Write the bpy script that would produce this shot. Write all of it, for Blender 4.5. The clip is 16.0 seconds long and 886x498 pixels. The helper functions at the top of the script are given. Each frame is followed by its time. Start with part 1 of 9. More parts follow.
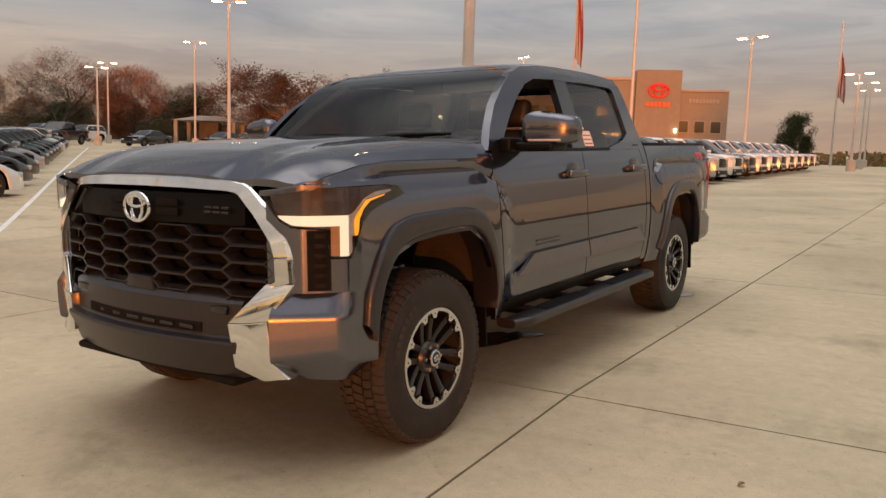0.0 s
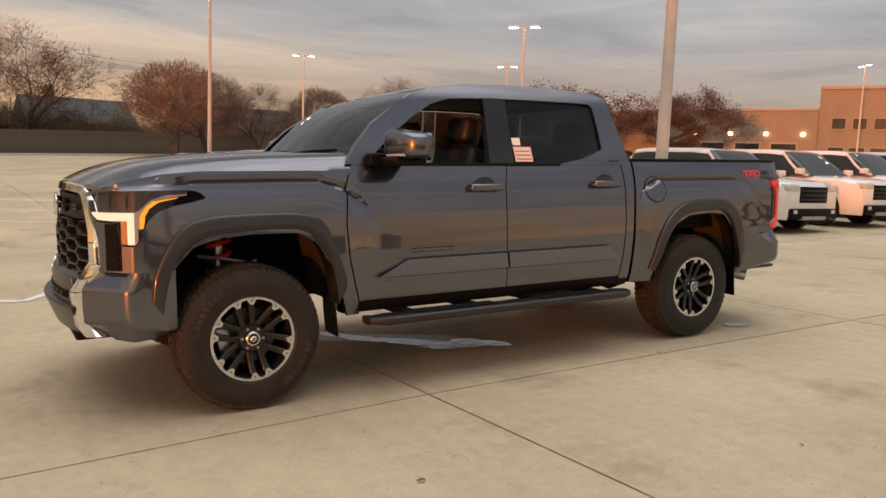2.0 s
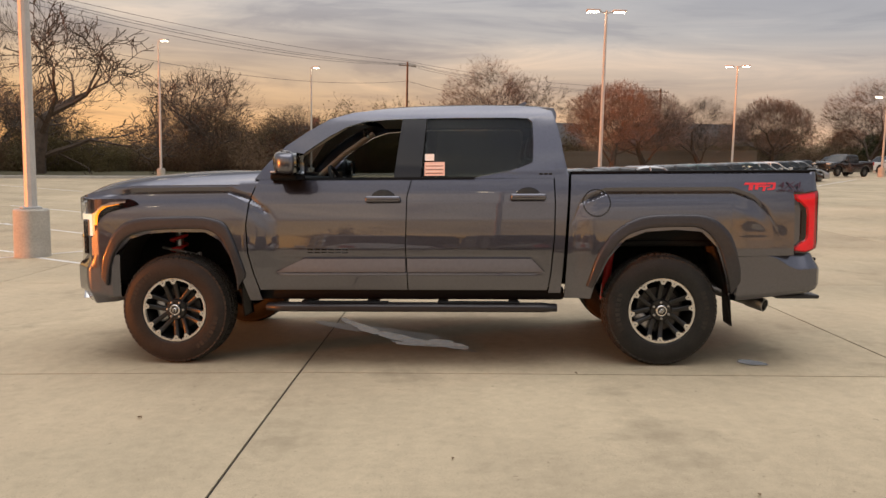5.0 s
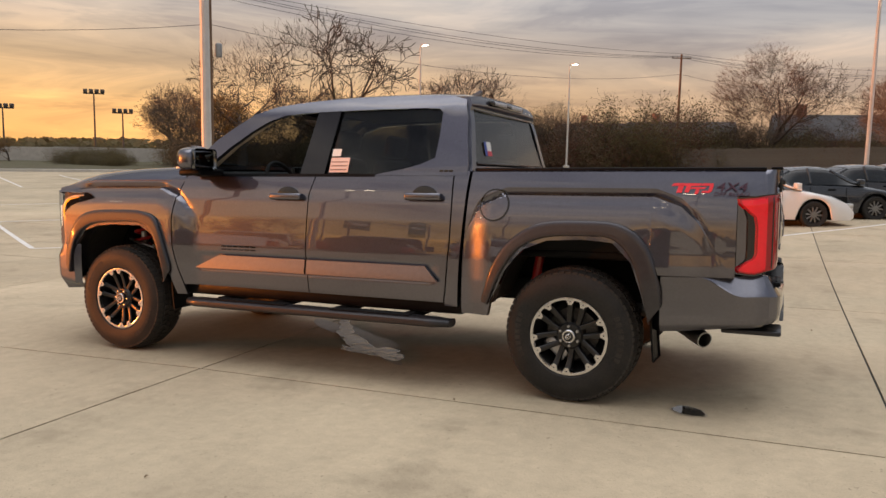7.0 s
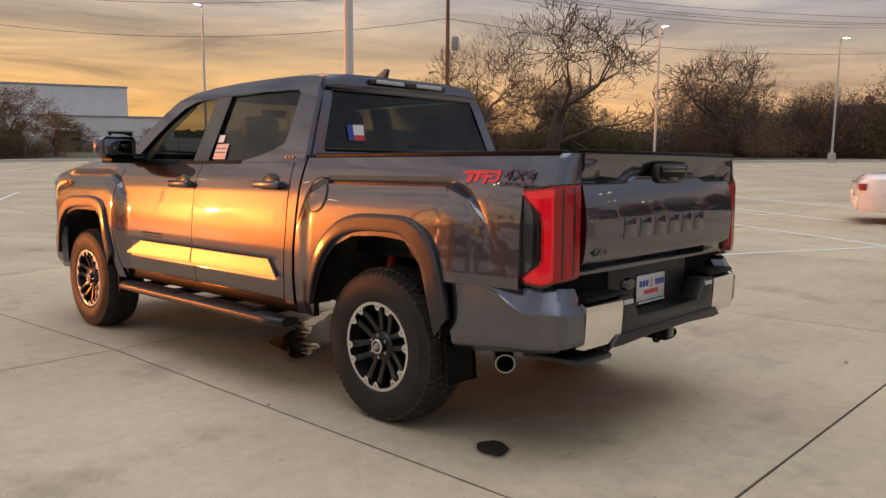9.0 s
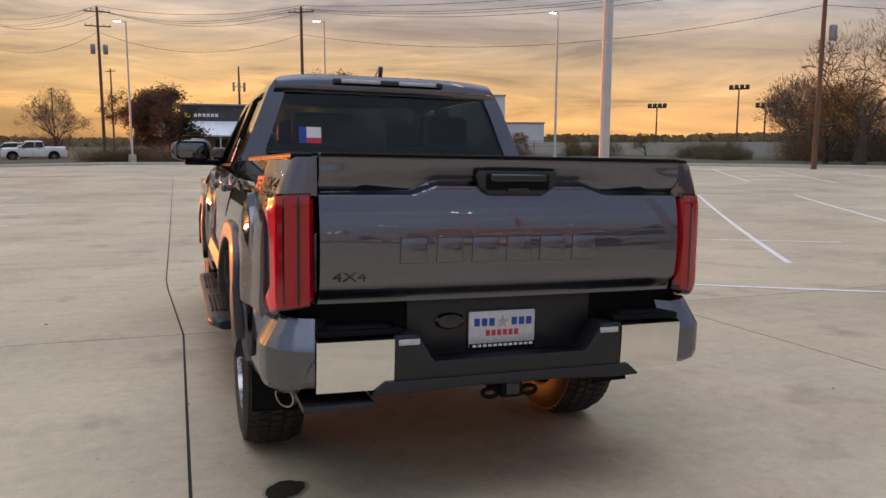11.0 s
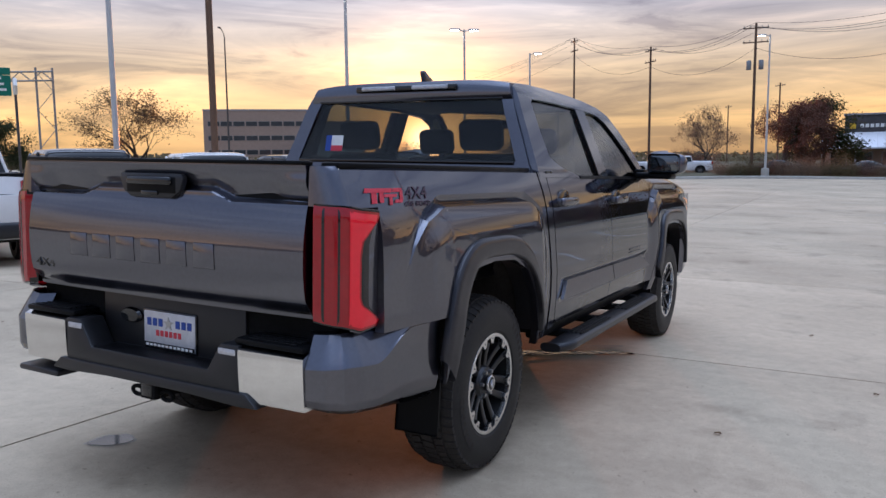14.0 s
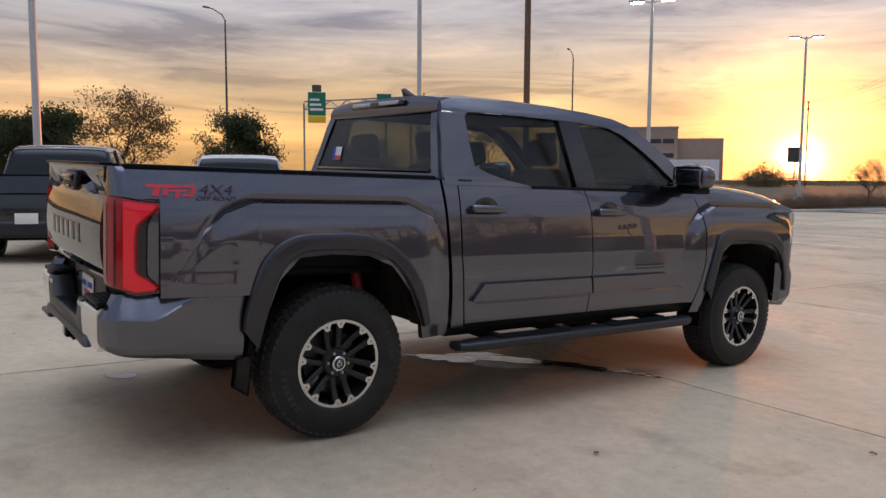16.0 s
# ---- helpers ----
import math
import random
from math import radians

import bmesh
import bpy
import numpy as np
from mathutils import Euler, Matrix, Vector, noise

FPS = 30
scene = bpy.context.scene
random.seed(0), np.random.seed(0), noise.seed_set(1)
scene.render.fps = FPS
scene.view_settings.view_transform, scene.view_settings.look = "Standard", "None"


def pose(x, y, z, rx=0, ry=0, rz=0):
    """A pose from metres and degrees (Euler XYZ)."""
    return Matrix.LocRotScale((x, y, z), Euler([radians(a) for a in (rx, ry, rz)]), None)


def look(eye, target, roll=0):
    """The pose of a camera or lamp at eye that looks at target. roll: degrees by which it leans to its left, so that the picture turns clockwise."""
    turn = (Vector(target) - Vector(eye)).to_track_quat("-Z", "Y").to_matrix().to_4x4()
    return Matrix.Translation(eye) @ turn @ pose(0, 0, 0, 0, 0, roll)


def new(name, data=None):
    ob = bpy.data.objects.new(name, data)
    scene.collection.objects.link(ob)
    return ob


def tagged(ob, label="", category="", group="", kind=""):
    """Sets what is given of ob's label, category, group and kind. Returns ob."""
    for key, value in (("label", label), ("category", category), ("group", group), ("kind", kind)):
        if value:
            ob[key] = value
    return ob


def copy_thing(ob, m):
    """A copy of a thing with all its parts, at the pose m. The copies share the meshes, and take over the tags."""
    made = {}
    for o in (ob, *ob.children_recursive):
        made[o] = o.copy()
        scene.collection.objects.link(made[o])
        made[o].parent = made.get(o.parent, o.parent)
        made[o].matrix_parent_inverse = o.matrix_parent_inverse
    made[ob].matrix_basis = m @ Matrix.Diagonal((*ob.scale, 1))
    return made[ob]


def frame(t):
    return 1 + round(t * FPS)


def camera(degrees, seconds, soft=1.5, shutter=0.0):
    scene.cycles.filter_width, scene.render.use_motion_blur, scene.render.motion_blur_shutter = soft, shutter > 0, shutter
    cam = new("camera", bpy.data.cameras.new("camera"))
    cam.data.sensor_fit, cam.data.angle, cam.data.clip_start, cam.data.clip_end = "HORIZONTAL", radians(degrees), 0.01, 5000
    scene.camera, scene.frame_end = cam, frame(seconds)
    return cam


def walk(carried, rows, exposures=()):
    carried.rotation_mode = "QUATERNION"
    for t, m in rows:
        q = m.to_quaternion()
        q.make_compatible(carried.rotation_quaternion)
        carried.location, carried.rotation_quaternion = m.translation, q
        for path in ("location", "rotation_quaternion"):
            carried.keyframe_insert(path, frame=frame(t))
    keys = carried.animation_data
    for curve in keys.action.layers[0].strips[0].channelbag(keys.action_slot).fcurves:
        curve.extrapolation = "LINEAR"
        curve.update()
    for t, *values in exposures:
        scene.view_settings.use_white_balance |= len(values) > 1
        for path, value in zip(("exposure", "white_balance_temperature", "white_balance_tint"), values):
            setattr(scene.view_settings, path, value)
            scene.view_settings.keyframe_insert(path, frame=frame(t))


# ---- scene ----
cam = camera(59.9, 16.0)
# The lot falls gently past the truck: LEVEL turns the truck's own axes (x ahead, y to its left) into true level and plumb.
UP = Vector((-0.027, 0.021, 1.0)).normalized()
EAST = (Vector((1, 0, 0)) - UP * UP.x).normalized()
LEVEL = Matrix((EAST, UP.cross(EAST), UP)).to_4x4()
PATH = [
    (0, (3.025, 3.126, 1.454), (1.391, 2.003, 1.188), -0.0),
    (0.5, (2.667, 3.718, 1.436), (1.169, 2.419, 1.177), 0.2),
    (1, (2.251, 4.267, 1.421), (0.904, 2.809, 1.173), 0.3),
    (1.5, (1.817, 4.829, 1.434), (0.627, 3.237, 1.205), 0.3),
    (2, (1.355, 5.316, 1.434), (0.324, 3.616, 1.214), 0.2),
    (2.5, (0.87, 5.802, 1.435), (0.024, 4.001, 1.228), 0.0),
    (3, (0.316, 6.234, 1.422), (-0.362, 4.362, 1.227), 0.1),
    (3.50, (-0.263, 6.611, 1.421), (-0.751, 4.681, 1.228), 0.0),
    (4.00, (-0.933, 6.829, 1.419), (-1.223, 4.859, 1.231), -0.1),
    (4.50, (-1.647, 6.894, 1.416), (-1.738, 4.904, 1.234), -0.2),
    (5.00, (-2.363, 6.814, 1.414), (-2.259, 4.825, 1.237), -0.3),
    (5.5, (-3.035, 6.596, 1.413), (-2.744, 4.625, 1.238), -0.4),
    (6, (-3.678, 6.326, 1.407), (-3.206, 4.39, 1.234), -0.2),
    (6.5, (-4.306, 6.026, 1.403), (-3.661, 4.141, 1.226), -0.1),
    (7, (-4.909, 5.662, 1.409), (-4.105, 3.84, 1.227), 0.2),
    (7.5, (-5.453, 5.237, 1.401), (-4.5, 3.489, 1.211), 0.1),
    (8, (-5.959, 4.778, 1.408), (-4.863, 3.117, 1.209), 0.1),
    (8.5, (-6.385, 4.274, 1.401), (-5.165, 2.702, 1.195), 0.2),
    (9, (-6.801, 3.752, 1.403), (-5.438, 2.303, 1.191), 0.2),
    (9.50, (-7.176, 3.204, 1.407), (-5.679, 1.894, 1.195), 0.3),
    (10.00, (-7.459, 2.598, 1.415), (-5.820, 1.471, 1.204), 0.4),
    (10.50, (-7.650, 1.953, 1.426), (-5.879, 1.048, 1.214), 0.7),
    (11.00, (-7.750, 1.290, 1.434), (-5.871, 0.638, 1.223), 0.8),
    (11.5, (-7.76, 0.627, 1.438), (-5.808, 0.246, 1.227), 0.9),
    (12, (-7.777, -0.036, 1.447), (-5.79, -0.127, 1.239), 0.9),
    (12.5, (-7.689, -0.685, 1.449), (-5.707, -0.508, 1.242), 0.9),
    (13, (-7.579, -1.323, 1.458), (-5.642, -0.87, 1.254), 1.0),
    (13.5, (-7.33, -1.94, 1.46), (-5.474, -1.222, 1.253), 1.0),
    (14, (-7.065, -2.535, 1.462), (-5.317, -1.584, 1.257), 1.2),
    (14.5, (-6.75, -3.109, 1.459), (-5.139, -1.941, 1.255), 1.4),
    (15, (-6.417, -3.668, 1.461), (-4.952, -2.321, 1.262), 1.7),
    (15.5, (-6.059, -4.203, 1.481), (-4.748, -2.706, 1.286), 2.1),
    (16, (-5.688, -4.712, 1.48), (-4.532, -3.091, 1.292), 2.3),
]
walk(cam, [(t, LEVEL @ look(eye, target, roll)) for t, eye, target, roll in PATH],
     exposures=[(0, 0.26, 7350, 10), (3, 0.36, 7200, 10), (5.5, 0.40, 7000, 10), (7, 0.34, 6800, 10), (8.5, 0.20, 6550, 10), (11.5, 0.16, 5650, 12), (12.5, 0.22, 5200, 13), (13.5, 0.27, 4900, 12), (14.5, 0.28, 5100, 12), (15, 0.20, 5300, 12), (15.5, 0.12, 5800, 13), (16, 0.06, 5600, 12)])

# ---- sky and sun ----
SUN_AZ = radians(30.0)          # from the truck's nose towards its left
SUN_EL = radians(1.4)
SUN_DIR = Vector((math.cos(SUN_AZ) * math.cos(SUN_EL), math.sin(SUN_AZ) * math.cos(SUN_EL), math.sin(SUN_EL)))


def make_sky():
    w = bpy.data.worlds.new("evening_sky")
    scene.world = w
    w.use_nodes = True
    nt = w.node_tree
    nt.nodes.clear()
    N = nt.nodes.new

    def link(a, b):
        nt.links.new(a, b)

    def mth(op, a, b=None, c=None, clamp=False):
        n = N("ShaderNodeMath")
        n.operation, n.use_clamp = op, clamp
        for k, v in enumerate((a, b, c)):
            if v is None:
                continue
            if isinstance(v, (int, float)):
                n.inputs[k].default_value = v
            else:
                link(v, n.inputs[k])
        return n.outputs[0]

    def ramp(fac, stops):
        n = N("ShaderNodeValToRGB")
        el = n.color_ramp.elements
        while len(el) < len(stops):
            el.new(0.5)
        for e, (p, col) in zip(el, stops):
            e.position, e.color = p, (*col, 1)
        link(fac, n.inputs[0])
        return n.outputs[0]

    def mix(fac, a, b, kind="MIX"):
        n = N("ShaderNodeMix")
        n.data_type, n.blend_type = "RGBA", kind
        if isinstance(fac, (int, float)):
            n.inputs[0].default_value = fac
        else:
            link(fac, n.inputs[0])
        for sock, v in ((n.inputs[6], a), (n.inputs[7], b)):
            if isinstance(v, tuple):
                sock.default_value = (*v, 1)
            else:
                link(v, sock)
        return n.outputs[2]

    tc = N("ShaderNodeTexCoord")
    sep = N("ShaderNodeSeparateXYZ")
    link(tc.outputs["Generated"], sep.inputs[0])
    el = mth("MAXIMUM", sep.outputs[2], 0.0)
    dot = N("ShaderNodeVectorMath")
    dot.operation = "DOT_PRODUCT"
    link(tc.outputs["Generated"], dot.inputs[0])
    dot.inputs[1].default_value = SUN_DIR
    ca = dot.outputs["Value"]
    # side towards the sun: 1, opposite: 0
    side = mth("MULTIPLY_ADD", ca, 0.5, 0.5)
    # clear air: warm near the horizon, brighter and cooler towards the zenith, as under thin high cloud
    away = ramp(el, [(0.0, (0.44, 0.31, 0.25)), (0.07, (0.36, 0.30, 0.27)), (0.16, (0.34, 0.36, 0.405)), (0.28, (0.37, 0.40, 0.46)), (0.42, (0.29, 0.32, 0.38)), (0.70, (0.31, 0.35, 0.43)), (0.86, (1.45, 1.53, 1.68)), (1.0, (1.9, 2.0, 2.16))])
    toward = ramp(el, [(0.0, (0.73, 0.36, 0.085)), (0.05, (0.81, 0.455, 0.14)), (0.11, (0.73, 0.485, 0.235)), (0.2, (0.57, 0.51, 0.46)), (0.36, (0.53, 0.50, 0.49)), (0.70, (0.36, 0.39, 0.46)), (0.86, (1.45, 1.53, 1.68)), (1.0, (1.9, 2.0, 2.16))])
    low_air = mth("SUBTRACT", 1.0, mth("MULTIPLY", el, 5.0, clamp=True), clamp=True)
    wide = mth("POWER", side, mth("MULTIPLY_ADD", low_air, -0.6, 1.35))
    base = mix(wide, away, toward)
    # long flat cloud streaks
    turn = N("ShaderNodeMapping")
    turn.inputs["Rotation"].default_value = (radians(1.5), radians(-2.0), radians(20))
    turn.inputs["Scale"].default_value = (1.5, 1.5, 11.0)
    link(tc.outputs["Generated"], turn.inputs[0])
    nz = N("ShaderNodeTexNoise")
    nz.inputs["Scale"].default_value, nz.inputs["Detail"].default_value, nz.inputs["Roughness"].default_value = 1.15, 7.0, 0.55
    nz.inputs["Distortion"].default_value = 0.5
    link(turn.outputs[0], nz.inputs["Vector"])
    cloud = ramp(nz.outputs["Fac"], [(0.34, (0.60, 0.60, 0.66)), (0.46, (0.92, 0.90, 0.90)), (0.54, (1.06, 1.02, 0.98)), (0.66, (1.42, 1.28, 1.12))])
    nz2 = N("ShaderNodeTexNoise")
    nz2.inputs["Scale"].default_value, nz2.inputs["Detail"].default_value, nz2.inputs["Roughness"].default_value = 2.3, 8.0, 0.6
    nz2.inputs["Distortion"].default_value = 0.9
    link(turn.outputs[0], nz2.inputs["Vector"])
    shreds = ramp(nz2.outputs["Fac"], [(0.39, (0.66, 0.66, 0.72)), (0.48, (0.97, 0.96, 0.95)), (0.56, (1.08, 1.06, 1.03)), (0.64, (1.36, 1.28, 1.18))])
    cloud = mix(mth("MULTIPLY_ADD", wide, 0.65, 0.35), (1.0, 1.0, 1.0), mix(1.0, cloud, shreds, "MULTIPLY"))
    air = mix(1.0, base, cloud, "MULTIPLY")
    # glow round the low sun, soft and then tight
    glow = mth("POWER", mth("MAXIMUM", ca, 0.0), 12.0)
    tight = mth("POWER", mth("MAXIMUM", ca, 0.0), 300.0)
    core = mth("POWER", mth("MAXIMUM", ca, 0.0), 5000.0)
    g1 = mix(glow, (0, 0, 0), (0.20, 0.13, 0.07))
    g2 = mix(tight, (0, 0, 0), (5.0, 1.6, 0.25))
    g3 = mix(core, (0, 0, 0), (5.0, 3.4, 1.6))
    air = mix(1.0, air, g1, "ADD")
    air = mix(1.0, air, g2, "ADD")
    air = mix(1.0, air, g3, "ADD")
    # below the horizon: the lot's own dull tone
    low = mth("LESS_THAN", sep.outputs[2], -0.02)
    air = mix(low, air, (0.12, 0.10, 0.08))
    bg = N("ShaderNodeBackground")
    link(air, bg.inputs[0])
    bg.inputs[1].default_value = 1.0
    out = N("ShaderNodeOutputWorld")
    link(bg.outputs[0], out.inputs[0])


make_sky()
sun_lamp = bpy.data.lights.new("sun", "SUN")
sun_lamp.energy, sun_lamp.angle, sun_lamp.color = 2.9, radians(0.8), (1.0, 0.235, 0.03)
sun = new("sun", sun_lamp)
sun.matrix_world = look(Vector((math.cos(SUN_AZ), math.sin(SUN_AZ), math.tan(radians(1.2)))) * 50, (0, 0, 0))

# ---- materials ----
def material(name, color, rough=0.5, metal=0.0, coat=0.0, spec=0.5, vary=0.0, scale=8.0, bump=0.0, bump_scale=60.0, alpha=1.0, emit=None, power=0.0, transmission=0.0, coat_rough=0.03, second=None, rough_vary=0.0, stretch=(1, 1, 1), dist=0.002):
    m = bpy.data.materials.new(name)
    m.use_nodes = True
    nt = m.node_tree
    b = nt.nodes["Principled BSDF"]
    b.inputs["Base Color"].default_value = (*color, 1)
    b.inputs["Roughness"].default_value = rough
    b.inputs["Metallic"].default_value = metal
    b.inputs["Coat Weight"].default_value = coat
    b.inputs["Coat Roughness"].default_value = coat_rough
    b.inputs["Specular IOR Level"].default_value = spec
    b.inputs["Alpha"].default_value = alpha
    b.inputs["Transmission Weight"].default_value = transmission
    if emit:
        b.inputs["Emission Color"].default_value = (*emit, 1)
        b.inputs["Emission Strength"].default_value = power
    if vary or rough_vary or bump:
        tc = nt.nodes.new("ShaderNodeTexCoord")
        mp = nt.nodes.new("ShaderNodeMapping")
        mp.inputs["Scale"].default_value = stretch
        nt.links.new(tc.outputs["Object"], mp.inputs[0])
    if vary or rough_vary:
        big = nt.nodes.new("ShaderNodeTexNoise")
        big.inputs["Scale"].default_value, big.inputs["Detail"].default_value = scale, 6.0
        nt.links.new(mp.outputs[0], big.inputs["Vector"])
        fine = nt.nodes.new("ShaderNodeTexNoise")
        fine.inputs["Scale"].default_value, fine.inputs["Detail"].default_value = scale * 9.0, 4.0
        nt.links.new(mp.outputs[0], fine.inputs["Vector"])
        av = nt.nodes.new("ShaderNodeMath")
        av.operation = "ADD"
        nt.links.new(big.outputs["Fac"], av.inputs[0])
        nt.links.new(fine.outputs["Fac"], av.inputs[1])
        if vary:
            ra = nt.nodes.new("ShaderNodeMapRange")
            ra.inputs["From Min"].default_value, ra.inputs["From Max"].default_value = 0.7, 1.3
            nt.links.new(av.outputs[0], ra.inputs["Value"])
            mx = nt.nodes.new("ShaderNodeMix")
            mx.data_type = "RGBA"
            lo = tuple(c * (1 - vary) for c in color)
            hi = second or tuple(min(1.0, c * (1 + vary)) for c in color)
            mx.inputs[6].default_value, mx.inputs[7].default_value = (*lo, 1), (*hi, 1)
            nt.links.new(ra.outputs[0], mx.inputs[0])
            nt.links.new(mx.outputs[2], b.inputs["Base Color"])
        if rough_vary:
            rr = nt.nodes.new("ShaderNodeMapRange")
            rr.inputs["From Min"].default_value, rr.inputs["From Max"].default_value = 0.6, 1.4
            rr.inputs["To Min"].default_value, rr.inputs["To Max"].default_value = max(0.0, rough - rough_vary), min(1.0, rough + rough_vary)
            nt.links.new(av.outputs[0], rr.inputs["Value"])
            nt.links.new(rr.outputs[0], b.inputs["Roughness"])
    if bump:
        bn = nt.nodes.new("ShaderNodeTexNoise")
        bn.inputs["Scale"].default_value, bn.inputs["Detail"].default_value = bump_scale, 5.0
        nt.links.new(mp.outputs[0], bn.inputs["Vector"])
        bp = nt.nodes.new("ShaderNodeBump")
        bp.inputs["Strength"].default_value, bp.inputs["Distance"].default_value = bump, dist
        nt.links.new(bn.outputs["Fac"], bp.inputs["Height"])
        nt.links.new(bp.outputs[0], b.inputs["Normal"])
    return m


def pane_glass(name, tint, shade):
    """Thin window glass: a coloured see-through layer under a mirror-like surface."""
    m = bpy.data.materials.new(name)
    m.use_nodes = True
    nt = m.node_tree
    nt.nodes.remove(nt.nodes["Principled BSDF"])
    tr = nt.nodes.new("ShaderNodeBsdfTransparent")
    tr.inputs[0].default_value = (*(c * shade for c in tint), 1)
    gl = nt.nodes.new("ShaderNodeBsdfGlossy")
    gl.inputs["Roughness"].default_value = 0.02
    gl.inputs["Color"].default_value = (0.72, 0.72, 0.72, 1)
    lw = nt.nodes.new("ShaderNodeLayerWeight")
    lw.inputs[0].default_value = 0.5
    pw = nt.nodes.new("ShaderNodeMath")
    pw.operation = "POWER"
    pw.inputs[1].default_value = 5.0
    nt.links.new(lw.outputs["Facing"], pw.inputs[0])
    fr = nt.nodes.new("ShaderNodeMapRange")
    fr.inputs["To Min"].default_value, fr.inputs["To Max"].default_value = 0.045, 1.0
    nt.links.new(pw.outputs[0], fr.inputs["Value"])
    mx = nt.nodes.new("ShaderNodeMixShader")
    nt.links.new(fr.outputs[0], mx.inputs[0])
    nt.links.new(tr.outputs[0], mx.inputs[1])
    nt.links.new(gl.outputs[0], mx.inputs[2])
    nt.links.new(mx.outputs[0], nt.nodes["Material Output"].inputs[0])
    return m


PAINT = material("magnetic_grey_paint", (0.089, 0.090, 0.117), 0.30, 1.0, 1.0, vary=0.08, scale=60.0, rough_vary=0.03, coat_rough=0.004)
PAINT.node_tree.nodes["Principled BSDF"].inputs["Coat IOR"].default_value = 1.85
PAINT.node_tree.nodes["Principled BSDF"].inputs["Specular Tint"].default_value = (0.18, 0.18, 0.20, 1)
PLASTIC = material("black_textured_plastic", (0.0032, 0.0034, 0.004), 0.45, 0.0, 0.0, 0.12, vary=0.25, scale=12.0, bump=0.15, bump_scale=700.0, dist=0.0008, rough_vary=0.1)
BUMPERBLACK = material("satin_black_bumper_plastic", (0.010, 0.010, 0.0115), 0.42, 0.0, 0.0, 0.5, vary=0.2, scale=14.0, bump=0.1, bump_scale=700.0, dist=0.0006)
FLARE = material("grey_flare_plastic", (0.018, 0.018, 0.021), 0.42, 0.3, 0.2, vary=0.15, scale=14.0, bump=0.05, bump_scale=700.0, dist=0.0006, coat_rough=0.2)
FLAREPAINT = material("satin_grey_flare_paint", (0.052, 0.051, 0.057), 0.46, 0.9, 0.5, vary=0.1, scale=30.0, coat_rough=0.12)
GRILLEBLACK = material("satin_grille_plastic", (0.016, 0.0165, 0.020), 0.36, 0.0, 0.0, 0.35, vary=0.2, scale=14.0, bump=0.05, bump_scale=700.0, dist=0.0006)
GLOSSBLACK = material("gloss_black", (0.005, 0.005, 0.006), 0.12, 0.0, 0.4, vary=0.2, scale=20.0)
CHROME = material("polished_chrome", (0.78, 0.77, 0.75), 0.09, 1.0, vary=0.05, scale=10.0, rough_vary=0.03)
# Mirror colour darkened in place of a dark reflection.
DARKMIRROR = material("dimming_mirror_glass", (0.16, 0.17, 0.18), 0.03, 1.0, vary=0.03, scale=10.0)
STEEL = material("brushed_steel", (0.42, 0.42, 0.42), 0.35, 1.0, vary=0.15, scale=20.0)
TREADRUBBER = material("dusty_tread_rubber", (0.034, 0.030, 0.026), 0.8, 0.0, 0.0, 0.3, vary=0.35, scale=14.0, bump=0.2, bump_scale=260.0, dist=0.001)
RUBBER = material("tyre_rubber", (0.016, 0.0158, 0.016), 0.55, 0.0, 0.0, 0.3, vary=0.3, scale=9.0, bump=0.2, bump_scale=260.0, dist=0.001, second=(0.024, 0.022, 0.020))
RIMBLACK = material("black_wheel_paint", (0.005, 0.005, 0.0055), 0.35, 0.0, 0.08, vary=0.2, scale=20.0)
RIMCUT = material("machined_aluminium", (0.66, 0.66, 0.66), 0.22, 1.0, vary=0.08, scale=40.0, rough_vary=0.06)
REDLENS = material("red_lamp_lens", (0.24, 0.002, 0.006), 0.12, 0.0, 0.6, 0.4, emit=(1.0, 0.008, 0.018), power=0.03, vary=0.15, scale=30.0)
LITRED = material("lit_red_band", (0.40, 0.003, 0.010), 0.12, 0.0, 0.6, 0.4, emit=(1.0, 0.012, 0.028), power=0.20, vary=0.1, scale=40.0)
CLEARLENS = pane_glass("clear_lamp_lens", (0.9, 0.92, 0.95), 0.85)
DRL = material("lit_lamp_strip", (0.25, 0.25, 0.24), 0.3, emit=(1.0, 0.82, 0.58), power=0.95)
LAMPGREY = material("lamp_housing_grey", (0.060, 0.063, 0.072), 0.4, 0.0, 0.0, 0.25, vary=0.3, scale=30.0)
SIGNAL = material("pale_orange_signal_lens", (0.55, 0.30, 0.14), 0.25, 0.3, 0.5, vary=0.1, scale=60.0)
AMBER = material("amber_lamp_strip", (0.8, 0.25, 0.02), 0.3, emit=(1.0, 0.32, 0.02), power=1.2)
REFLECTOR = material("lamp_reflector", (0.55, 0.55, 0.57), 0.38, 0.5, vary=0.2, scale=40.0)
TINT = pane_glass("privacy_glass", (0.90, 0.95, 0.93), 0.55)
CLEAR = pane_glass("windscreen_glass", (0.80, 0.93, 0.98), 0.32)
CABIN = material("dark_cabin_trim", (0.014, 0.014, 0.014), 0.65, vary=0.3, scale=15.0, bump=0.1, bump_scale=300.0)
LEATHER = material("dark_seat_leather", (0.016, 0.014, 0.013), 0.5, vary=0.3, scale=15.0, bump=0.12, bump_scale=220.0)
HEADLINER = material("beige_headliner", (0.42, 0.36, 0.28), 0.9, vary=0.1, scale=30.0, bump=0.1, bump_scale=500.0)
PAPER = material("printed_paper", (0.78, 0.77, 0.72), 0.6, vary=0.05, scale=30.0)
PINKPAPER = material("pink_printed_paper", (0.75, 0.55, 0.48), 0.6, vary=0.05, scale=30.0)
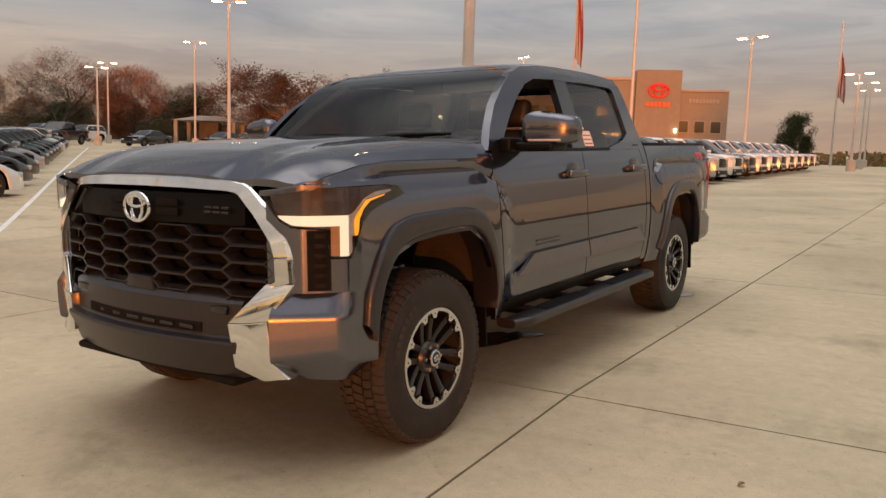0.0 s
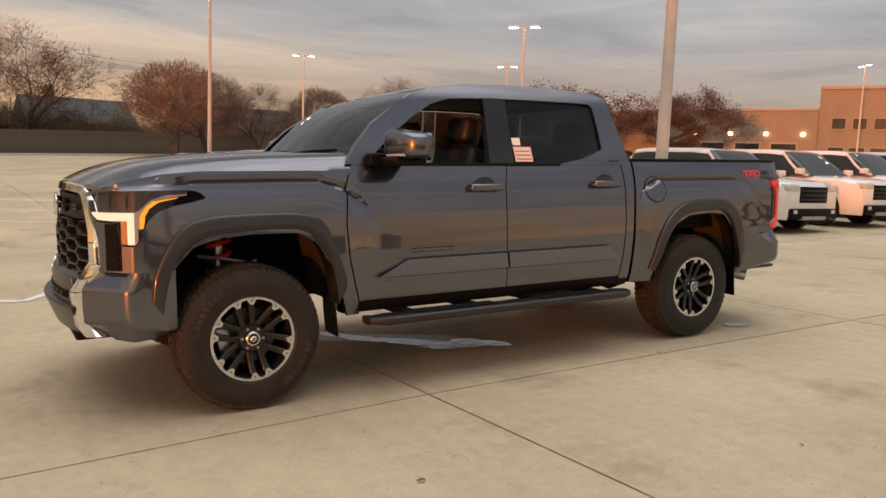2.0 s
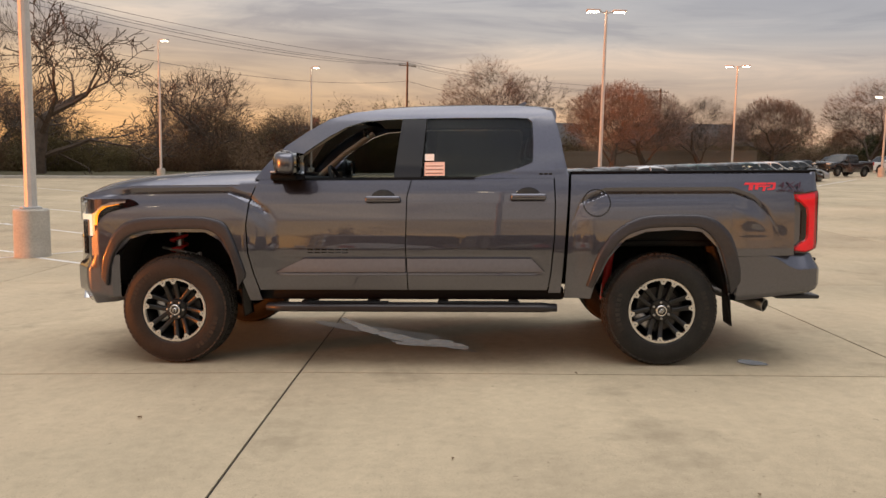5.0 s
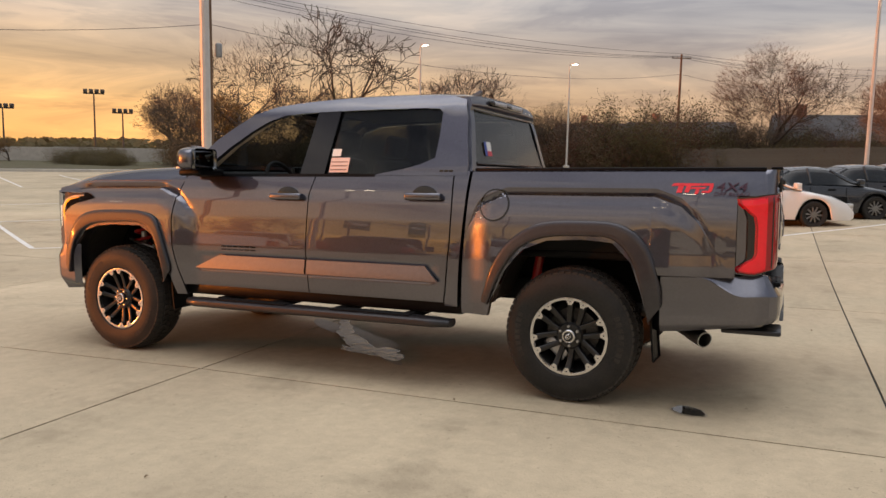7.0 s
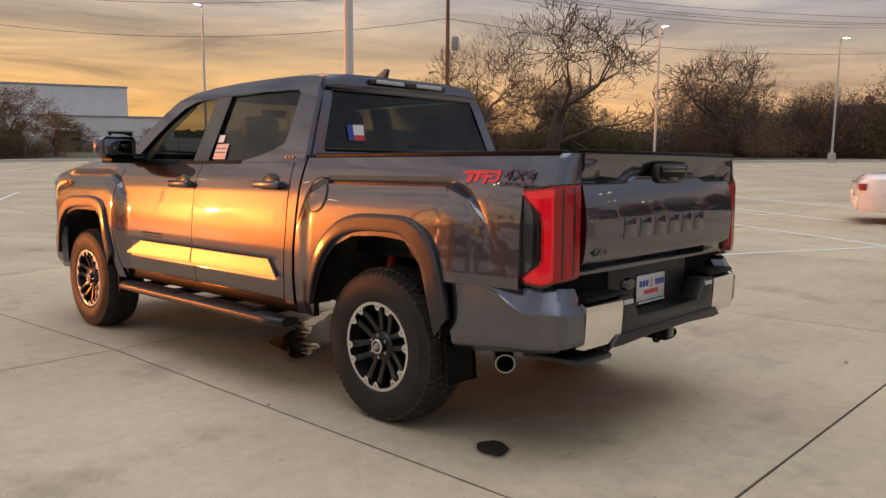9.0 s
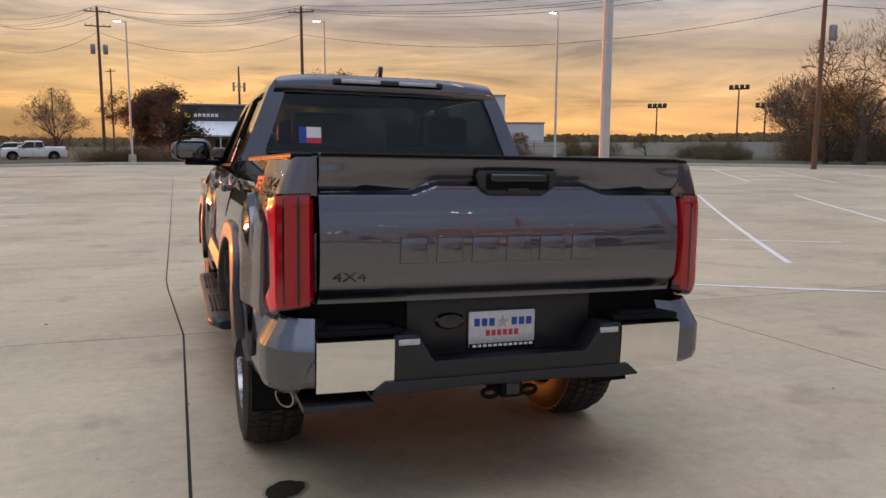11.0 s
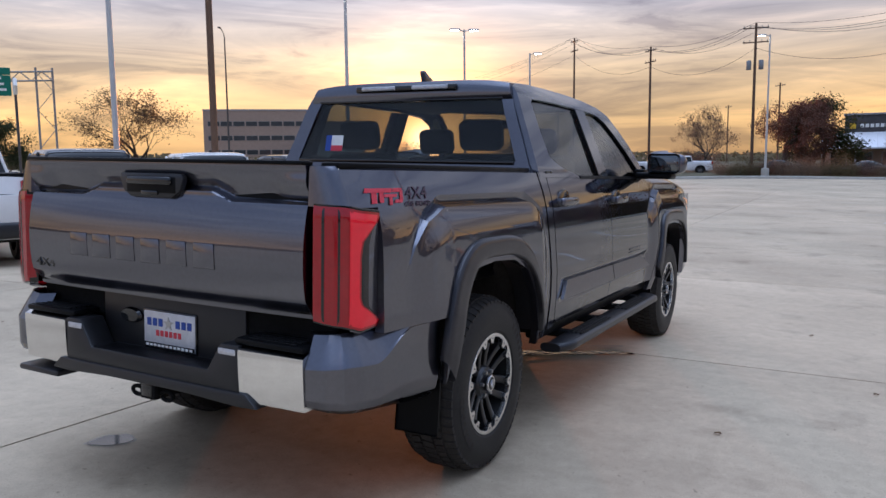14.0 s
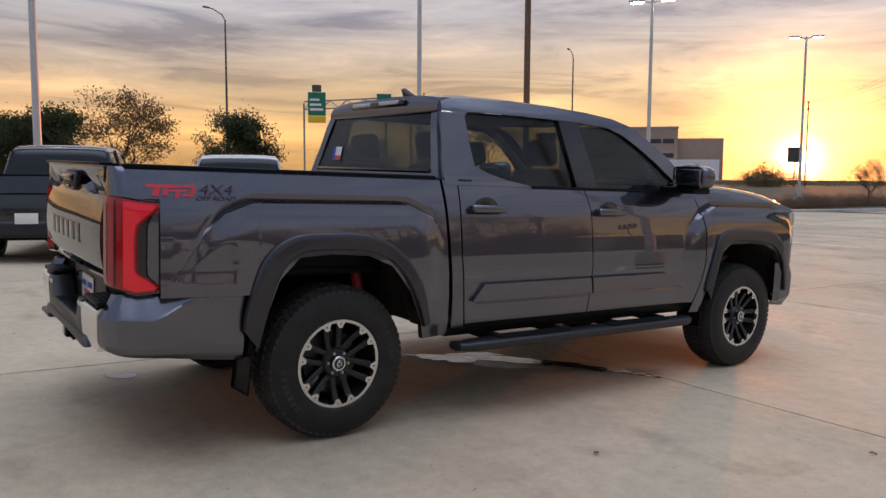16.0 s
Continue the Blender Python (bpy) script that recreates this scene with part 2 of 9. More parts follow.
DECALRED = material("red_decal_vinyl", (0.55, 0.03, 0.05), 0.4, vary=0.08, scale=40.0)
DECALBLACK = material("dark_plum_decal_vinyl", (0.035, 0.010, 0.030), 0.4, vary=0.1, scale=40.0)
BLUEINK = material("blue_ink", (0.02, 0.06, 0.32), 0.5, vary=0.1, scale=30.0)
PLATEWHITE = material("brushed_plate_face", (0.62, 0.62, 0.64), 0.4, 0.3, vary=0.12, scale=30.0)
# Dirty steel; also near black to stand in for shade in gaps.
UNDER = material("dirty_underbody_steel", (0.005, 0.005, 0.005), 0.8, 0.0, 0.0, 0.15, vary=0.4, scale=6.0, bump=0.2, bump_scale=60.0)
ARCHLINER = material("dusty_arch_liner", (0.030, 0.027, 0.024), 0.75, 0.0, 0.0, 0.2, vary=0.4, scale=9.0, bump=0.2, bump_scale=90.0)
COILRED = material("red_coil_spring", (0.45, 0.02, 0.02), 0.4, 0.0, 0.3, vary=0.1, scale=20.0)
PANELGREY = material("bright_door_moulding", (0.19, 0.19, 0.205), 0.38, 1.0, 0.0, vary=0.08, scale=30.0)

# ---- building helpers ----
def part(name, bm, mat, parent=None, label="", sharp=32.0, smooth=True):
    """Links a bmesh as one mesh object, under a thing or a part where one is given."""
    bmesh.ops.recalc_face_normals(bm, faces=bm.faces)
    me = bpy.data.meshes.new(name)
    bm.to_mesh(me)
    bm.free()
    if smooth:
        me.shade_smooth()
        me.set_sharp_from_angle(angle=radians(sharp))
    me.materials.append(mat)
    ob = new(name, me)
    if parent:
        ob.parent = parent
    if label:
        tagged(ob, label)
    return ob


def thing(name, m, label, category, group="", kind=""):
    ob = new(name)
    ob.empty_display_size = 0.2
    ob.matrix_world = m
    return tagged(ob, label, category, group, kind)


def fresh():
    return bmesh.new()


def add_box(bm, x0, x1, y0, y1, z0, z1, bevel=0.0, seg=2, m=None):
    r = bmesh.ops.create_cube(bm, size=1)
    vs = r["verts"]
    for v in vs:
        v.co = ((x0 + x1) / 2 + v.co.x * (x1 - x0), (y0 + y1) / 2 + v.co.y * (y1 - y0), (z0 + z1) / 2 + v.co.z * (z1 - z0))
    if m is not None:
        bmesh.ops.transform(bm, matrix=m, verts=vs)
    if bevel:
        es = list({e for v in vs for e in v.link_edges})
        bmesh.ops.bevel(bm, geom=es, offset=bevel, segments=seg, affect="EDGES", profile=0.5)
    return bm


def box_mesh(*a, **k):
    return add_box(fresh(), *a, **k)


def add_grid(bm, fn, nu, nv):
    """A sheet from fn(u, v), u and v from 0 to 1."""
    vs = [[bm.verts.new(fn(i / nu, j / nv)) for j in range(nv + 1)] for i in range(nu + 1)]
    for i in range(nu):
        for j in range(nv):
            q = (vs[i][j], vs[i + 1][j], vs[i + 1][j + 1], vs[i][j + 1])
            if len({tuple(round(c, 6) for c in v.co) for v in q}) >= 3:
                try:
                    bm.faces.new(q)
                except ValueError:
                    pass
    return bm


def rim(bm, off):
    """Turns the open edges of sheets in by the vector off, so that panels have thickness."""
    es = [e for e in bm.edges if e.is_boundary]
    r = bmesh.ops.extrude_edge_only(bm, edges=es)
    vs = [g for g in r["geom"] if isinstance(g, bmesh.types.BMVert)]
    bmesh.ops.translate(bm, vec=off, verts=vs)
    return bm


def add_prism(bm, pts, off, bevel=0.0, seg=2):
    """A flat outline of 3D points, thickened along off."""
    vs = [bm.verts.new(p) for p in pts]
    f = bm.faces.new(vs)
    r = bmesh.ops.extrude_face_region(bm, geom=[f])
    ev = [g for g in r["geom"] if isinstance(g, bmesh.types.BMVert)]
    bmesh.ops.translate(bm, vec=off, verts=ev)
    if bevel:
        es = list({e for v in vs + ev for e in v.link_edges})
        bmesh.ops.bevel(bm, geom=es, offset=bevel, segments=seg, affect="EDGES", profile=0.5)
    return bm


def add_lathe(bm, prof, n=48, m=None, closed=False):
    """Turns a profile of (radius, along) round the y axis."""
    rings = []
    for r, a in prof:
        rings.append([bm.verts.new((r * math.cos(2 * math.pi * k / n), a, r * math.sin(2 * math.pi * k / n))) for k in range(n)])
    pairs = list(zip(rings, rings[1:]))
    if closed:
        pairs.append((rings[-1], rings[0]))
    for a, b in pairs:
        for k in range(n):
            bm.faces.new((a[k], a[(k + 1) % n], b[(k + 1) % n], b[k]))
    if m is not None:
        bmesh.ops.transform(bm, matrix=m, verts=[v for r in rings for v in r])
    return bm


def add_tube(bm, pts, radii, n=8, cap=True):
    """A round bar through points, with one radius or one for each point."""
    pts = [Vector(p) for p in pts]
    if not isinstance(radii, (list, tuple)):
        radii = [radii] * len(pts)
    rings = []
    ref = Vector((0, 0, 1))
    for i, p in enumerate(pts):
        d = (pts[min(i + 1, len(pts) - 1)] - pts[max(i - 1, 0)]).normalized()
        s = d.cross(ref)
        if s.length < 0.1:
            s = d.cross(Vector((1, 0, 0)))
        s.normalize()
        t = s.cross(d)
        rings.append([bm.verts.new(p + (s * math.cos(2 * math.pi * k / n) + t * math.sin(2 * math.pi * k / n)) * radii[i]) for k in range(n)])
    for a, b in zip(rings, rings[1:]):
        for k in range(n):
            bm.faces.new((a[k], a[(k + 1) % n], b[(k + 1) % n], b[k]))
    if cap:
        bm.faces.new(rings[0][::-1])
        bm.faces.new(rings[-1])
    return bm


def curve(points, n):
    """n + 1 points spaced evenly along a smooth line through the given ones."""
    P = [Vector(p) for p in points]
    Q = [P[0] * 2 - P[1]] + P + [P[-1] * 2 - P[-2]]
    dense = []
    for i in range(1, len(Q) - 2):
        for k in range(12):
            t = k / 12
            a, b, c, d = Q[i - 1], Q[i], Q[i + 1], Q[i + 2]
            dense.append(0.5 * (2 * b + (c - a) * t + (2 * a - 5 * b + 4 * c - d) * t * t + (3 * b - a - 3 * c + d) * t ** 3))
    dense.append(P[-1])
    return even(dense, n)


def even(dense, n):
    dense = [Vector(p) for p in dense]
    acc = [0.0]
    for a, b in zip(dense, dense[1:]):
        acc.append(acc[-1] + (b - a).length)
    out = []
    j = 0
    for k in range(n + 1):
        s = acc[-1] * k / n
        while j < len(acc) - 2 and acc[j + 1] < s:
            j += 1
        f = (s - acc[j]) / max(1e-9, acc[j + 1] - acc[j])
        out.append(dense[j].lerp(dense[j + 1], min(1.0, max(0.0, f))))
    return out


def lerp_at(x, table):
    """Straight interpolation in a table of (x, value) that rises in x."""
    if x <= table[0][0]:
        return table[0][1]
    for (a, u), (b, v) in zip(table, table[1:]):
        if x <= b:
            return u + (v - u) * (x - a) / (b - a)
    return table[-1][1]


def sstep(t):
    t = min(1.0, max(0.0, t))
    return t * t * (3 - 2 * t)


def flip(bm, s):
    """Mirrors to the right side where s is -1."""
    if s < 0:
        for v in bm.verts:
            v.co.y = -v.co.y
    return bm


def add_text(name, words, size, m, mat, parent, depth=0.002, shear=0.0):
    cu = bpy.data.curves.new(name, "FONT")
    cu.body, cu.size, cu.extrude, cu.align_x, cu.align_y, cu.shear = words, size, depth, "CENTER", "CENTER", shear
    tmp = new(name + "_tmp", cu)
    me = bpy.data.meshes.new_from_object(tmp.evaluated_get(bpy.context.evaluated_depsgraph_get()))
    bpy.data.objects.remove(tmp)
    me.materials.clear()
    me.materials.append(mat)
    ob = new(name, me)
    ob.parent = parent
    ob.matrix_local = m
    return ob

# ---- the lot ----
def ground_z(x, y):
    x, y = max(-150.0, min(150.0, x)), max(-150.0, min(150.0, y))
    along = 1.8 * math.tanh(-0.027 * x / 1.8) if x < 0 else -0.25 * math.tanh(0.027 * x / 0.25)
    return along + 0.021 * y * math.exp(-(abs(y) / 11.0) ** 2) + 0.008 * max(0.0, -y - 15.0)


def on_ground(x, y, turn=0.0, up=0.0):
    return pose(x, y, ground_z(x, y) + up, 0, 0, turn)


def concrete_material(name, tone, per_object):
    m = bpy.data.materials.new(name)
    m.use_nodes = True
    nt = m.node_tree
    b = nt.nodes["Principled BSDF"]
    b.inputs["Specular IOR Level"].default_value = 0.07
    N, link = nt.nodes.new, nt.links.new
    geo = N("ShaderNodeNewGeometry")

    def noise_at(scale, detail, rough=0.5, stretch=None):
        n = N("ShaderNodeTexNoise")
        n.inputs["Scale"].default_value, n.inputs["Detail"].default_value, n.inputs["Roughness"].default_value = scale, detail, rough
        if stretch:
            mp = N("ShaderNodeMapping")
            mp.inputs["Scale"].default_value = stretch
            link(geo.outputs["Position"], mp.inputs[0])
            link(mp.outputs[0], n.inputs["Vector"])
        else:
            link(geo.outputs["Position"], n.inputs["Vector"])
        return n.outputs["Fac"]

    def ranged(v, a, b2, lo, hi):
        r = N("ShaderNodeMapRange")
        r.inputs["From Min"].default_value, r.inputs["From Max"].default_value = a, b2
        r.inputs["To Min"].default_value, r.inputs["To Max"].default_value = lo, hi
        link(v, r.inputs["Value"])
        return r.outputs[0]

    def mult(a, b2):
        n = N("ShaderNodeMath")
        n.operation = "MULTIPLY"
        link(a, n.inputs[0])
        link(b2, n.inputs[1])
        return n.outputs[0]

    cloud = ranged(noise_at(0.35, 4), 0.3, 0.7, 0.80, 1.10)
    broom = ranged(noise_at(5.0, 6, 0.6, (1.0, 0.25, 1.0)), 0.3, 0.7, 0.95, 1.05)
    grain = ranged(noise_at(240.0, 3), 0.3, 0.7, 0.84, 1.14)
    stain = ranged(noise_at(1.3, 5, 0.62), 0.56, 0.72, 1.0, 0.74)
    specks = ranged(noise_at(26.0, 2), 0.71, 0.76, 1.0, 0.62)
    mottle = ranged(noise_at(11.0, 7, 0.68), 0.3, 0.7, 0.90, 1.09)
    pits = ranged(noise_at(75.0, 2), 0.66, 0.74, 1.0, 0.72)
    v = mult(mult(mult(mult(mult(mult(cloud, broom), grain), stain), specks), mottle), pits)
    if per_object:
        oi = N("ShaderNodeObjectInfo")
        v = mult(v, ranged(oi.outputs["Random"], 0, 1, 0.94, 1.05))
    mx = N("ShaderNodeVectorMath")
    mx.operation = "SCALE"
    mx.inputs[0].default_value = tone
    link(v, mx.inputs["Scale"])
    link(mx.outputs[0], b.inputs["Base Color"])
    link(ranged(noise_at(0.9, 5), 0.3, 0.7, 0.62, 0.85), b.inputs["Roughness"])
    bp = N("ShaderNodeBump")
    bp.inputs["Strength"].default_value, bp.inputs["Distance"].default_value = 0.25, 0.002
    link(noise_at(160.0, 4), bp.inputs["Height"])
    link(bp.outputs[0], b.inputs["Normal"])
    return m


CONCRETE = concrete_material("weathered_concrete", (0.515, 0.424, 0.297), True)
CONCRETE_FAR = concrete_material("far_concrete", (0.495, 0.407, 0.286), False)
SEALANT = material("joint_dirt", (0.022, 0.019, 0.015), 0.85, vary=0.4, scale=3.0)
LINEPAINT = material("worn_white_line_paint", (0.72, 0.70, 0.66), 0.6, vary=0.18, scale=6.0, bump=0.1, bump_scale=90.0)

X0, Y0, SLAB_X, SLAB_Y = -1.0, 1.26, 4.75, 4.83     # a joint crossing, and the spacing of the joints


def joint_x(i, y):
    """The cross joints are not quite parallel."""
    lean = 0.05 * max(0, min(2, i + 1))
    return X0 + i * SLAB_X + (0.2 if i in (-1, 1) else 0.0) - lean * (y - Y0)


def bend(x, row):
    return 0.058 * max(0.0, min(3.0, x - X0)) * max(0.0, 1.0 - abs(row))


SLABS_X, SLABS_Y = range(-7, 8), range(-8, 6)


def build_ground():
    bm = fresh()
    radii = [0, 1.5, 3, 4.5, 6, 8, 10, 12, 15, 18, 22, 27, 33, 40, 50, 65, 85, 110, 150, 220, 400, 900, 2600]
    n = 64

    def spot(r, k):
        x, y = r * math.cos(2 * math.pi * k / n), r * math.sin(2 * math.pi * k / n)
        return (x, y, ground_z(x, y) - 0.05)

    rows = [[bm.verts.new(spot(r, k)) for k in range(n)] for r in radii[1:]]
    mid = bm.verts.new(spot(0, 0))
    for k in range(n):
        bm.faces.new((mid, rows[0][k], rows[0][(k + 1) % n]))
    for a, b in zip(rows, rows[1:]):
        for k in range(n):
            bm.faces.new((a[k], b[k], b[(k + 1) % n], a[(k + 1) % n]))
    g = part("ground", bm, CONCRETE_FAR)
    tagged(g, "pale tan concrete parking lot, gently sloping", "ground", kind="structure")
    # the dirty bed seen in the joints, and the far field of slabs
    xa, xb = X0 + SLABS_X[0] * SLAB_X, X0 + (SLABS_X[-1] + 1) * SLAB_X
    ya, yb = Y0 + SLABS_Y[0] * SLAB_Y, Y0 + (SLABS_Y[-1] + 1) * SLAB_Y

    def bed(u, v):
        x, y = xa + (xb - xa) * u, ya + (yb - ya) * v
        return (x, y, ground_z(x, y) - 0.010)

    part("joint_bed", add_grid(fresh(), bed, 90, 84), SEALANT, g, "dark dirty joints between the slabs")
    return g


def build_slabs(g):
    gap = 0.008
    for i in SLABS_X:
        for j in SLABS_Y:
            def top(u, v):
                y = Y0 + (j + v) * SLAB_Y
                xa, xb = joint_x(i, y) + gap, joint_x(i + 1, y) - gap
                x = xa + (xb - xa) * u
                y += bend(x, j + v) + gap * (1 - 2 * v)
                return (x, y, ground_z(x, y))

            bm = rim(add_grid(fresh(), top, 6, 6), (0, 0, -0.03))
            part("slab", bm, CONCRETE, g, smooth=True)


def strip_on_ground(bm, a, b, width, up=0.004, step=1.2):
    a, b = Vector(a), Vector(b)
    d = b - a
    n = max(1, int(d.length / step))
    s = Vector((-d.y, d.x)).normalized() * width / 2
    prev = None
    for k in range(n + 1):
        c = a + d * k / n
        row = []
        for p in (c - s, c + s):
            row.append(bm.verts.new((p.x, p.y, ground_z(p.x, p.y) + up)))
        if prev:
            bm.faces.new((prev[0], prev[1], row[1], row[0]))
        prev = row
    return bm


ground = build_ground()

# ---- the pickup ----
truck = thing("pickup_truck", LEVEL, "lifted dark grey metallic crew-cab pickup with black and machined wheels", "pickup truck")
WB = -3.71


# plan of the nose's side, from the fender forward
NOSE = [(0.13, 1.056), (0.45, 1.052), (0.60, 1.048), (0.674, 1.028), (0.745, 0.968), (0.806, 0.900), (0.838, 0.822), (0.850, 0.745)]


BAND = 0.038
BULGES = (([(-0.95, 0.90), (-0.72, 1.15), (-0.57, 1.285), (-0.41, 1.338), (0.33, 1.332), (0.8, 1.295)], 0.042),
          ([(-4.62, 0.90), (-4.47, 1.165), (-4.37, 1.262), (-4.22, 1.318), (-3.28, 1.318), (-3.1, 1.24), (-3.0, 1.0)], 0.034))


def bulge(x):
    """Top edge, strength and height of the wheel bulge at x."""
    if -0.80 < x < 0.8:
        return lerp_at(x, BULGES[0][0]), sstep((x + 0.80) / 0.28), BULGES[0][1]
    if -4.54 < x < -3.02:
        return lerp_at(x, BULGES[1][0]), sstep((x + 4.54) / 0.26) * sstep((-3.02 - x) / 0.18), BULGES[1][1]
    return None


def side_y(x, z):
    """Half width of the painted side at x and z."""
    y = lerp_at(z, [(0.45, 0.955), (0.52, 0.975), (0.60, 0.995), (0.75, 1.012), (0.90, 1.016), (1.0, 1.010), (1.12, 1.000), (1.25, 0.984), (1.33, 0.966), (1.39, 0.946), (1.43, 0.931), (1.47, 0.916)])
    if z > 1.47:
        y = 0.918 - (z - 1.47) * 0.40 - max(0.0, z - 1.88) ** 2 * 3.2
    # wheel bulges, with a ledge and an undercut band above it
    if z < 1.43:
        b = bulge(x)
        if b:
            top, f, amp = b
            d = z - top
            if d >= 0.0:
                ledge = -0.020 * max(0.0, 1 - d / BAND)
            elif d > -0.012:
                k = -d / 0.012
                ledge = -0.020 * (1 - k) + 0.60 * amp * k
            else:
                ledge = amp * (0.60 + 0.40 * sstep((-d - 0.012) / 0.13))
            plain = sstep((x - 0.30) / 0.30)
            y += f * (ledge * (1 - plain) + amp * sstep((0.03 - d) / 0.15) * plain)
    # nose and tail draw in
    if x > 0.2:
        y = min(y, lerp_at(x, NOSE) - (0.022 if z > 1.30 else 0.0))
    if x < -3.9 and z < 1.2:
        y -= 0.012 * sstep((-3.9 - x) / 0.5) * sstep((1.2 - z) / 0.25)
    if x < -4.45:
        y -= 0.045 * ((-4.45 - x) / 0.4) ** 2
    return y


ARCH_F = [(0.530, 0.62), (0.506, 0.754), (0.458, 0.888), (0.357, 0.996), (0.219, 1.039), (0.028, 1.053), (-0.239, 1.051), (-0.36, 0.986), (-0.43, 0.864), (-0.476, 0.69), (-0.482, 0.586)]
ARCH_R = [(-3.185, 0.60), (-3.298, 0.845), (-3.415, 0.985), (-3.571, 1.048), (-3.80, 1.062), (-3.98, 1.048), (-4.095, 0.93), (-4.16, 0.735), (-4.20, 0.56)]
FLARE_F = [(0.585, 0.70), (0.575, 0.79), (0.557, 0.865), (0.483, 1.011), (0.398, 1.099), (0.292, 1.135), (0.184, 1.147), (-0.139, 1.153), (-0.293, 1.138), (-0.398, 1.095), (-0.468, 0.964), (-0.528, 0.789), (-0.55, 0.70), (-0.52, 0.655)]
FLARE_R = [(-3.135, 0.62), (-3.155, 0.68), (-3.220, 0.865), (-3.338, 1.028), (-3.531, 1.136), (-3.80, 1.157), (-4.035, 1.137), (-4.19, 1.011), (-4.265, 0.774), (-4.275, 0.66)]


def arch_z(x, arch):
    pts = sorted(arch)
    if x < pts[0][0] or x > pts[-1][0]:
        return None
    return lerp_at(x, pts)


def columns(bm, xs, zb, zt, rows, shift=None, inset=0.0):
    """A side sheet of upright columns between zb(x) and zt(x), with rows that follow the bulge's ledge."""
    prev = None
    split = rows >= 40
    for x in xs:
        a, b = zb(x), zt(x)
        b_here = bulge(x)
        if split:
            top = b_here[0] if b_here else lerp_at(x, BULGES[0 if x > -2 else 1][0])
            marks = [a, top - 0.012, top, top + BAND, b]
            for k in (1, 2, 3):
                marks[k] = min(max(marks[k], marks[k - 1] + 0.004), b - 0.006 * (4 - k))
            zs = []
            for k, n in enumerate((rows - 14, 3, 4, 7)):
                zs += [marks[k] + (marks[k + 1] - marks[k]) * q / n for q in range(n)]
            zs.append(b)
        else:
            zs = [a + (b - a) * k / rows for k in range(rows + 1)]
        col = []
        for z in zs:
            xx = x + (shift(x, z) if shift else 0.0)
            col.append(bm.verts.new((xx, side_y(xx, z) - inset, z)))
        if prev:
            for k in range(len(zs) - 1):
                bm.faces.new((prev[k], col[k], col[k + 1], prev[k + 1]))
        prev = col
    return bm


def spread(a, b, n):
    return [a + (b - a) * k / n for k in range(n + 1)]


DOOR_F = [(0.50, -0.66), (0.602, -0.641), (0.70, -0.61), (0.864, -0.570), (1.081, -0.556), (1.297, -0.582), (1.44, -0.64)]
DOOR_B = [(0.58, -1.789), (0.915, -1.774), (1.293, -1.784), (1.43, -1.82)]
DOOR_R = [(0.58, -2.852), (0.70, -2.872), (1.0, -2.90), (1.25, -2.906), (1.43, -2.90), (1.62, -2.893)]
CAB_R = [(0.50, -2.945), (0.634, -2.955), (1.25, -3.0), (1.46, -3.012)]


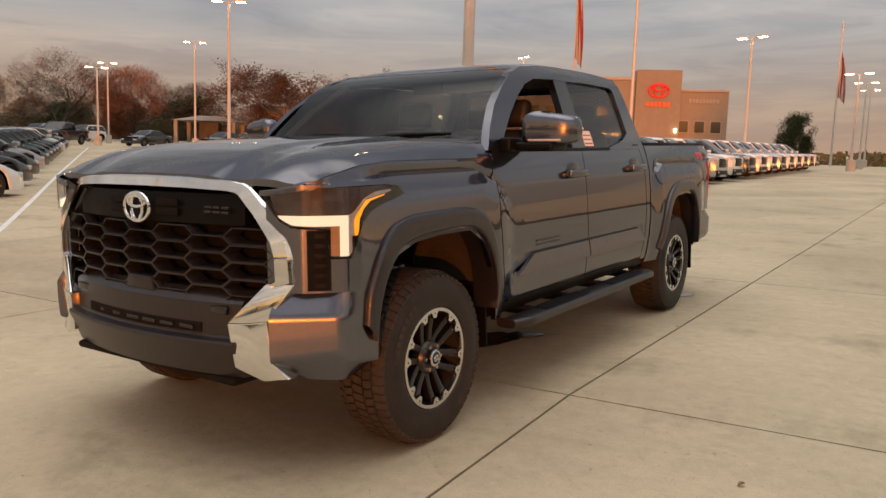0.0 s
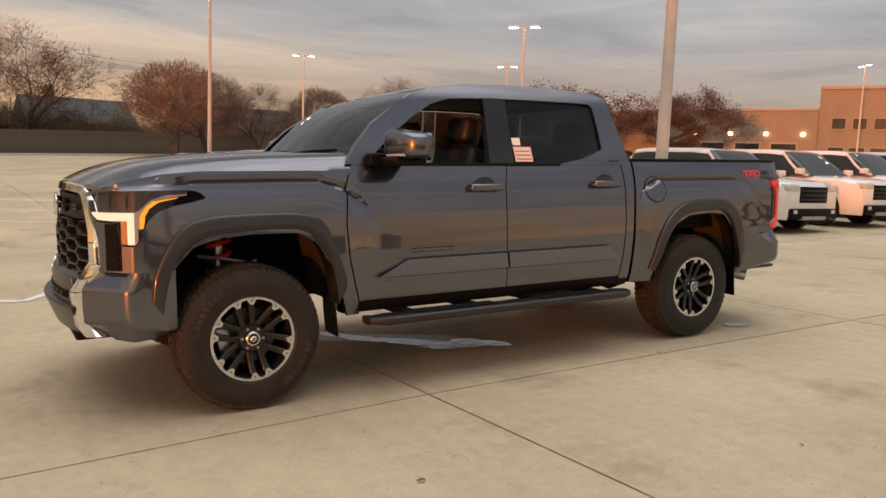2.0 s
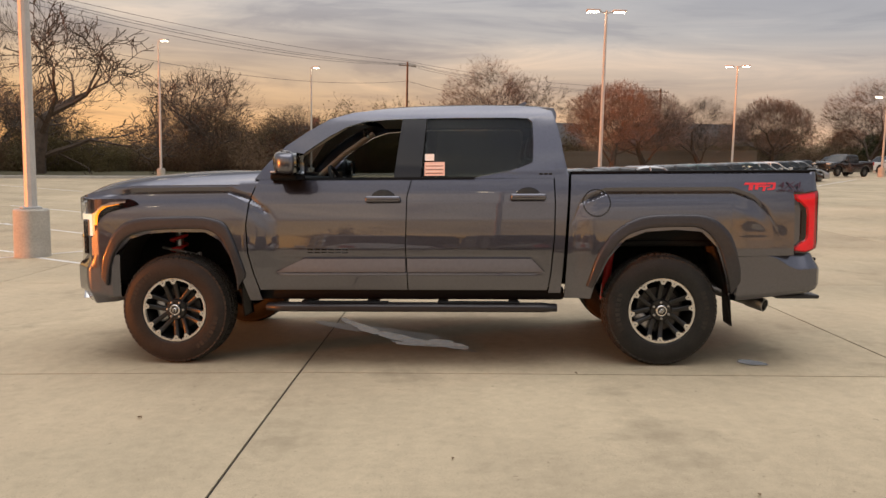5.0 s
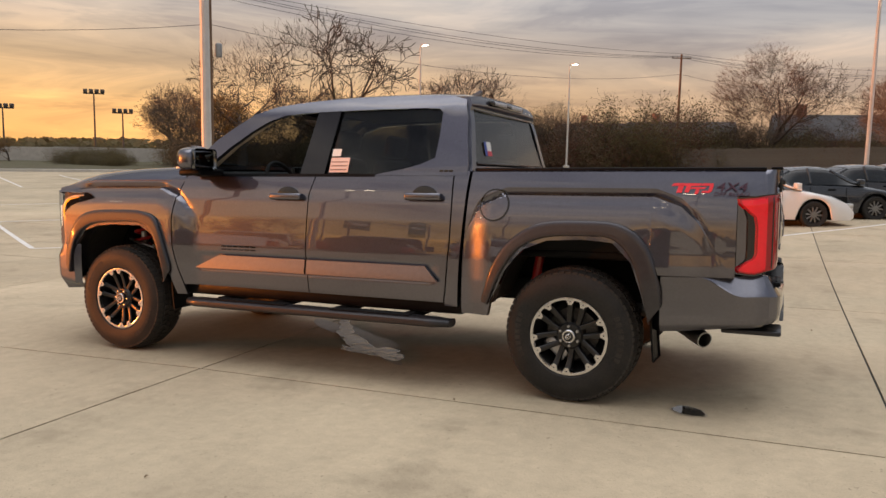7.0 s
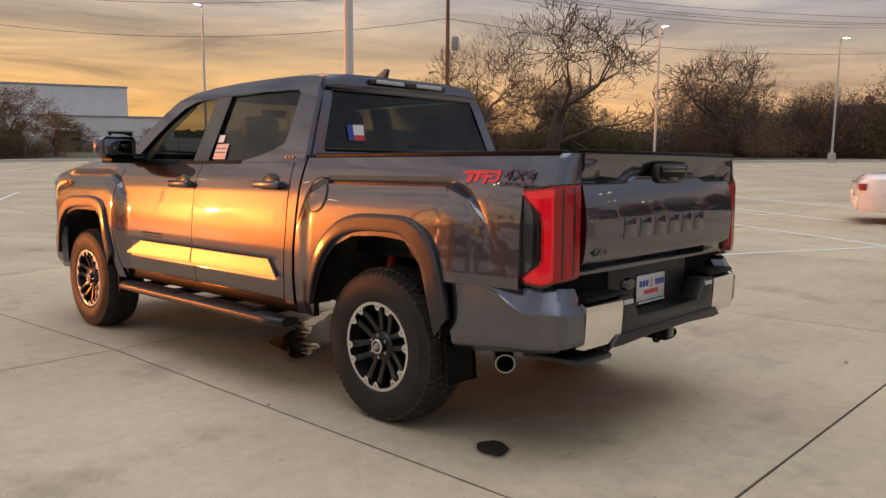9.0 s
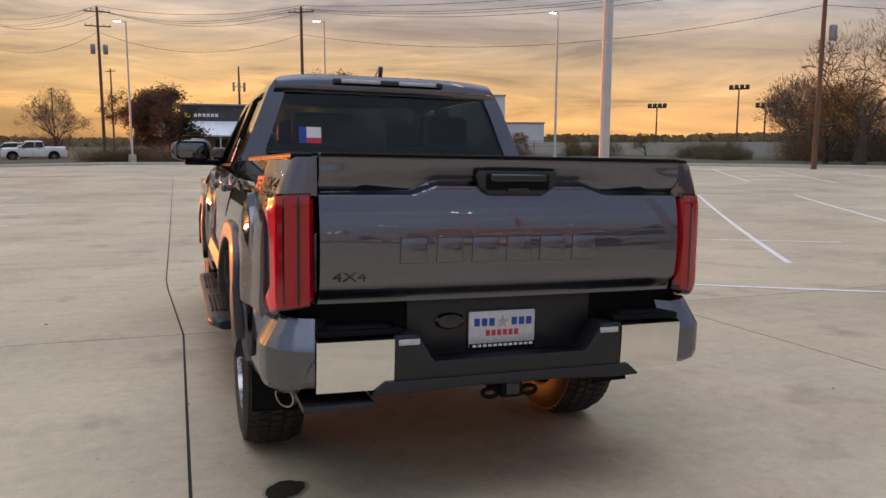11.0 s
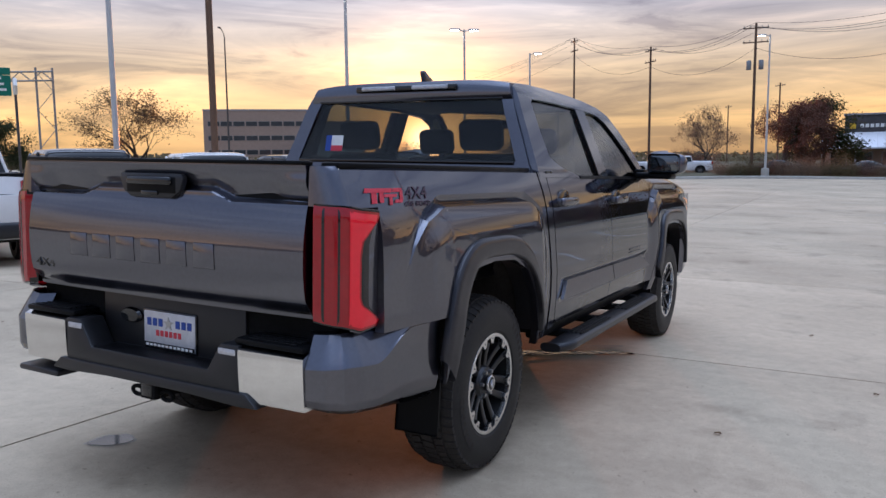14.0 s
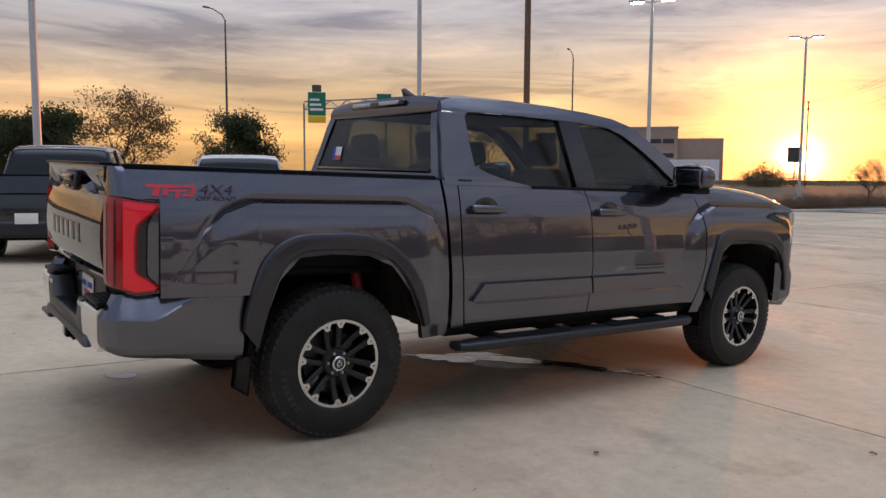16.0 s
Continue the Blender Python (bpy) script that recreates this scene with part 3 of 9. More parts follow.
def build_side(s):
    off = (0, -0.03 * s, 0)
    # front fender
    bm = fresh()

    def fz(x):
        a = arch_z(x, ARCH_F)
        return 0.50 if a is None else max(0.50, a - 0.02)

    def shear(x, z):
        return (lerp_at(z, DOOR_F) + 0.57) * sstep((-0.2 - x) / 0.37)

    columns(bm, spread(0.285, -0.564, 56), fz, lambda x: 1.385, 60, shear)
    head_low = [(0.285, 1.243), (0.344, 1.225), (0.448, 1.205), (0.53, 1.177), (0.577, 1.138), (0.603, 1.098), (0.622, 1.042), (0.642, 0.994), (0.66, 0.99)]
    columns(bm, spread(0.66, 0.285, 30), lambda x: max(0.852, (arch_z(x, ARCH_F) or 0.0) - 0.02), lambda x: lerp_at(x, head_low), 16)
    columns(bm, spread(0.85, 0.285, 40), lambda x: lerp_at(x, [(0.285, 1.246), (0.32, 1.272), (0.36, 1.287), (0.765, 1.286), (0.82, 1.268), (0.85, 1.250)]), lambda x: lerp_at(x, [(0.285, 1.385), (0.5, 1.368), (0.70, 1.327), (0.78, 1.306), (0.82, 1.290), (0.85, 1.272)]), 40)
    rim(bm, (0, -0.03, 0))
    fender = part("fender", flip(bm, s), PAINT, truck, sharp=26)
    # wheel flares, front and rear
    for out, inn, nm in ((FLARE_F, ARCH_F, "front"), (FLARE_R, ARCH_R, "rear")):
        bm = fresh()
        A = curve([(p[0], 0, p[1]) for p in out], 48)
        B = curve([(p[0], 0, p[1]) for p in inn], 48)

        def sec(u, v):
            k = round(u * 48)
            a, b = A[k], B[k]
            t = lerp_at(v, [(0, 0.0), (0.14, 0.0), (0.3, 0.12), (0.72, 0.90), (0.86, 1.0), (1, 1.03)])
            h = lerp_at(v, [(0, -0.012), (0.14, 0.012), (0.3, 0.024), (0.72, 0.032), (0.86, 0.022), (1, -0.13)])
            p = a.lerp(b, t)
            return (p.x, side_y(a.x, min(a.z, 1.16)) + h, p.z)

        add_grid(bm, sec, 48, 12)
        part("wheel_flare", flip(bm, s), FLAREPAINT, truck, "satin grey wheel arch flare")
    # doors
    doors = []
    for front, back, nm in ((DOOR_F, DOOR_B, "front_door"), (DOOR_B, DOOR_R, "rear_door")):
        bm = fresh()
        g = 0.004

        def skin(u, v):
            z = 0.582 + (1.428 - 0.582) * v
            x = (lerp_at(z, front) - g) * (1 - u) + (lerp_at(z, back) + g) * u
            y = side_y(x, z)
            # lower moulding recess line
            y -= 0.010 * sstep((0.845 - z) / 0.02) * sstep((z - 0.70) / 0.02) * sstep((-0.74 - x) / 0.1) * sstep((x + 2.84) / 0.1)
            return (x, y, z)

        add_grid(bm, skin, 60, 64)
        rim(bm, (0, -0.035, 0))
        d = part(nm, flip(bm, s), PAINT, truck)
        doors.append(d)
        # inner trim
        bm = fresh()
        add_grid(bm, lambda u, v: (lerp_at(1.0, front) * (1 - u) + lerp_at(1.0, back) * u, side_y(-1.5, 0.6 + 0.83 * v) - 0.11, 0.6 + 0.83 * v), 2, 6)
        rim(bm, (0, 0.05, 0))
        part("door_trim", flip(bm, s), CABIN, d, "dark moulded inner door trim")
    # bright lower mouldings, one on each door
    for d, (xa, xb, slant) in zip(doors, ((-0.775, -1.772, 0.22), (-1.788, -2.825, -0.10))):
        bm = fresh()

        def moul(u, v):
            z = 0.722 + (0.824 - 0.722) * v
            a, b = xa, xb
            if slant > 0:
                a -= slant * v
            else:
                b -= slant * v
            x = a + (b - a) * u
            return (x, side_y(x, z) + 0.008 + 0.020 * (1 - v), z)

        add_grid(bm, moul, 16, 4)
        rim(bm, (0, -0.02, 0))
        part("door_moulding", flip(bm, s), PANELGREY, d, "bright silver-grey lower door moulding")
    # door handles
    for d, hx, hz in zip(doors, (-1.604, -2.703), (1.278, 1.291)):
        hb = fresh()
        yb = side_y(hx, hz)
        add_box(hb, hx - 0.135, hx + 0.135, yb + 0.020, yb + 0.054, hz - 0.026, hz + 0.024, 0.017, 3)
        add_box(hb, hx + 0.08, hx + 0.13, yb - 0.02, yb + 0.03, hz - 0.02, hz + 0.02, 0.008)
        add_box(hb, hx - 0.13, hx - 0.075, yb - 0.02, yb + 0.03, hz - 0.02, hz + 0.02, 0.008)
        h = part("door_handle", flip(hb, s), PAINT, d, "grey pull handle")
        hb = fresh()
        add_lathe(hb, [(0.0, 0.004), (0.062, 0.004), (0.071, 0.0), (0.071, -0.01)], 28, Matrix.Translation((hx, yb, hz)) @ Matrix.Diagonal((1.35, 1, 1.0, 1)))
        part("handle_cup", flip(hb, s), GLOSSBLACK, h, "dark handle recess")
    # strip of cab behind the rear door
    bm = fresh()

    def strip(u, v):
        z = 0.56 + (1.46 - 0.56) * v
        x = (lerp_at(z, DOOR_R) - 0.006) * (1 - u) + lerp_at(z, CAB_R) * u
        return (x, side_y(x, z), z)

    add_grid(bm, strip, 6, 36)
    rim(bm, (0, -0.05, 0))
    part("cab_corner", flip(bm, s), PAINT, truck)
    # greenhouse: pillars and roof rail between the window line and the outer line
    win = [(-0.74, 1.43), (-0.83, 1.515), (-0.99, 1.645), (-1.15, 1.755), (-1.30, 1.838), (-1.44, 1.880), (-1.60, 1.892), (-1.78, 1.898), (-2.2, 1.902), (-2.60, 1.899), (-2.715, 1.893), (-2.745, 1.865), (-2.75, 1.70), (-2.742, 1.55), (-2.64, 1.508), (-2.52, 1.475), (-2.35, 1.447), (-2.28, 1.430)]
    outl = [(-0.60, 1.43), (-0.69, 1.55), (-0.83, 1.69), (-0.99, 1.80), (-1.16, 1.90), (-1.34, 1.952), (-1.60, 1.981), (-1.9, 1.996), (-2.3, 1.999), (-2.62, 1.993), (-2.80, 1.981), (-2.90, 1.952), (-2.935, 1.82), (-2.955, 1.68), (-2.975, 1.58), (-2.99, 1.50), (-2.995, 1.45), (-2.995, 1.430)]
    A = [Vector((p[0], 0, p[1])) for p in win]
    B = [Vector((p[0], 0, p[1])) for p in outl]

    def gh(u, v):
        f = u * (len(A) - 1)
        i = min(int(f), len(A) - 2)
        a = A[i].lerp(A[i + 1], f - i)
        b = B[i].lerp(B[i + 1], f - i)
        p = a.lerp(b, v)
        return (p.x, side_y(p.x, p.z) + 0.002, p.z)

    bm = fresh()
    add_grid(bm, gh, (len(A) - 1) * 3, 5)
    rim(bm, (0, -0.05, 0))
    part("cab_frame", flip(bm, s), PAINT, truck)
    # B pillar, black
    bm = fresh()
    add_grid(bm, lambda u, v: (lerp_at(1.43 + 0.465 * v, [(1.43, -1.68), (1.9, -1.735)]) * (1 - u) + lerp_at(1.43 + 0.465 * v, [(1.43, -1.885), (1.9, -1.925)]) * u, side_y(-1.8, 1.43 + 0.465 * v) + 0.003, 1.43 + 0.465 * v), 4, 8)
    rim(bm, (0, -0.05, 0))
    part("centre_pillar", flip(bm, s), GLOSSBLACK, truck, "gloss black centre pillar")
    # black trim along the window sill
    bm = fresh()
    add_grid(bm, lambda u, v: (-0.76 + (-2.30 + 0.76) * u, side_y(-1.5, 1.424 + 0.018 * v) + 0.006, 1.424 + 0.018 * v), 20, 2)
    rim(bm, (0, -0.03, 0))
    part("sill_trim", flip(bm, s), PLASTIC, truck, "black window sill seal")
    # side windows
    rear_pts = [(-1.90, 1.435), (-1.93, 1.895), (-2.2, 1.900), (-2.60, 1.897), (-2.71, 1.890), (-2.738, 1.862), (-2.743, 1.70), (-2.737, 1.555), (-2.64, 1.512), (-2.52, 1.479), (-2.35, 1.45), (-2.28, 1.437)]
    bm = fresh()
    add_prism(bm, [(x, side_y(x, z) - 0.018, z) for x, z in rear_pts], (0, -0.005, 0))
    w = part("rear_side_window", flip(bm, s), TINT, doors[1], "dark privacy glass side window", smooth=False)
    # the front side glass is wound down on the driver's side
    if s < 0:
        front_pts = [(-0.80, 1.435), (-0.99, 1.640), (-1.15, 1.750), (-1.30, 1.834), (-1.44, 1.876), (-1.60, 1.888), (-1.735, 1.893), (-1.68, 1.435)]
        bm = fresh()
        add_prism(bm, [(x, side_y(x, z) - 0.018, z) for x, z in front_pts], (0, -0.005, 0))
        part("front_side_window", flip(bm, s), TINT, doors[0], "tinted front side window", smooth=False)
    # mirror
    bm = fresh()
    mx, my, mz = -0.905, 1.165, 1.545

    def cap(u, v):
        a, b = 2 * math.pi * u, math.pi * (v - 0.5)
        cx, sx = math.cos(a), math.sin(a)
        q = lambda t, e: math.copysign(abs(t) ** e, t)
        return (mx + 0.085 * q(math.cos(b), 0.5) * q(cx, 0.7) - 0.035 * sx, my + 0.158 * q(math.cos(b), 0.5) * q(sx, 0.6), mz + (0.092 - 0.012 * sx) * q(math.sin(b), 0.6))

    add_grid(bm, cap, 36, 18)
    bmesh.ops.remove_doubles(bm, verts=bm.verts, dist=0.0005)
    mirror = part("door_mirror", flip(bm, s), PAINT, truck, "grey door mirror shell")
    bm = fresh()
    add_box(bm, -1.0, -0.80, 0.94, 1.22, 1.425, 1.475, 0.018, 3)
    add_box(bm, -0.93, -0.74, 0.915, 0.99, 1.42, 1.50, 0.015, 3)
    part("mirror_base", flip(bm, s), PLASTIC, mirror, "black mirror foot")
    bm = fresh()
    add_box(bm, -1.004, -0.985, 1.040, 1.285, 1.470, 1.622, 0.03, 3)
    part("mirror_glass", flip(bm, s), DARKMIRROR, mirror, "mirror glass")
    bm = fresh()
    add_box(bm, -0.86, -0.81, 1.06, 1.25, 1.478, 1.492, 0.005, 2)
    part("turn_signal", flip(bm, s), REFLECTOR, mirror, "thin clear turn signal strip")
    # bedside
    bm = fresh()

    def bz(x):
        a = arch_z(x, ARCH_R)
        if a is not None:
            return max(0.52, a - 0.02)
        return 0.52 if x > -3.3 else 0.846

    def bshift(x, z):
        return (lerp_at(z, [(0.5, 0.055), (1.25, 0.012), (1.46, 0.0)])) * sstep((x + 3.25) / 0.22)

    xs = spread(-3.032, -4.20, 54) + spread(-4.205, -4.672, 20)
    columns(bm, xs, bz, lambda x: 1.455, 66, bshift)
    columns(bm, spread(-4.672, -4.815, 6), lambda x: 1.318, lambda x: 1.455, 6)
    # rolled top edge
    add_grid(bm, lambda u, v: (-3.032 + (-4.815 + 3.032) * u, side_y(-3.032 + (-4.815 + 3.032) * u, 1.455) - 0.05 * math.sin(v * math.pi / 2), 1.455 + 0.013 * math.sin(v * math.pi / 2)), 40, 4)
    rim(bm, (0, -0.04, 0))
    bedside = part("bedside", flip(bm, s), PAINT, truck, sharp=17)
    bm = fresh()
    add_box(bm, -4.82, -3.03, 0.80, 0.885, 1.455, 1.482, 0.01)
    part("bed_rail_cap", flip(bm, s), PLASTIC, bedside, "black plastic bed rail cap")
    bm = fresh()
    add_box(bm, -4.80, -3.03, 0.80, 0.83, 0.95, 1.46, 0.005)
    part("bed_liner_wall", flip(bm, s), PLASTIC, bedside, "black bed liner side")
    if s > 0:
        def disc(r0, r1, up):
            def f(u, v):
                r, t = r0 + (r1 - r0) * v, 2 * math.pi * u
                x, z = -3.213 + r * math.cos(t), 1.243 + r * math.sin(t)
                return (x, side_y(x, z) + up, z)
            return f

        cap_ob = part("fuel_flap", add_grid(fresh(), disc(0.001, 0.095, 0.004), 40, 10), PAINT, bedside, "round fuel filler flap")
        part("flap_gap", add_grid(fresh(), disc(0.094, 0.104, 0.0045), 40, 2), GLOSSBLACK, cap_ob, "dark gap round the flap")
    # tail lamp
    plan = [(-4.675, 0.962), (-4.76, 0.953), (-4.825, 0.935), (-4.862, 0.905), (-4.878, 0.865), (-4.884, 0.822)]
    top = [(0, 1.305), (0.35, 1.315), (0.6, 1.328), (1, 1.333)]
    low = [(0, 0.872), (0.35, 0.862), (0.6, 0.885), (1, 0.905)]
    W = even([(p[0], p[1], 0) for p in plan], 40)

    def lens(u0, u1, z0, z1, out, nu=10, nz=12):
        bmx = fresh()

        def f(u, v):
            uu = u0 + (u1 - u0) * u
            p = W[min(40, round(uu * 40))]
            a, b = z0(uu), z1(uu)
            q = W[min(40, round(uu * 40) + 1)] - W[max(0, round(uu * 40) - 1)]
            nrm = Vector((q.y, -q.x, 0)).normalized()
            return (p.x + nrm.x * out, p.y + nrm.y * out, a + (b - a) * v)

        add_grid(bmx, f, nu, nz)
        return rim(bmx, (0.03, -0.02, 0))

    T, Lw = (lambda u: lerp_at(u, top)), (lambda u: lerp_at(u, low))
    FRONT = [(0, 0.06), (0.06, 0.0), (0.12, 0.08), (0.19, 0.19), (0.30, 0.205), (0.72, 0.20), (0.84, 0.14), (0.94, 0.02), (1, 0.0)]
    INNER = [(0, 0.06), (0.06, 0.0), (0.12, 0.10), (0.17, 0.20), (0.22, 0.31), (0.28, 0.345), (0.62, 0.345), (0.74, 0.31), (0.82, 0.19), (0.90, 0.06), (0.94, 0.02), (1, 0.0)]

    def lamp_sheet(ua, ub, va, vb, out, nu, nv):
        """Part of the wraparound lamp between two edges that run up it."""
        bmx = fresh()

        def f(u, v):
            vv = va + (vb - va) * v
            uu = ua(vv) + (ub(vv) - ua(vv)) * u
            x = uu * 40
            i = max(0, min(39, int(x)))
            p = W[i].lerp(W[i + 1], x - i)
            q = W[i + 1] - W[i]
            nrm = Vector((q.y, -q.x, 0)).normalized()
            soft = out * min(1.0, 6 * min(v, 1 - v) + 0.55)
            return (p.x + nrm.x * soft, p.y + nrm.y * soft, Lw(uu) + (T(uu) - Lw(uu)) * vv)

        add_grid(bmx, f, nu, nv)
        return rim(bmx, (0.03, -0.02, 0))

    part("lamp_surround", flip(lens(0.0, 0.5, lambda u: Lw(u) - 0.004, lambda u: T(u) + 0.004, -0.004, 20, 10), s), PAINT, truck)
    hs = part("tail_lamp", flip(lamp_sheet(lambda v: lerp_at(v, FRONT), lambda v: 1.0, 0.0, 1.0, 0.003, 30, 40), s), GLOSSBLACK, truck, "lit red wraparound tail lamp in a black housing")
    part("lamp_lens", flip(lamp_sheet(lambda v: lerp_at(v, INNER) + 0.015, lambda v: 0.99, 0.015, 0.985, 0.011, 30, 44), s), REDLENS, hs, "deep red lamp lens")
    part("light_band", flip(lamp_sheet(lambda v: lerp_at(v, INNER) + 0.05, lambda v: max(lerp_at(v, INNER) + 0.13, 0.54), 0.035, 0.965, 0.0135, 12, 44), s), LITRED, hs, "glowing red light band")
    for a in (0.66, 0.84):
        part("lens_groove", flip(lamp_sheet(lambda v: a, lambda v: a + 0.028, 0.03, 0.97, 0.0125, 2, 20), s), GLOSSBLACK, hs, "dark groove in the lens")
    # painted corner of the bed above the lamp
    bm = fresh()

    def corner(u, v):
        z = 1.322 + 0.144 * v
        ys, a = side_y(-4.812, min(z, 1.455)) - (0.012 if v == 1.0 else 0.0), u * math.pi / 2
        return (-4.812 - 0.070 * math.sin(a) + 0.006 * v * u, 0.795 + (ys - 0.795) * math.cos(a) ** 0.8, z)

    add_grid(bm, corner, 16, 10)
    rim(bm, (0.05, -0.03, 0))
    part("bed_corner", flip(bm, s), PAINT, truck)
    # rear bumper corner
    bm = fresh()
    plan = [(-4.262, 1.002), (-4.50, 1.002), (-4.70, 0.995), (-4.80, 0.980), (-4.868, 0.945), (-4.905, 0.885), (-4.918, 0.812)]
    V = even([(p[0], p[1], 0) for p in plan], 30)

    def bc(u, v):
        """Upright face, and above a crease that falls towards the corner a chamfer leaning in under the lamp."""
        p = V[round(u * 30)]
        q = V[min(30, round(u * 30) + 1)] - V[max(0, round(u * 30) - 1)]
        nrm = Vector((q.y, -q.x, 0)).normalized()
        if nrm.x > 0.2:
            nrm = -nrm
        zlo = lerp_at(u, [(0, 0.50), (0.2, 0.515), (0.5, 0.545), (0.8, 0.565), (1, 0.575)])
        zhi = lerp_at(u, [(0, 0.838), (0.5, 0.850), (0.75, 0.862), (1, 0.850)])
        crease = zhi - 0.112 * sstep((u - 0.28) / 0.34) - 0.004
        z = lerp_at(v, [(0, zlo), (0.70, crease), (1, zhi)])
        lean = lerp_at(v, [(0, 0.045), (0.08, 0.014), (0.2, 0.002), (0.70, 0.0), (0.72, 0.004), (1, 0.004 + 0.062 * sstep((u - 0.28) / 0.34))])
        return (p.x - nrm.x * lean, p.y - nrm.y * lean, z)

    add_grid(bm, bc, 30, 40)
    rim(bm, (0.05, -0.05, 0))
    part("bumper_corner", flip(bm, s), PAINT, truck, sharp=22)
    bm = fresh()
    add_lathe(bm, [(0.0, 0.004), (0.010, 0.004), (0.012, -0.004)], 14, Matrix.Translation((-4.893, 0.868, 0.645)) @ Matrix.Rotation(radians(90), 4, "Z"))
    part("parking_sensor", flip(bm, s), STEEL, truck, "small round parking sensor")
    # chrome end of the rear bumper
    bm = fresh()

    def ce(u, v):
        y = 0.806 - (0.806 - 0.505) * u
        z = 0.572 + 0.212 * v
        return (-4.925 - 0.012 * u + 0.03 * sstep((v - 0.93) / 0.07) + 0.012 * (1 - v) ** 2, y, z)

    add_grid(bm, ce, 10, 16)
    rim(bm, (0.05, 0, 0))
    part("bumper_chrome", flip(bm, s), CHROME, truck, "polished chrome bumper end")
    bm = fresh()
    add_box(bm, -4.918, -4.76, 0.47, 0.80, 0.786, 0.812, 0.01)
    pad = part("bumper_step", flip(bm, s), PLASTIC, truck, "black ribbed bumper step pad")
    bm = fresh()
    for k in range(5):
        add_box(bm, -4.90 + 0.026 * k, -4.888 + 0.026 * k, 0.52, 0.76, 0.811, 0.817, 0.002, 1)
    part("step_rib", flip(bm, s), PLASTIC, pad)
    bm = fresh()
    add_box(bm, -4.935, -4.90, 0.40, 0.49, 0.742, 0.768, 0.006)
    part("bumper_lamp", flip(bm, s), REFLECTOR, truck, "small clear plate lamp")
    # running board
    bm = fresh()
    bar = curve([(-0.70, 1.00, 0.455), (-0.76, 1.035, 0.458), (-0.9, 1.045, 0.458), (-1.8, 1.045, 0.458), (-2.7, 1.045, 0.458), (-2.86, 1.035, 0.455), (-2.92, 1.0, 0.45)], 40)
    rings = []
    for k, p in enumerate(bar):
        sc = 1.0 if 1 < k < 39 else 0.82
        rings.append([bm.verts.new((p.x, p.y + 0.075 * sc * math.copysign(abs(math.cos(a)) ** 0.7, math.cos(a)), p.z + 0.034 * sc * math.copysign(abs(math.sin(a)) ** 0.7, math.sin(a)))) for a in [2 * math.pi * j / 20 for j in range(20)]])
    for a, b in zip(rings, rings[1:]):
        for j in range(20):
            bm.faces.new((a[j], a[(j + 1) % 20], b[(j + 1) % 20], b[j]))
    bm.faces.new(rings[0])
    bm.faces.new(rings[-1])
    board = part("running_board", flip(bm, s), FLARE, truck, "satin black oval side step")
    for xa in (-1.02, -2.02):
        for k in range(4):
            bm = fresh()
            add_box(bm, xa - 0.62, xa, 1.0 + 0.026 * k, 1.015 + 0.026 * k, 0.490, 0.499, 0.003, 1)
            part("tread_strip", flip(bm, s), PLASTIC, board, "black rubber tread strip")
    for xa in (-1.0, -1.5, -2.05, -2.6):
        bm = fresh()
        add_box(bm, xa - 0.035, xa + 0.035, 0.62, 1.02, 0.452, 0.50, 0.01, 2, )
        part("step_bracket", flip(bm, s), UNDER, board, "black step bracket")
    # rocker
    bm = fresh()
    add_box(bm, -2.98, -0.55, 0.86, 0.955, 0.50, 0.60, 0.02, 2)
    part("rocker", flip(bm, s), PLASTIC, truck, "black rocker panel")
    # wheel housings
    for cx, arch in ((0.06, ARCH_F), (WB + 0.02, ARCH_R)):
        bm = fresh()
        C = curve([(p[0], 0, p[1]) for p in arch], 30)

        def house(u, v):
            p = C[round(u * 30)]
            q = Vector((cx, 0, 0.52))
            d = Vector((p.x, 0, p.z)) - q
            d *= 1.03
            return (q.x + d.x, 0.99 - 0.46 * v, q.z + d.z)

        add_grid(bm, house, 30, 6)
        part("wheel_housing", flip(bm, s), ARCHLINER, truck, "dark wheel arch liner")
        # Added plate: its near-black colour is the shade deep in the arch.
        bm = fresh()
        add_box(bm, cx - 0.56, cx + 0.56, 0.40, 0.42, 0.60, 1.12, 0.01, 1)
        part("inner_arch_wall", flip(bm, s), UNDER, truck, "near-black plate standing in for shade deep in the wheel arch")
    # mud flaps
    for xa, yb, z0, z1 in ((-0.485, 0.99, 0.37, 0.72), (-4.205, 0.985, 0.31, 0.66)):
        bm = fresh()
        add_grid(bm, lambda u, v: (xa - 0.02 * (1 - v) ** 2 - 0.01 * u, yb - 0.21 * u, z0 + (z1 - z0) * v), 4, 8)
        rim(bm, (-0.012, 0, 0))
        add_box(bm, xa - 0.03, xa + 0.0, yb - 0.21, yb, z1 - 0.02, z1, 0.004)
        part("mud_flap", flip(bm, s), PLASTIC, truck, "black rubber mud flap")
    # springs and dampers
    bm = fresh()
    add_tube(bm, [(0.12 + 0.062 * math.cos(t), 0.66 + 0.062 * math.sin(t), 0.62 + 0.40 * t / 31.4) for t in [31.4 * k / 120 for k in range(121)]], 0.014, 8)
    part("coil_spring", flip(bm, s), COILRED, truck, "red coil spring")
    bm = fresh()
    add_tube(bm, [(0.12, 0.66, 0.50), (0.12, 0.64, 1.05)], 0.03, 10)
    add_tube(bm, [(0.25, 0.68, 0.885), (0.10, 0.735, 0.862), (-0.03, 0.74, 0.832), (-0.075, 0.735, 0.815)], [0.010, 0.013, 0.014, 0.022], 8)
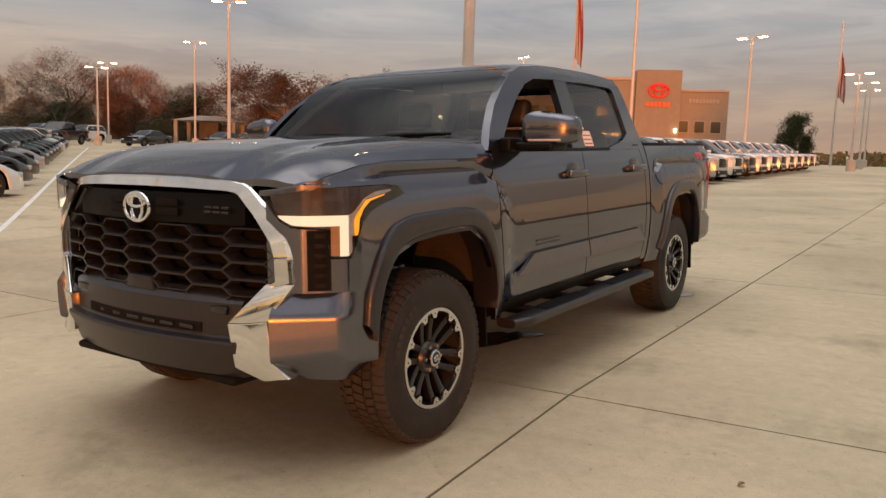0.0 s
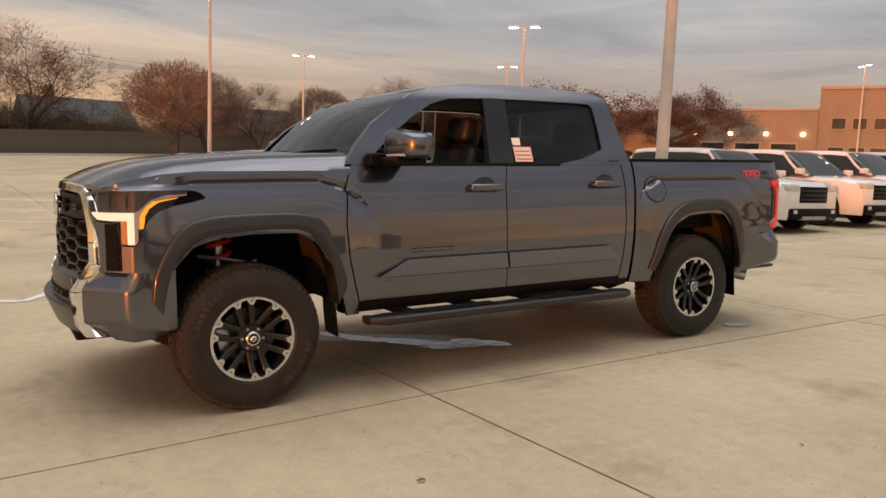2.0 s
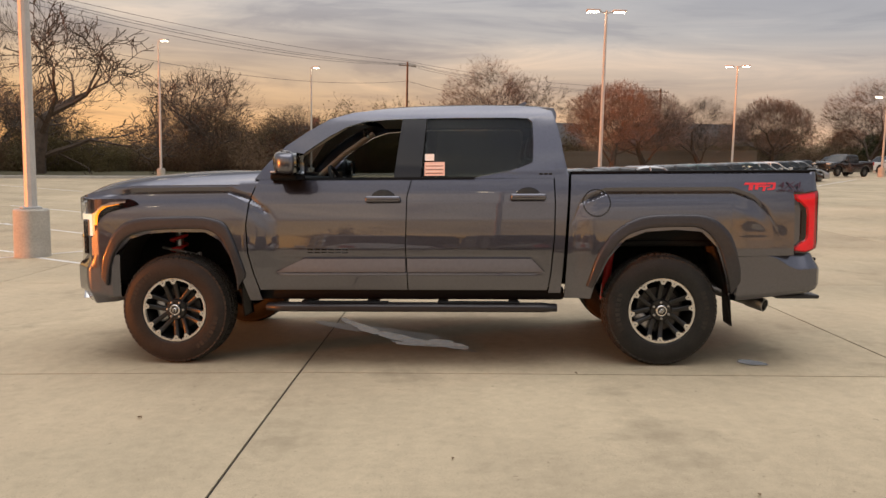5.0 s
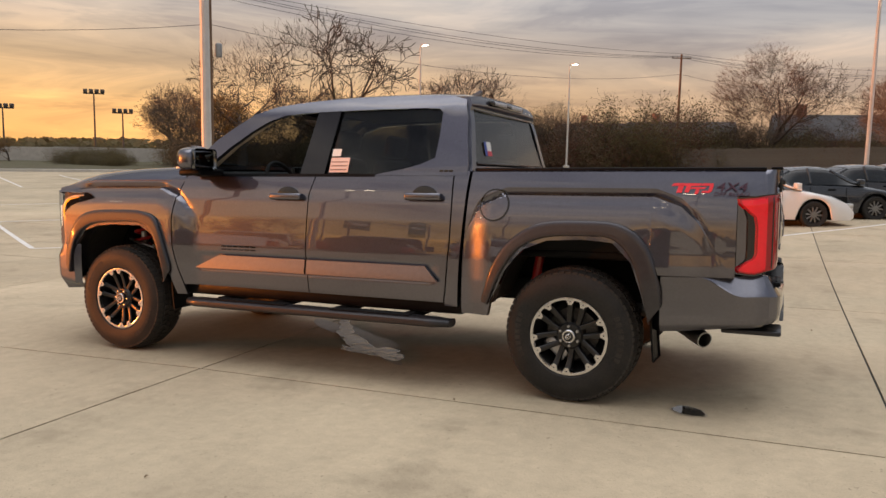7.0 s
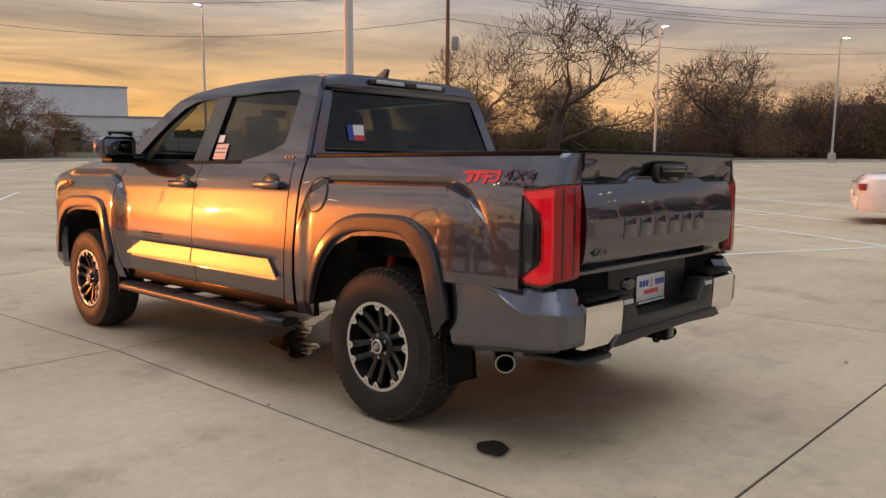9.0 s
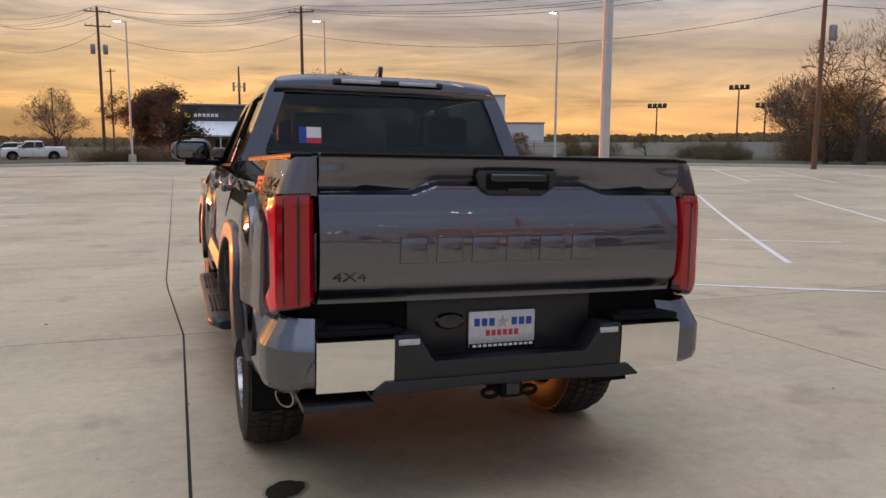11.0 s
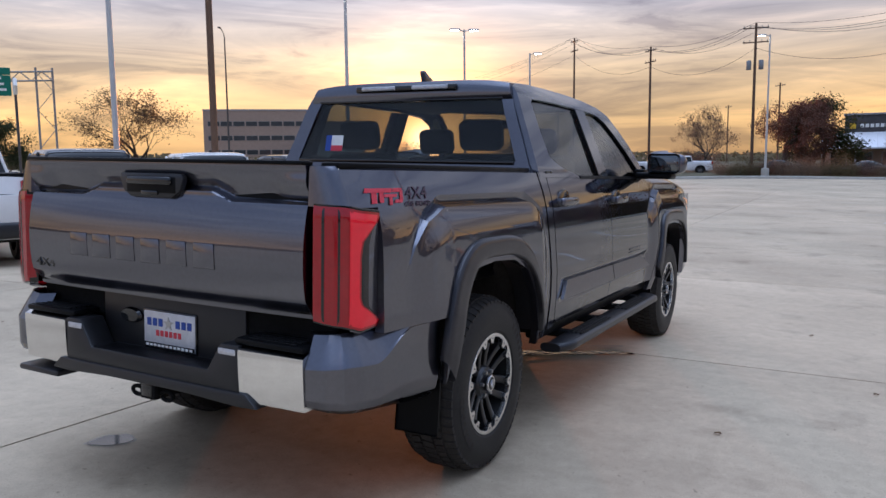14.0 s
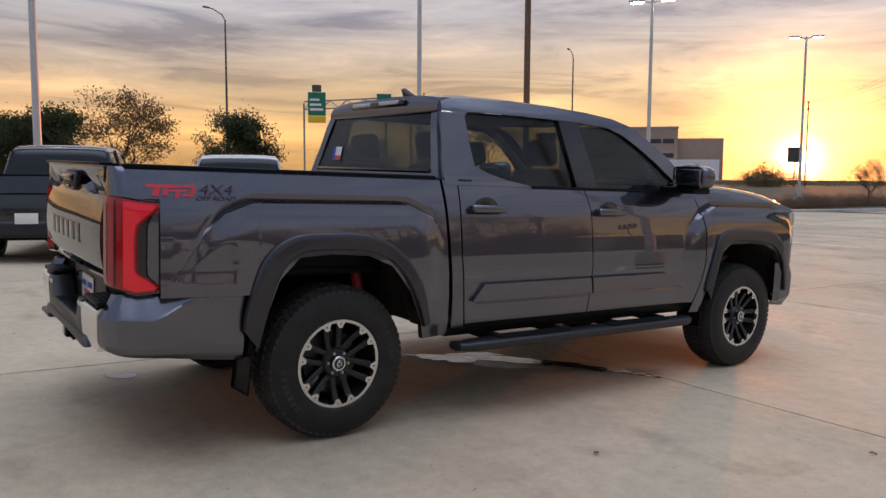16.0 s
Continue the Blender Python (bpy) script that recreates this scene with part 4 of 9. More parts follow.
    add_tube(bm, [(-0.075, 0.735, 0.80), (-0.075, 0.735, 0.85)], 0.017, 10)
    add_tube(bm, [(-0.10, 0.35, 0.50), (0.02, 0.85, 0.42)], 0.03, 8)
    part("suspension_arm", flip(bm, s), STEEL, truck, "bare steel suspension arms")
    bm = fresh()
    add_tube(bm, [(WB + 0.38, 0.62, 0.45), (WB + 0.30, 0.56, 0.98)], 0.032, 10)
    part("rear_damper", flip(bm, s), COILRED, truck, "red rear damper")
    bm = fresh()
    add_box(bm, -4.7, 0.75, 0.40, 0.50, 0.56, 0.72, 0.015)
    part("chassis_rail", flip(bm, s), UNDER, truck, "dark chassis rail")
    # badges on the door and pillar: plain strokes
    bm = fresh()
    for k in range(6):
        x = -1.02 - 0.054 * k
        y = side_y(x, 0.885) + 0.001
        add_box(bm, x - 0.044, x, y, y + 0.006, 0.868, 0.876, 0.002, 1)
        add_box(bm, x - 0.044, x, y, y + 0.006, 0.890, 0.902, 0.002, 1)
    tagged(part("door_badge", flip(bm, s), GLOSSBLACK, doors[0], "small black badge of plain strokes"), kind="stuff")
    bm = fresh()
    for k in range(3):
        x = -2.79 - 0.035 * k
        y = side_y(x, 1.462) + 0.003
        add_box(bm, x - 0.028, x, y, y + 0.005, 1.455, 1.469, 0.002, 1)
    part("pillar_badge", flip(bm, s), GLOSSBLACK, truck, "tiny black pillar badge")
    # bed decal: red strokes, then 4X4 and OFF ROAD
    xs0 = -4.31
    for k, (a, b, z0, z1) in enumerate(((0.0, 0.16, 1.372, 1.388), (0.03, 0.06, 1.332, 1.376), (0.075, 0.10, 1.335, 1.372), (0.105, 0.185, 1.355, 1.366), (0.13, 0.15, 1.325, 1.36), (0.165, 0.215, 1.333, 1.345), (0.165, 0.225, 1.374, 1.388), (0.205, 0.225, 1.340, 1.38))):
        xa, xb = (xs0 - a, xs0 - b) if s > 0 else (xs0 - 0.42 + a, xs0 - 0.42 + b)
        x_lo, x_hi = min(xa, xb), max(xa, xb)
        bm = add_grid(fresh(), lambda u, v: (x_lo + (x_hi - x_lo) * u + 0.012 * (v - 0.5) * -s, side_y(x_lo + (x_hi - x_lo) * u, z0 + (z1 - z0) * v) + 0.0035, z0 + (z1 - z0) * v), 8, 4)
        part("bed_decal", flip(bm, s), DECALRED, bedside, "red stroke decal")
    for words, off_x, zc, size in (("4X4", 0.325, 1.366, 0.074), ("OFF ROAD", 0.325, 1.325, 0.030)):
        xc = xs0 - off_x if s > 0 else xs0 - 0.42 + off_x
        yc = max(side_y(xc - 0.09, zc), side_y(xc, zc), side_y(xc + 0.09, zc)) + 0.003
        lean = math.degrees(math.atan2(side_y(xc, zc - 0.02) - side_y(xc, zc + 0.02), 0.04))
        m = Matrix.Translation((xc, yc * s, zc)) @ Matrix.Rotation(radians(180 if s > 0 else 0), 4, "Z") @ Matrix.Rotation(radians(90 - lean), 4, "X") @ Matrix.Diagonal((1.35, 1, 1, 1))
        add_text("decal_lettering", words, size, m, DECALBLACK, bedside, 0.001, 0.2)


build_side(1)
build_side(-1)


# ---- front end ----
def hood_z(x):
    return lerp_at(x, [(-0.66, 1.512), (-0.55, 1.508), (0.0, 1.490), (0.25, 1.474), (0.45, 1.455), (0.62, 1.425), (0.74, 1.388), (0.82, 1.352), (0.88, 1.318)])


def hood_point(u, v):
    y = (v * 2 - 1) * 0.955
    ay = abs(y)
    xf = 0.872 - 0.085 * (ay / 0.9) ** 2
    xb = -0.66 - 0.10 * (ay / 0.9) ** 3
    x = xb + (xf - xb) * u
    z = hood_z(x + 0.085 * (ay / 0.9) ** 2 * u) - 0.018 * (ay / 0.8) ** 2
    z += 0.020 * sstep((0.50 - ay) / 0.10) * sstep((u - 0.02) / 0.3) * (1 - 0.5 * u)
    z += 0.010 * sstep((ay - 0.60) / 0.08) * sstep((0.85 - ay) / 0.1)
    e = max(0.0, ay - 0.80) / 0.155
    edge = lerp_at(x, [(-0.6, 1.392), (0.285, 1.388), (0.5, 1.371), (0.70, 1.330), (0.78, 1.310), (0.88, 1.285)])
    z = z + (min(edge, z) - z) * e ** 1.7
    if ay > 0.80:
        lim = side_y(x, 1.392)
        y = math.copysign(0.80 + (lim - 0.80) * ((ay - 0.80) / 0.155) ** 0.8, y)
    return (x, y, z)


bm = fresh()
add_grid(bm, hood_point, 44, 60)
rim(bm, (0, 0, -0.03))
hood = part("hood", bm, PAINT, truck, sharp=40)

# engine bay and dash block the view through; near black stands in for shade
part("engine_bay", box_mesh(-0.5, 0.78, -0.50, 0.50, 0.72, 1.30, 0.02), UNDER, truck, "near-black block standing in for the shaded engine bay")


def gr(y):
    return 0.95 - 0.13 * (y / 0.87) ** 2


def lean_x(z):
    return 0.17 * max(0.0, z - 1.0)


def bp(y):
    return 0.985 - 0.17 * (y / 0.87) ** 2


# chrome surround of the grille
outer = [(0.80, 0.880), (0.868, 0.895), (0.862, 1.0), (0.845, 1.085), (0.74, 1.205), (0.655, 1.285), (0.615, 1.306), (0.56, 1.314), (0.3, 1.324), (0.0, 1.327)]
inner = [(0.762, 0.880), (0.790, 0.900), (0.788, 1.0), (0.762, 1.060), (0.675, 1.165), (0.592, 1.246), (0.572, 1.256), (0.53, 1.262), (0.3, 1.270), (0.0, 1.273)]
O = [Vector((0, y, z)) for y, z in outer] + [Vector((0, -y, z)) for y, z in outer[-2::-1]]
I = [Vector((0, y, z)) for y, z in inner] + [Vector((0, -y, z)) for y, z in inner[-2::-1]]
bm = fresh()


def surround(u, v):
    f = u * (len(O) - 1)
    i = min(int(f), len(O) - 2)
    p = O[i].lerp(O[i + 1], f - i).lerp(I[i].lerp(I[i + 1], f - i), lerp_at(v, [(0, 0), (0.2, 0.0), (0.35, 0.12), (0.8, 0.92), (1, 1.0)]))
    return (gr(p.y) - lean_x(p.z) + lerp_at(v, [(0, -0.09), (0.2, -0.03), (0.35, 0.005), (0.8, 0.012), (1, -0.07)]), p.y, p.z)


add_grid(bm, surround, (len(O) - 1) * 4, 10)
grille = part("grille", bm, CHROME, truck, "black honeycomb grille in a chrome surround")

# near-black backing, coloured as the shade behind the bars, and inner border
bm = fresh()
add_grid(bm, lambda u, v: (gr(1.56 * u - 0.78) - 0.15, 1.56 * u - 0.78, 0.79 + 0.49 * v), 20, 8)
part("grille_backing", bm, UNDER, grille, "near-black sheet standing in for shade behind the grille")


def inside_grille(y, z, m=0.0):
    ay = abs(y)
    top = lerp_at(ay, [(0.0, 1.268), (0.53, 1.258), (0.585, 1.238), (0.675, 1.155), (0.76, 1.055), (0.785, 0.99)])
    lowb = lerp_at(ay, [(0.0, 0.80), (0.35, 0.79), (0.62, 0.81), (0.70, 0.86), (0.785, 0.95)])
    return ay < 0.785 - m and lowb + m < z < top - m


# honeycomb bars
bm = fresh()
cw, rh = 0.214, 0.073
for i in range(-4, 5):
    for j in range(-1, 6):
        yc, zc = i * cw, 0.819 + j * rh + (rh / 2 if i % 2 else 0)
        if zc > 1.10 or not inside_grille(yc, zc, 0.0):
            continue
        hexo = [(-0.129, 0), (-0.085, rh / 2), (0.085, rh / 2), (0.129, 0), (0.085, -rh / 2), (-0.085, -rh / 2)]
        ring = []
        for k, kz, fdep in ((1.0, 1.0, 0.0), (1.0, 1.0, 0.060), (0.955, 0.87, 0.060), (0.93, 0.80, 0.048), (0.90, 0.76, -0.02)):
            ring.append([bm.verts.new((gr(min(0.8, abs(yc + a * k))) - 0.075 + fdep - lean_x(zc), max(-0.785, min(0.785, yc + a * k)), zc + b * kz)) for a, b in hexo])
        for a, b in zip(ring, ring[1:]):
            for k in range(6):
                bm.faces.new((a[k], a[(k + 1) % 6], b[(k + 1) % 6], b[k]))
part("honeycomb", bm, GRILLEBLACK, grille, "satin black honeycomb bars", sharp=20)
# inner black border
bm = fresh()
add_grid(bm, lambda u, v: (lambda p: (gr(p.y) - lean_x(p.z) - 0.012 - 0.05 * v, p.y, p.z))((lambda f, i: I[i].lerp(I[i + 1], f - i).lerp(Vector((0, 0, 1.03)), 0.02 + 0.055 * v))(u * (len(I) - 1), min(int(u * (len(I) - 1)), len(I) - 2))), 60, 3)
part("grille_border", bm, GLOSSBLACK, grille, "gloss black inner border")
# sensor pad at the foot of the honeycomb
bm = fresh()
add_prism(bm, [(0.945, y, z) for y, z in ((-0.105, 0.80), (0.105, 0.80), (0.085, 0.868), (-0.085, 0.868))], (-0.05, 0, 0), 0.008, 2)
part("sensor_pad", bm, FLARE, grille, "dark grey sensor cover")
# upper crossbar with slots and emblem
bm = fresh()


def crossbar(u, v):
    y = 1.22 * (u - 0.5)
    return (gr(y) - lean_x(1.118 + 0.132 * v) - 0.018 - 0.02 * abs(v - 0.5), y, 1.118 + (1.250 - 1.118) * v)


add_grid(bm, crossbar, 30, 6)
rim(bm, (-0.05, 0, 0))
cross = part("grille_bar", bm, PLASTIC, grille, "black upper grille bar")
for sgn in (1, -1):
    for z in (1.165, 1.208):
        bm = fresh()
        add_box(bm, 0.895, 0.908, min(0.10 * sgn, 0.25 * sgn), max(0.10 * sgn, 0.25 * sgn), z - 0.017, z + 0.017, 0.004)
        part("grille_slot", bm, UNDER, cross, "dark slot")
bm = fresh()
for k in range(3):
    add_box(bm, 0.868, 0.884, 0.40 + 0.055 * k, 0.444 + 0.055 * k, 1.168, 1.178, 0.002, 1)
    add_box(bm, 0.866, 0.881, 0.40 + 0.055 * k, 0.444 + 0.055 * k, 1.188, 1.198, 0.002, 1)
part("grille_badge", bm, FLARE, cross, "dark grey plain badge strokes")
bm = fresh()
tilt = Matrix.Translation((0.936, 0.0, 1.18)) @ Matrix.Rotation(radians(-90), 4, "Z")
for rx, rz, off in ((0.092, 0.064, 0.0), (0.040, 0.060, 0.0), (0.064, 0.024, 0.026)):
    pts = [(rx * math.cos(a), 0.0, off + rz * math.sin(a)) for a in [2 * math.pi * k / 40 for k in range(41)]]
    bm2 = fresh()
    add_tube(bm2, pts, 0.0085, 8, False)
    bmesh.ops.transform(bm2, matrix=tilt, verts=bm2.verts)
    me2 = bpy.data.meshes.new("t")
    bm2.to_mesh(me2)
    bm2.free()
    bm.from_mesh(me2)
    bpy.data.meshes.remove(me2)
part("emblem", bm, CHROME, grille, "chrome oval emblem")

for s in (1, -1):
    # head lamp
    plan = [(0.850, 0.745), (0.838, 0.822), (0.806, 0.900), (0.745, 0.968), (0.674, 1.028), (0.60, 1.048), (0.45, 1.046), (0.13, 1.03)]
    W = even([(p[0], p[1], 0) for p in plan], 60)

    def hl(u0, u1, z0, z1, back, nu, nz):
        bmx = fresh()

        def f(u, v):
            uu = u0 + (u1 - u0) * u
            x = uu * 60
            i = min(59, int(x))
            p = W[i].lerp(W[i + 1], x - i)
            a, b = z0(uu), z1(uu)
            return (p.x - back * (1 - uu), p.y - back * (0.35 + uu * 0.65), a + (b - a) * v)

        add_grid(bmx, f, nu, nz)
        return bmx

    top = lambda u: lerp_at(u, [(0, 1.250), (0.06, 1.268), (0.155, 1.284), (0.76, 1.285), (0.80, 1.272), (0.83, 1.247)])
    low = lambda u: lerp_at(u, [(0, 1.235), (0.03, 1.190), (0.075, 1.151), (0.135, 1.123), (0.300, 1.115), (0.312, 0.996), (0.42, 0.996), (0.445, 1.042), (0.464, 1.098), (0.493, 1.138), (0.547, 1.177), (0.639, 1.205), (0.757, 1.225), (0.83, 1.243)])
    amber_lo = lambda u: lerp_at(u, [(0.437, 1.085), (0.460, 1.088), (0.466, 1.151), (0.495, 1.194), (0.549, 1.226), (0.66, 1.245)])
    amber_hi = lambda u: lerp_at(u, [(0.437, 1.150), (0.467, 1.193), (0.513, 1.230), (0.64, 1.247), (0.66, 1.249)])
    guide_hi = lambda u: lerp_at(u, [(0.405, 1.172), (0.431, 1.182), (0.496, 1.236), (0.586, 1.262), (0.72, 1.268)])
    guide_lo = lambda u: lerp_at(u, [(0.405, 1.003), (0.425, 1.020), (0.434, 1.060), (0.439, 1.152), (0.467, 1.196), (0.513, 1.233), (0.64, 1.250), (0.72, 1.260)])
    lamp = part("head_lamp", flip(hl(0, 0.83, low, top, 0.05, 80, 10), s), LAMPGREY, truck, "lit head lamp with a bright angled light strip")
    part("lamp_lens", flip(hl(0, 0.83, low, top, 0.0, 80, 8), s), CLEARLENS, lamp, "clear outer lens").visible_shadow = False
    part("light_strip", flip(hl(0.066, 0.405, lambda u: max(low(min(u, 0.29)) + 0.010, 1.128), lambda u: 1.172, 0.012, 30, 2), s), DRL, lamp, "bright white light strip")
    part("light_strip", flip(hl(0.360, 0.405, lambda u: 1.003, lambda u: 1.128, 0.012, 8, 6), s), DRL, lamp, "bright white light strip")
    part("signal_lamp", flip(hl(0.318, 0.358, lambda u: 1.005, lambda u: 1.127, 0.014, 6, 6), s), SIGNAL, lamp, "unlit pale orange signal lamp")
    part("light_guide", flip(hl(0.405, 0.72, guide_lo, guide_hi, 0.014, 40, 3), s), REFLECTOR, lamp, "silvery light guide")
    part("amber_strip", flip(hl(0.437, 0.66, amber_lo, amber_hi, 0.010, 36, 2), s), AMBER, lamp, "amber marker strip")
    part("lamp_border", flip(hl(0.425, 0.66, low, lambda u: max(low(u), amber_lo(u)), 0.012, 36, 2), s), GLOSSBLACK, lamp, "gloss black lamp border")
    part("lamp_tail", flip(hl(0.66, 0.83, low, lambda u: min(top(u), guide_lo(min(u, 0.72)) if u < 0.72 else top(u)), 0.012, 16, 3), s), GLOSSBLACK, lamp, "gloss black lamp tail")
    for a, b in ((0.13, 0.22), (0.24, 0.34)):
        part("projector", flip(hl(a, b, lambda u: 1.188, lambda u: 1.262, 0.035, 8, 4), s), LAMPGREY, lamp, "silvery projector lens")
    # panel between grille and head lamp, with a vent
    bm = fresh()

    def cheek(u, v):
        x = u * 24.3
        i = min(59, int(x))
        p = W[i].lerp(W[i + 1], x - i)
        zt = low(u * 0.405) - 0.004
        return (p.x - 0.012, p.y - 0.006, 0.852 + (zt - 0.852) * v)

    add_grid(bm, cheek, 40, 10)
    rim(bm, (-0.03, -0.01, 0))
    cheek_ob = part("front_cheek", flip(bm, s), PAINT, truck)
    def on_wrap(u0, u1, z0, z1, out):
        def f(u, v):
            x = (u0 + (u1 - u0) * u) * 60
            i = min(59, int(x))
            p = W[i].lerp(W[i + 1], x - i)
            return (p.x - 0.012 + out * 0.7, p.y - 0.006 + out * 0.7, z0 + (z1 - z0) * v)
        return f

    vent = part("side_vent", flip(rim(add_grid(fresh(), on_wrap(0.205, 0.312, 0.862, 1.112, 0.004), 6, 6), (-0.02, -0.01, 0)), s), UNDER, cheek_ob, "black side vent")
    for k in range(6):
        part("vent_slat", flip(rim(add_grid(fresh(), on_wrap(0.240, 0.294, 0.876 + 0.041 * k, 0.894 + 0.041 * k, 0.010), 4, 2), (-0.015, -0.01, 0)), s), PLASTIC, vent)
    # painted bumper corner
    plan = [(0.895, 0.795), (0.835, 0.870), (0.77, 0.951), (0.715, 1.020), (0.690, 1.036), (0.60, 1.046), (0.50, 1.052)]
    V = even([(p[0], p[1], 0) for p in plan], 30)
    bm = fresh()

    def fc(u, v):
        p = V[round(u * 30)]
        zlo = lerp_at(u, [(0, 0.53), (0.3, 0.475), (0.6, 0.470), (0.82, 0.48), (1, 0.50)])
        zmid = lerp_at(u, [(0, 0.565), (0.55, 0.605), (0.65, 0.56), (1, 0.53)])
        z = lerp_at(v, [(0, zlo), (0.25, zmid), (0.66, 0.752), (0.70, 0.762), (1, 0.855)])
        side = 1.0 - sstep((u - 0.50) / 0.25)
        inn = lerp_at(v, [(0, 0.07), (0.25, 0.004), (0.45, 0.0), (0.66, 0.0), (0.70, 0.006 * side), (1, 0.003 + 0.062 * side)])
        return (p.x - inn * (1.0 - 0.75 * u), p.y - inn * (0.25 + 0.75 * u), z)

    add_grid(bm, fc, 30, 26)
    rim(bm, (-0.05, -0.03, 0))
    part("bumper_corner", flip(bm, s), PAINT, truck)
    # lower chrome piece
    bm = fresh()
    up_f = [(0.748, 0.888), (0.866, 0.890), (0.775, 0.735), (0.690, 0.722), (0.594, 0.716)]
    add_prism(bm, [(bp(y) + (0.000 if z > 0.8 else 0.035), y, z) for y, z in up_f], (-0.06, 0, 0), 0.006, 2)
    dn_f = [(0.594, 0.716), (0.690, 0.722), (0.775, 0.735), (0.778, 0.56), (0.852, 0.492), (0.742, 0.474), (0.610, 0.522)]
    add_prism(bm, [(bp(y) + (0.035 if z > 0.6 else 0.02), y, z) for y, z in dn_f], (-0.06, 0, 0), 0.006, 2)
    part("bumper_chrome", flip(bm, s), CHROME, truck, "polished chrome bumper blade")
    # tow hook pocket
    bm = fresh()
    add_box(bm, 0.89, 0.918, 0.40, 0.56, 0.742, 0.778, 0.006)
    part("tow_pocket", flip(bm, s), GLOSSBLACK, truck, "small tow hook pocket")

# black middle of the front bumper
bm = fresh()


def mid_bumper(u, v):
    y = 1.24 * (u - 0.5)
    z = lerp_at(v, [(0, 0.455), (0.12, 0.47), (0.45, 0.622), (0.50, 0.634), (0.56, 0.640), (0.62, 0.648), (0.88, 0.788), (1, 0.838)])
    dx = lerp_at(v, [(0, -0.12), (0.12, -0.02), (0.45, 0.040), (0.50, 0.034), (0.56, -0.006), (0.62, -0.012), (0.88, -0.020), (1, -0.085)])
    return (bp(y) + dx, y, z)


add_grid(bm, mid_bumper, 30, 50)
rim(bm, (-0.05, 0, 0))
mid = part("front_bumper", bm, FLARE, truck, "dark grey lower front bumper", sharp=30)
bm = fresh()
add_grid(bm, lambda u, v: (bp(0.84 * (u - 0.5)) - 0.007, 0.84 * (u - 0.5), 0.655 + 0.042 * v), 16, 2)
rim(bm, (-0.03, 0, 0))
slot = part("lower_intake", bm, UNDER, mid, "black lower air intake")
for k in range(6):
    bm = fresh()
    y = -0.30 + 0.12 * k
    add_box(bm, bp(y) - 0.012, bp(y) - 0.003, y, y + 0.09, 0.668, 0.684, 0.003, 1)
    part("intake_bar", bm, GRILLEBLACK, slot)
part("skid_plate", box_mesh(0.35, 0.92, -0.6, 0.6, 0.43, 0.47, 0.02), UNDER, truck, "dark skid plate")

# ---- cab top ----
bm = fresh()
ROOF = [(-1.30, 1.945), (-1.38, 1.974), (-1.5, 1.997), (-1.7, 2.017), (-2.0, 2.030), (-2.35, 2.033), (-2.65, 2.027), (-2.82, 2.014), (-2.90, 1.998)]


def roof(u, v):
    y = (2 * v - 1)
    x = -1.30 - 0.10 * abs(y) ** 2 + (-2.915 + 1.30 + 0.10 * abs(y) ** 2) * u
    zc = lerp_at(-x, [(-a, b) for a, b in ROOF])
    lim = [(-1.45, 1.964), (-1.6, 1.981), (-1.9, 1.996), (-2.3, 1.999), (-2.62, 1.993), (-2.80, 1.981), (-2.92, 1.972)]
    ze = lerp_at(-x, [(-a, b) for a, b in lim]) if x < -1.45 else 1.964 + (x + 1.45) * -0.25
    ye = side_y(x, ze) - 0.005
    k = abs(y)
    z = zc - (zc - ze) * (k ** 5)
    return (x, y * ye, z)


add_grid(bm, roof, 40, 40)
rim(bm, (0, 0, -0.03))
roof_ob = part("roof", bm, PAINT, truck)
bm = fresh()
add_grid(bm, lambda u, v: (-1.42 - 1.42 * u, (2 * v - 1) * 0.66, 1.935 - 0.02 * abs(2 * v - 1) ** 3), 8, 8)
part("headliner", bm, HEADLINER, roof_ob, "beige cloth headliner")
# windscreen
bm = fresh()


def screen(u, v):
    y = (2 * v - 1)
    xb, zb = -0.63, 1.475
    xt, zt = -1.32, 1.948
    bow = 0.07 * (1 - y * y)
    x = xb + (xt - xb) * u + bow * (1 - 0.5 * u) - 0.02
    z = zb + (zt - zb) * u + 0.092 * math.sin(math.pi * u)
    return (x, y * (side_y(x - bow * (1 - 0.5 * u), z) - 0.006), z)


add_grid(bm, screen, 16, 24)
glass = part("windscreen", bm, CLEAR, truck, "clear curved windscreen")
bm = fresh()
add_grid(bm, lambda u, v: (lambda p: (p[0] + 0.004, p[1], p[2] + 0.004))(screen(0.985 + 0.03 * u - 0.02, v)), 2, 24)
part("screen_edge", bm, GLOSSBLACK, glass, "black ceramic edge")
bm = fresh()
add_grid(bm, lambda u, v: (-0.56 - 0.10 * u + 0.10 * (1 - (2 * v - 1) ** 2), (2 * v - 1) * 0.84, 1.478 + 0.006 * u), 4, 20)
rim(bm, (0, 0, -0.03))
part("cowl", bm, PLASTIC, truck, "black plastic cowl")
for y0 in (-0.55, 0.1):
    bm = fresh()
    add_tube(bm, [(-0.55, y0, 1.50), (-0.62, y0 + 0.25, 1.52), (-0.66, y0 + 0.55, 1.525)], [0.012, 0.009, 0.007], 6)
    part("wiper", bm, PLASTIC, truck, "black windscreen wiper")
# rear wall of the cab, window and lamp bar
bm = fresh()
HALF = [(1.455, 0.885), (1.50, 0.865), (1.62, 0.82), (1.76, 0.765), (1.88, 0.722), (1.935, 0.694), (1.972, 0.66)]


def back_x(z):
    return lerp_at(z, [(1.0, -3.015), (1.46, -3.012), (1.6, -2.985), (1.80, -2.95), (1.92, -2.915)])


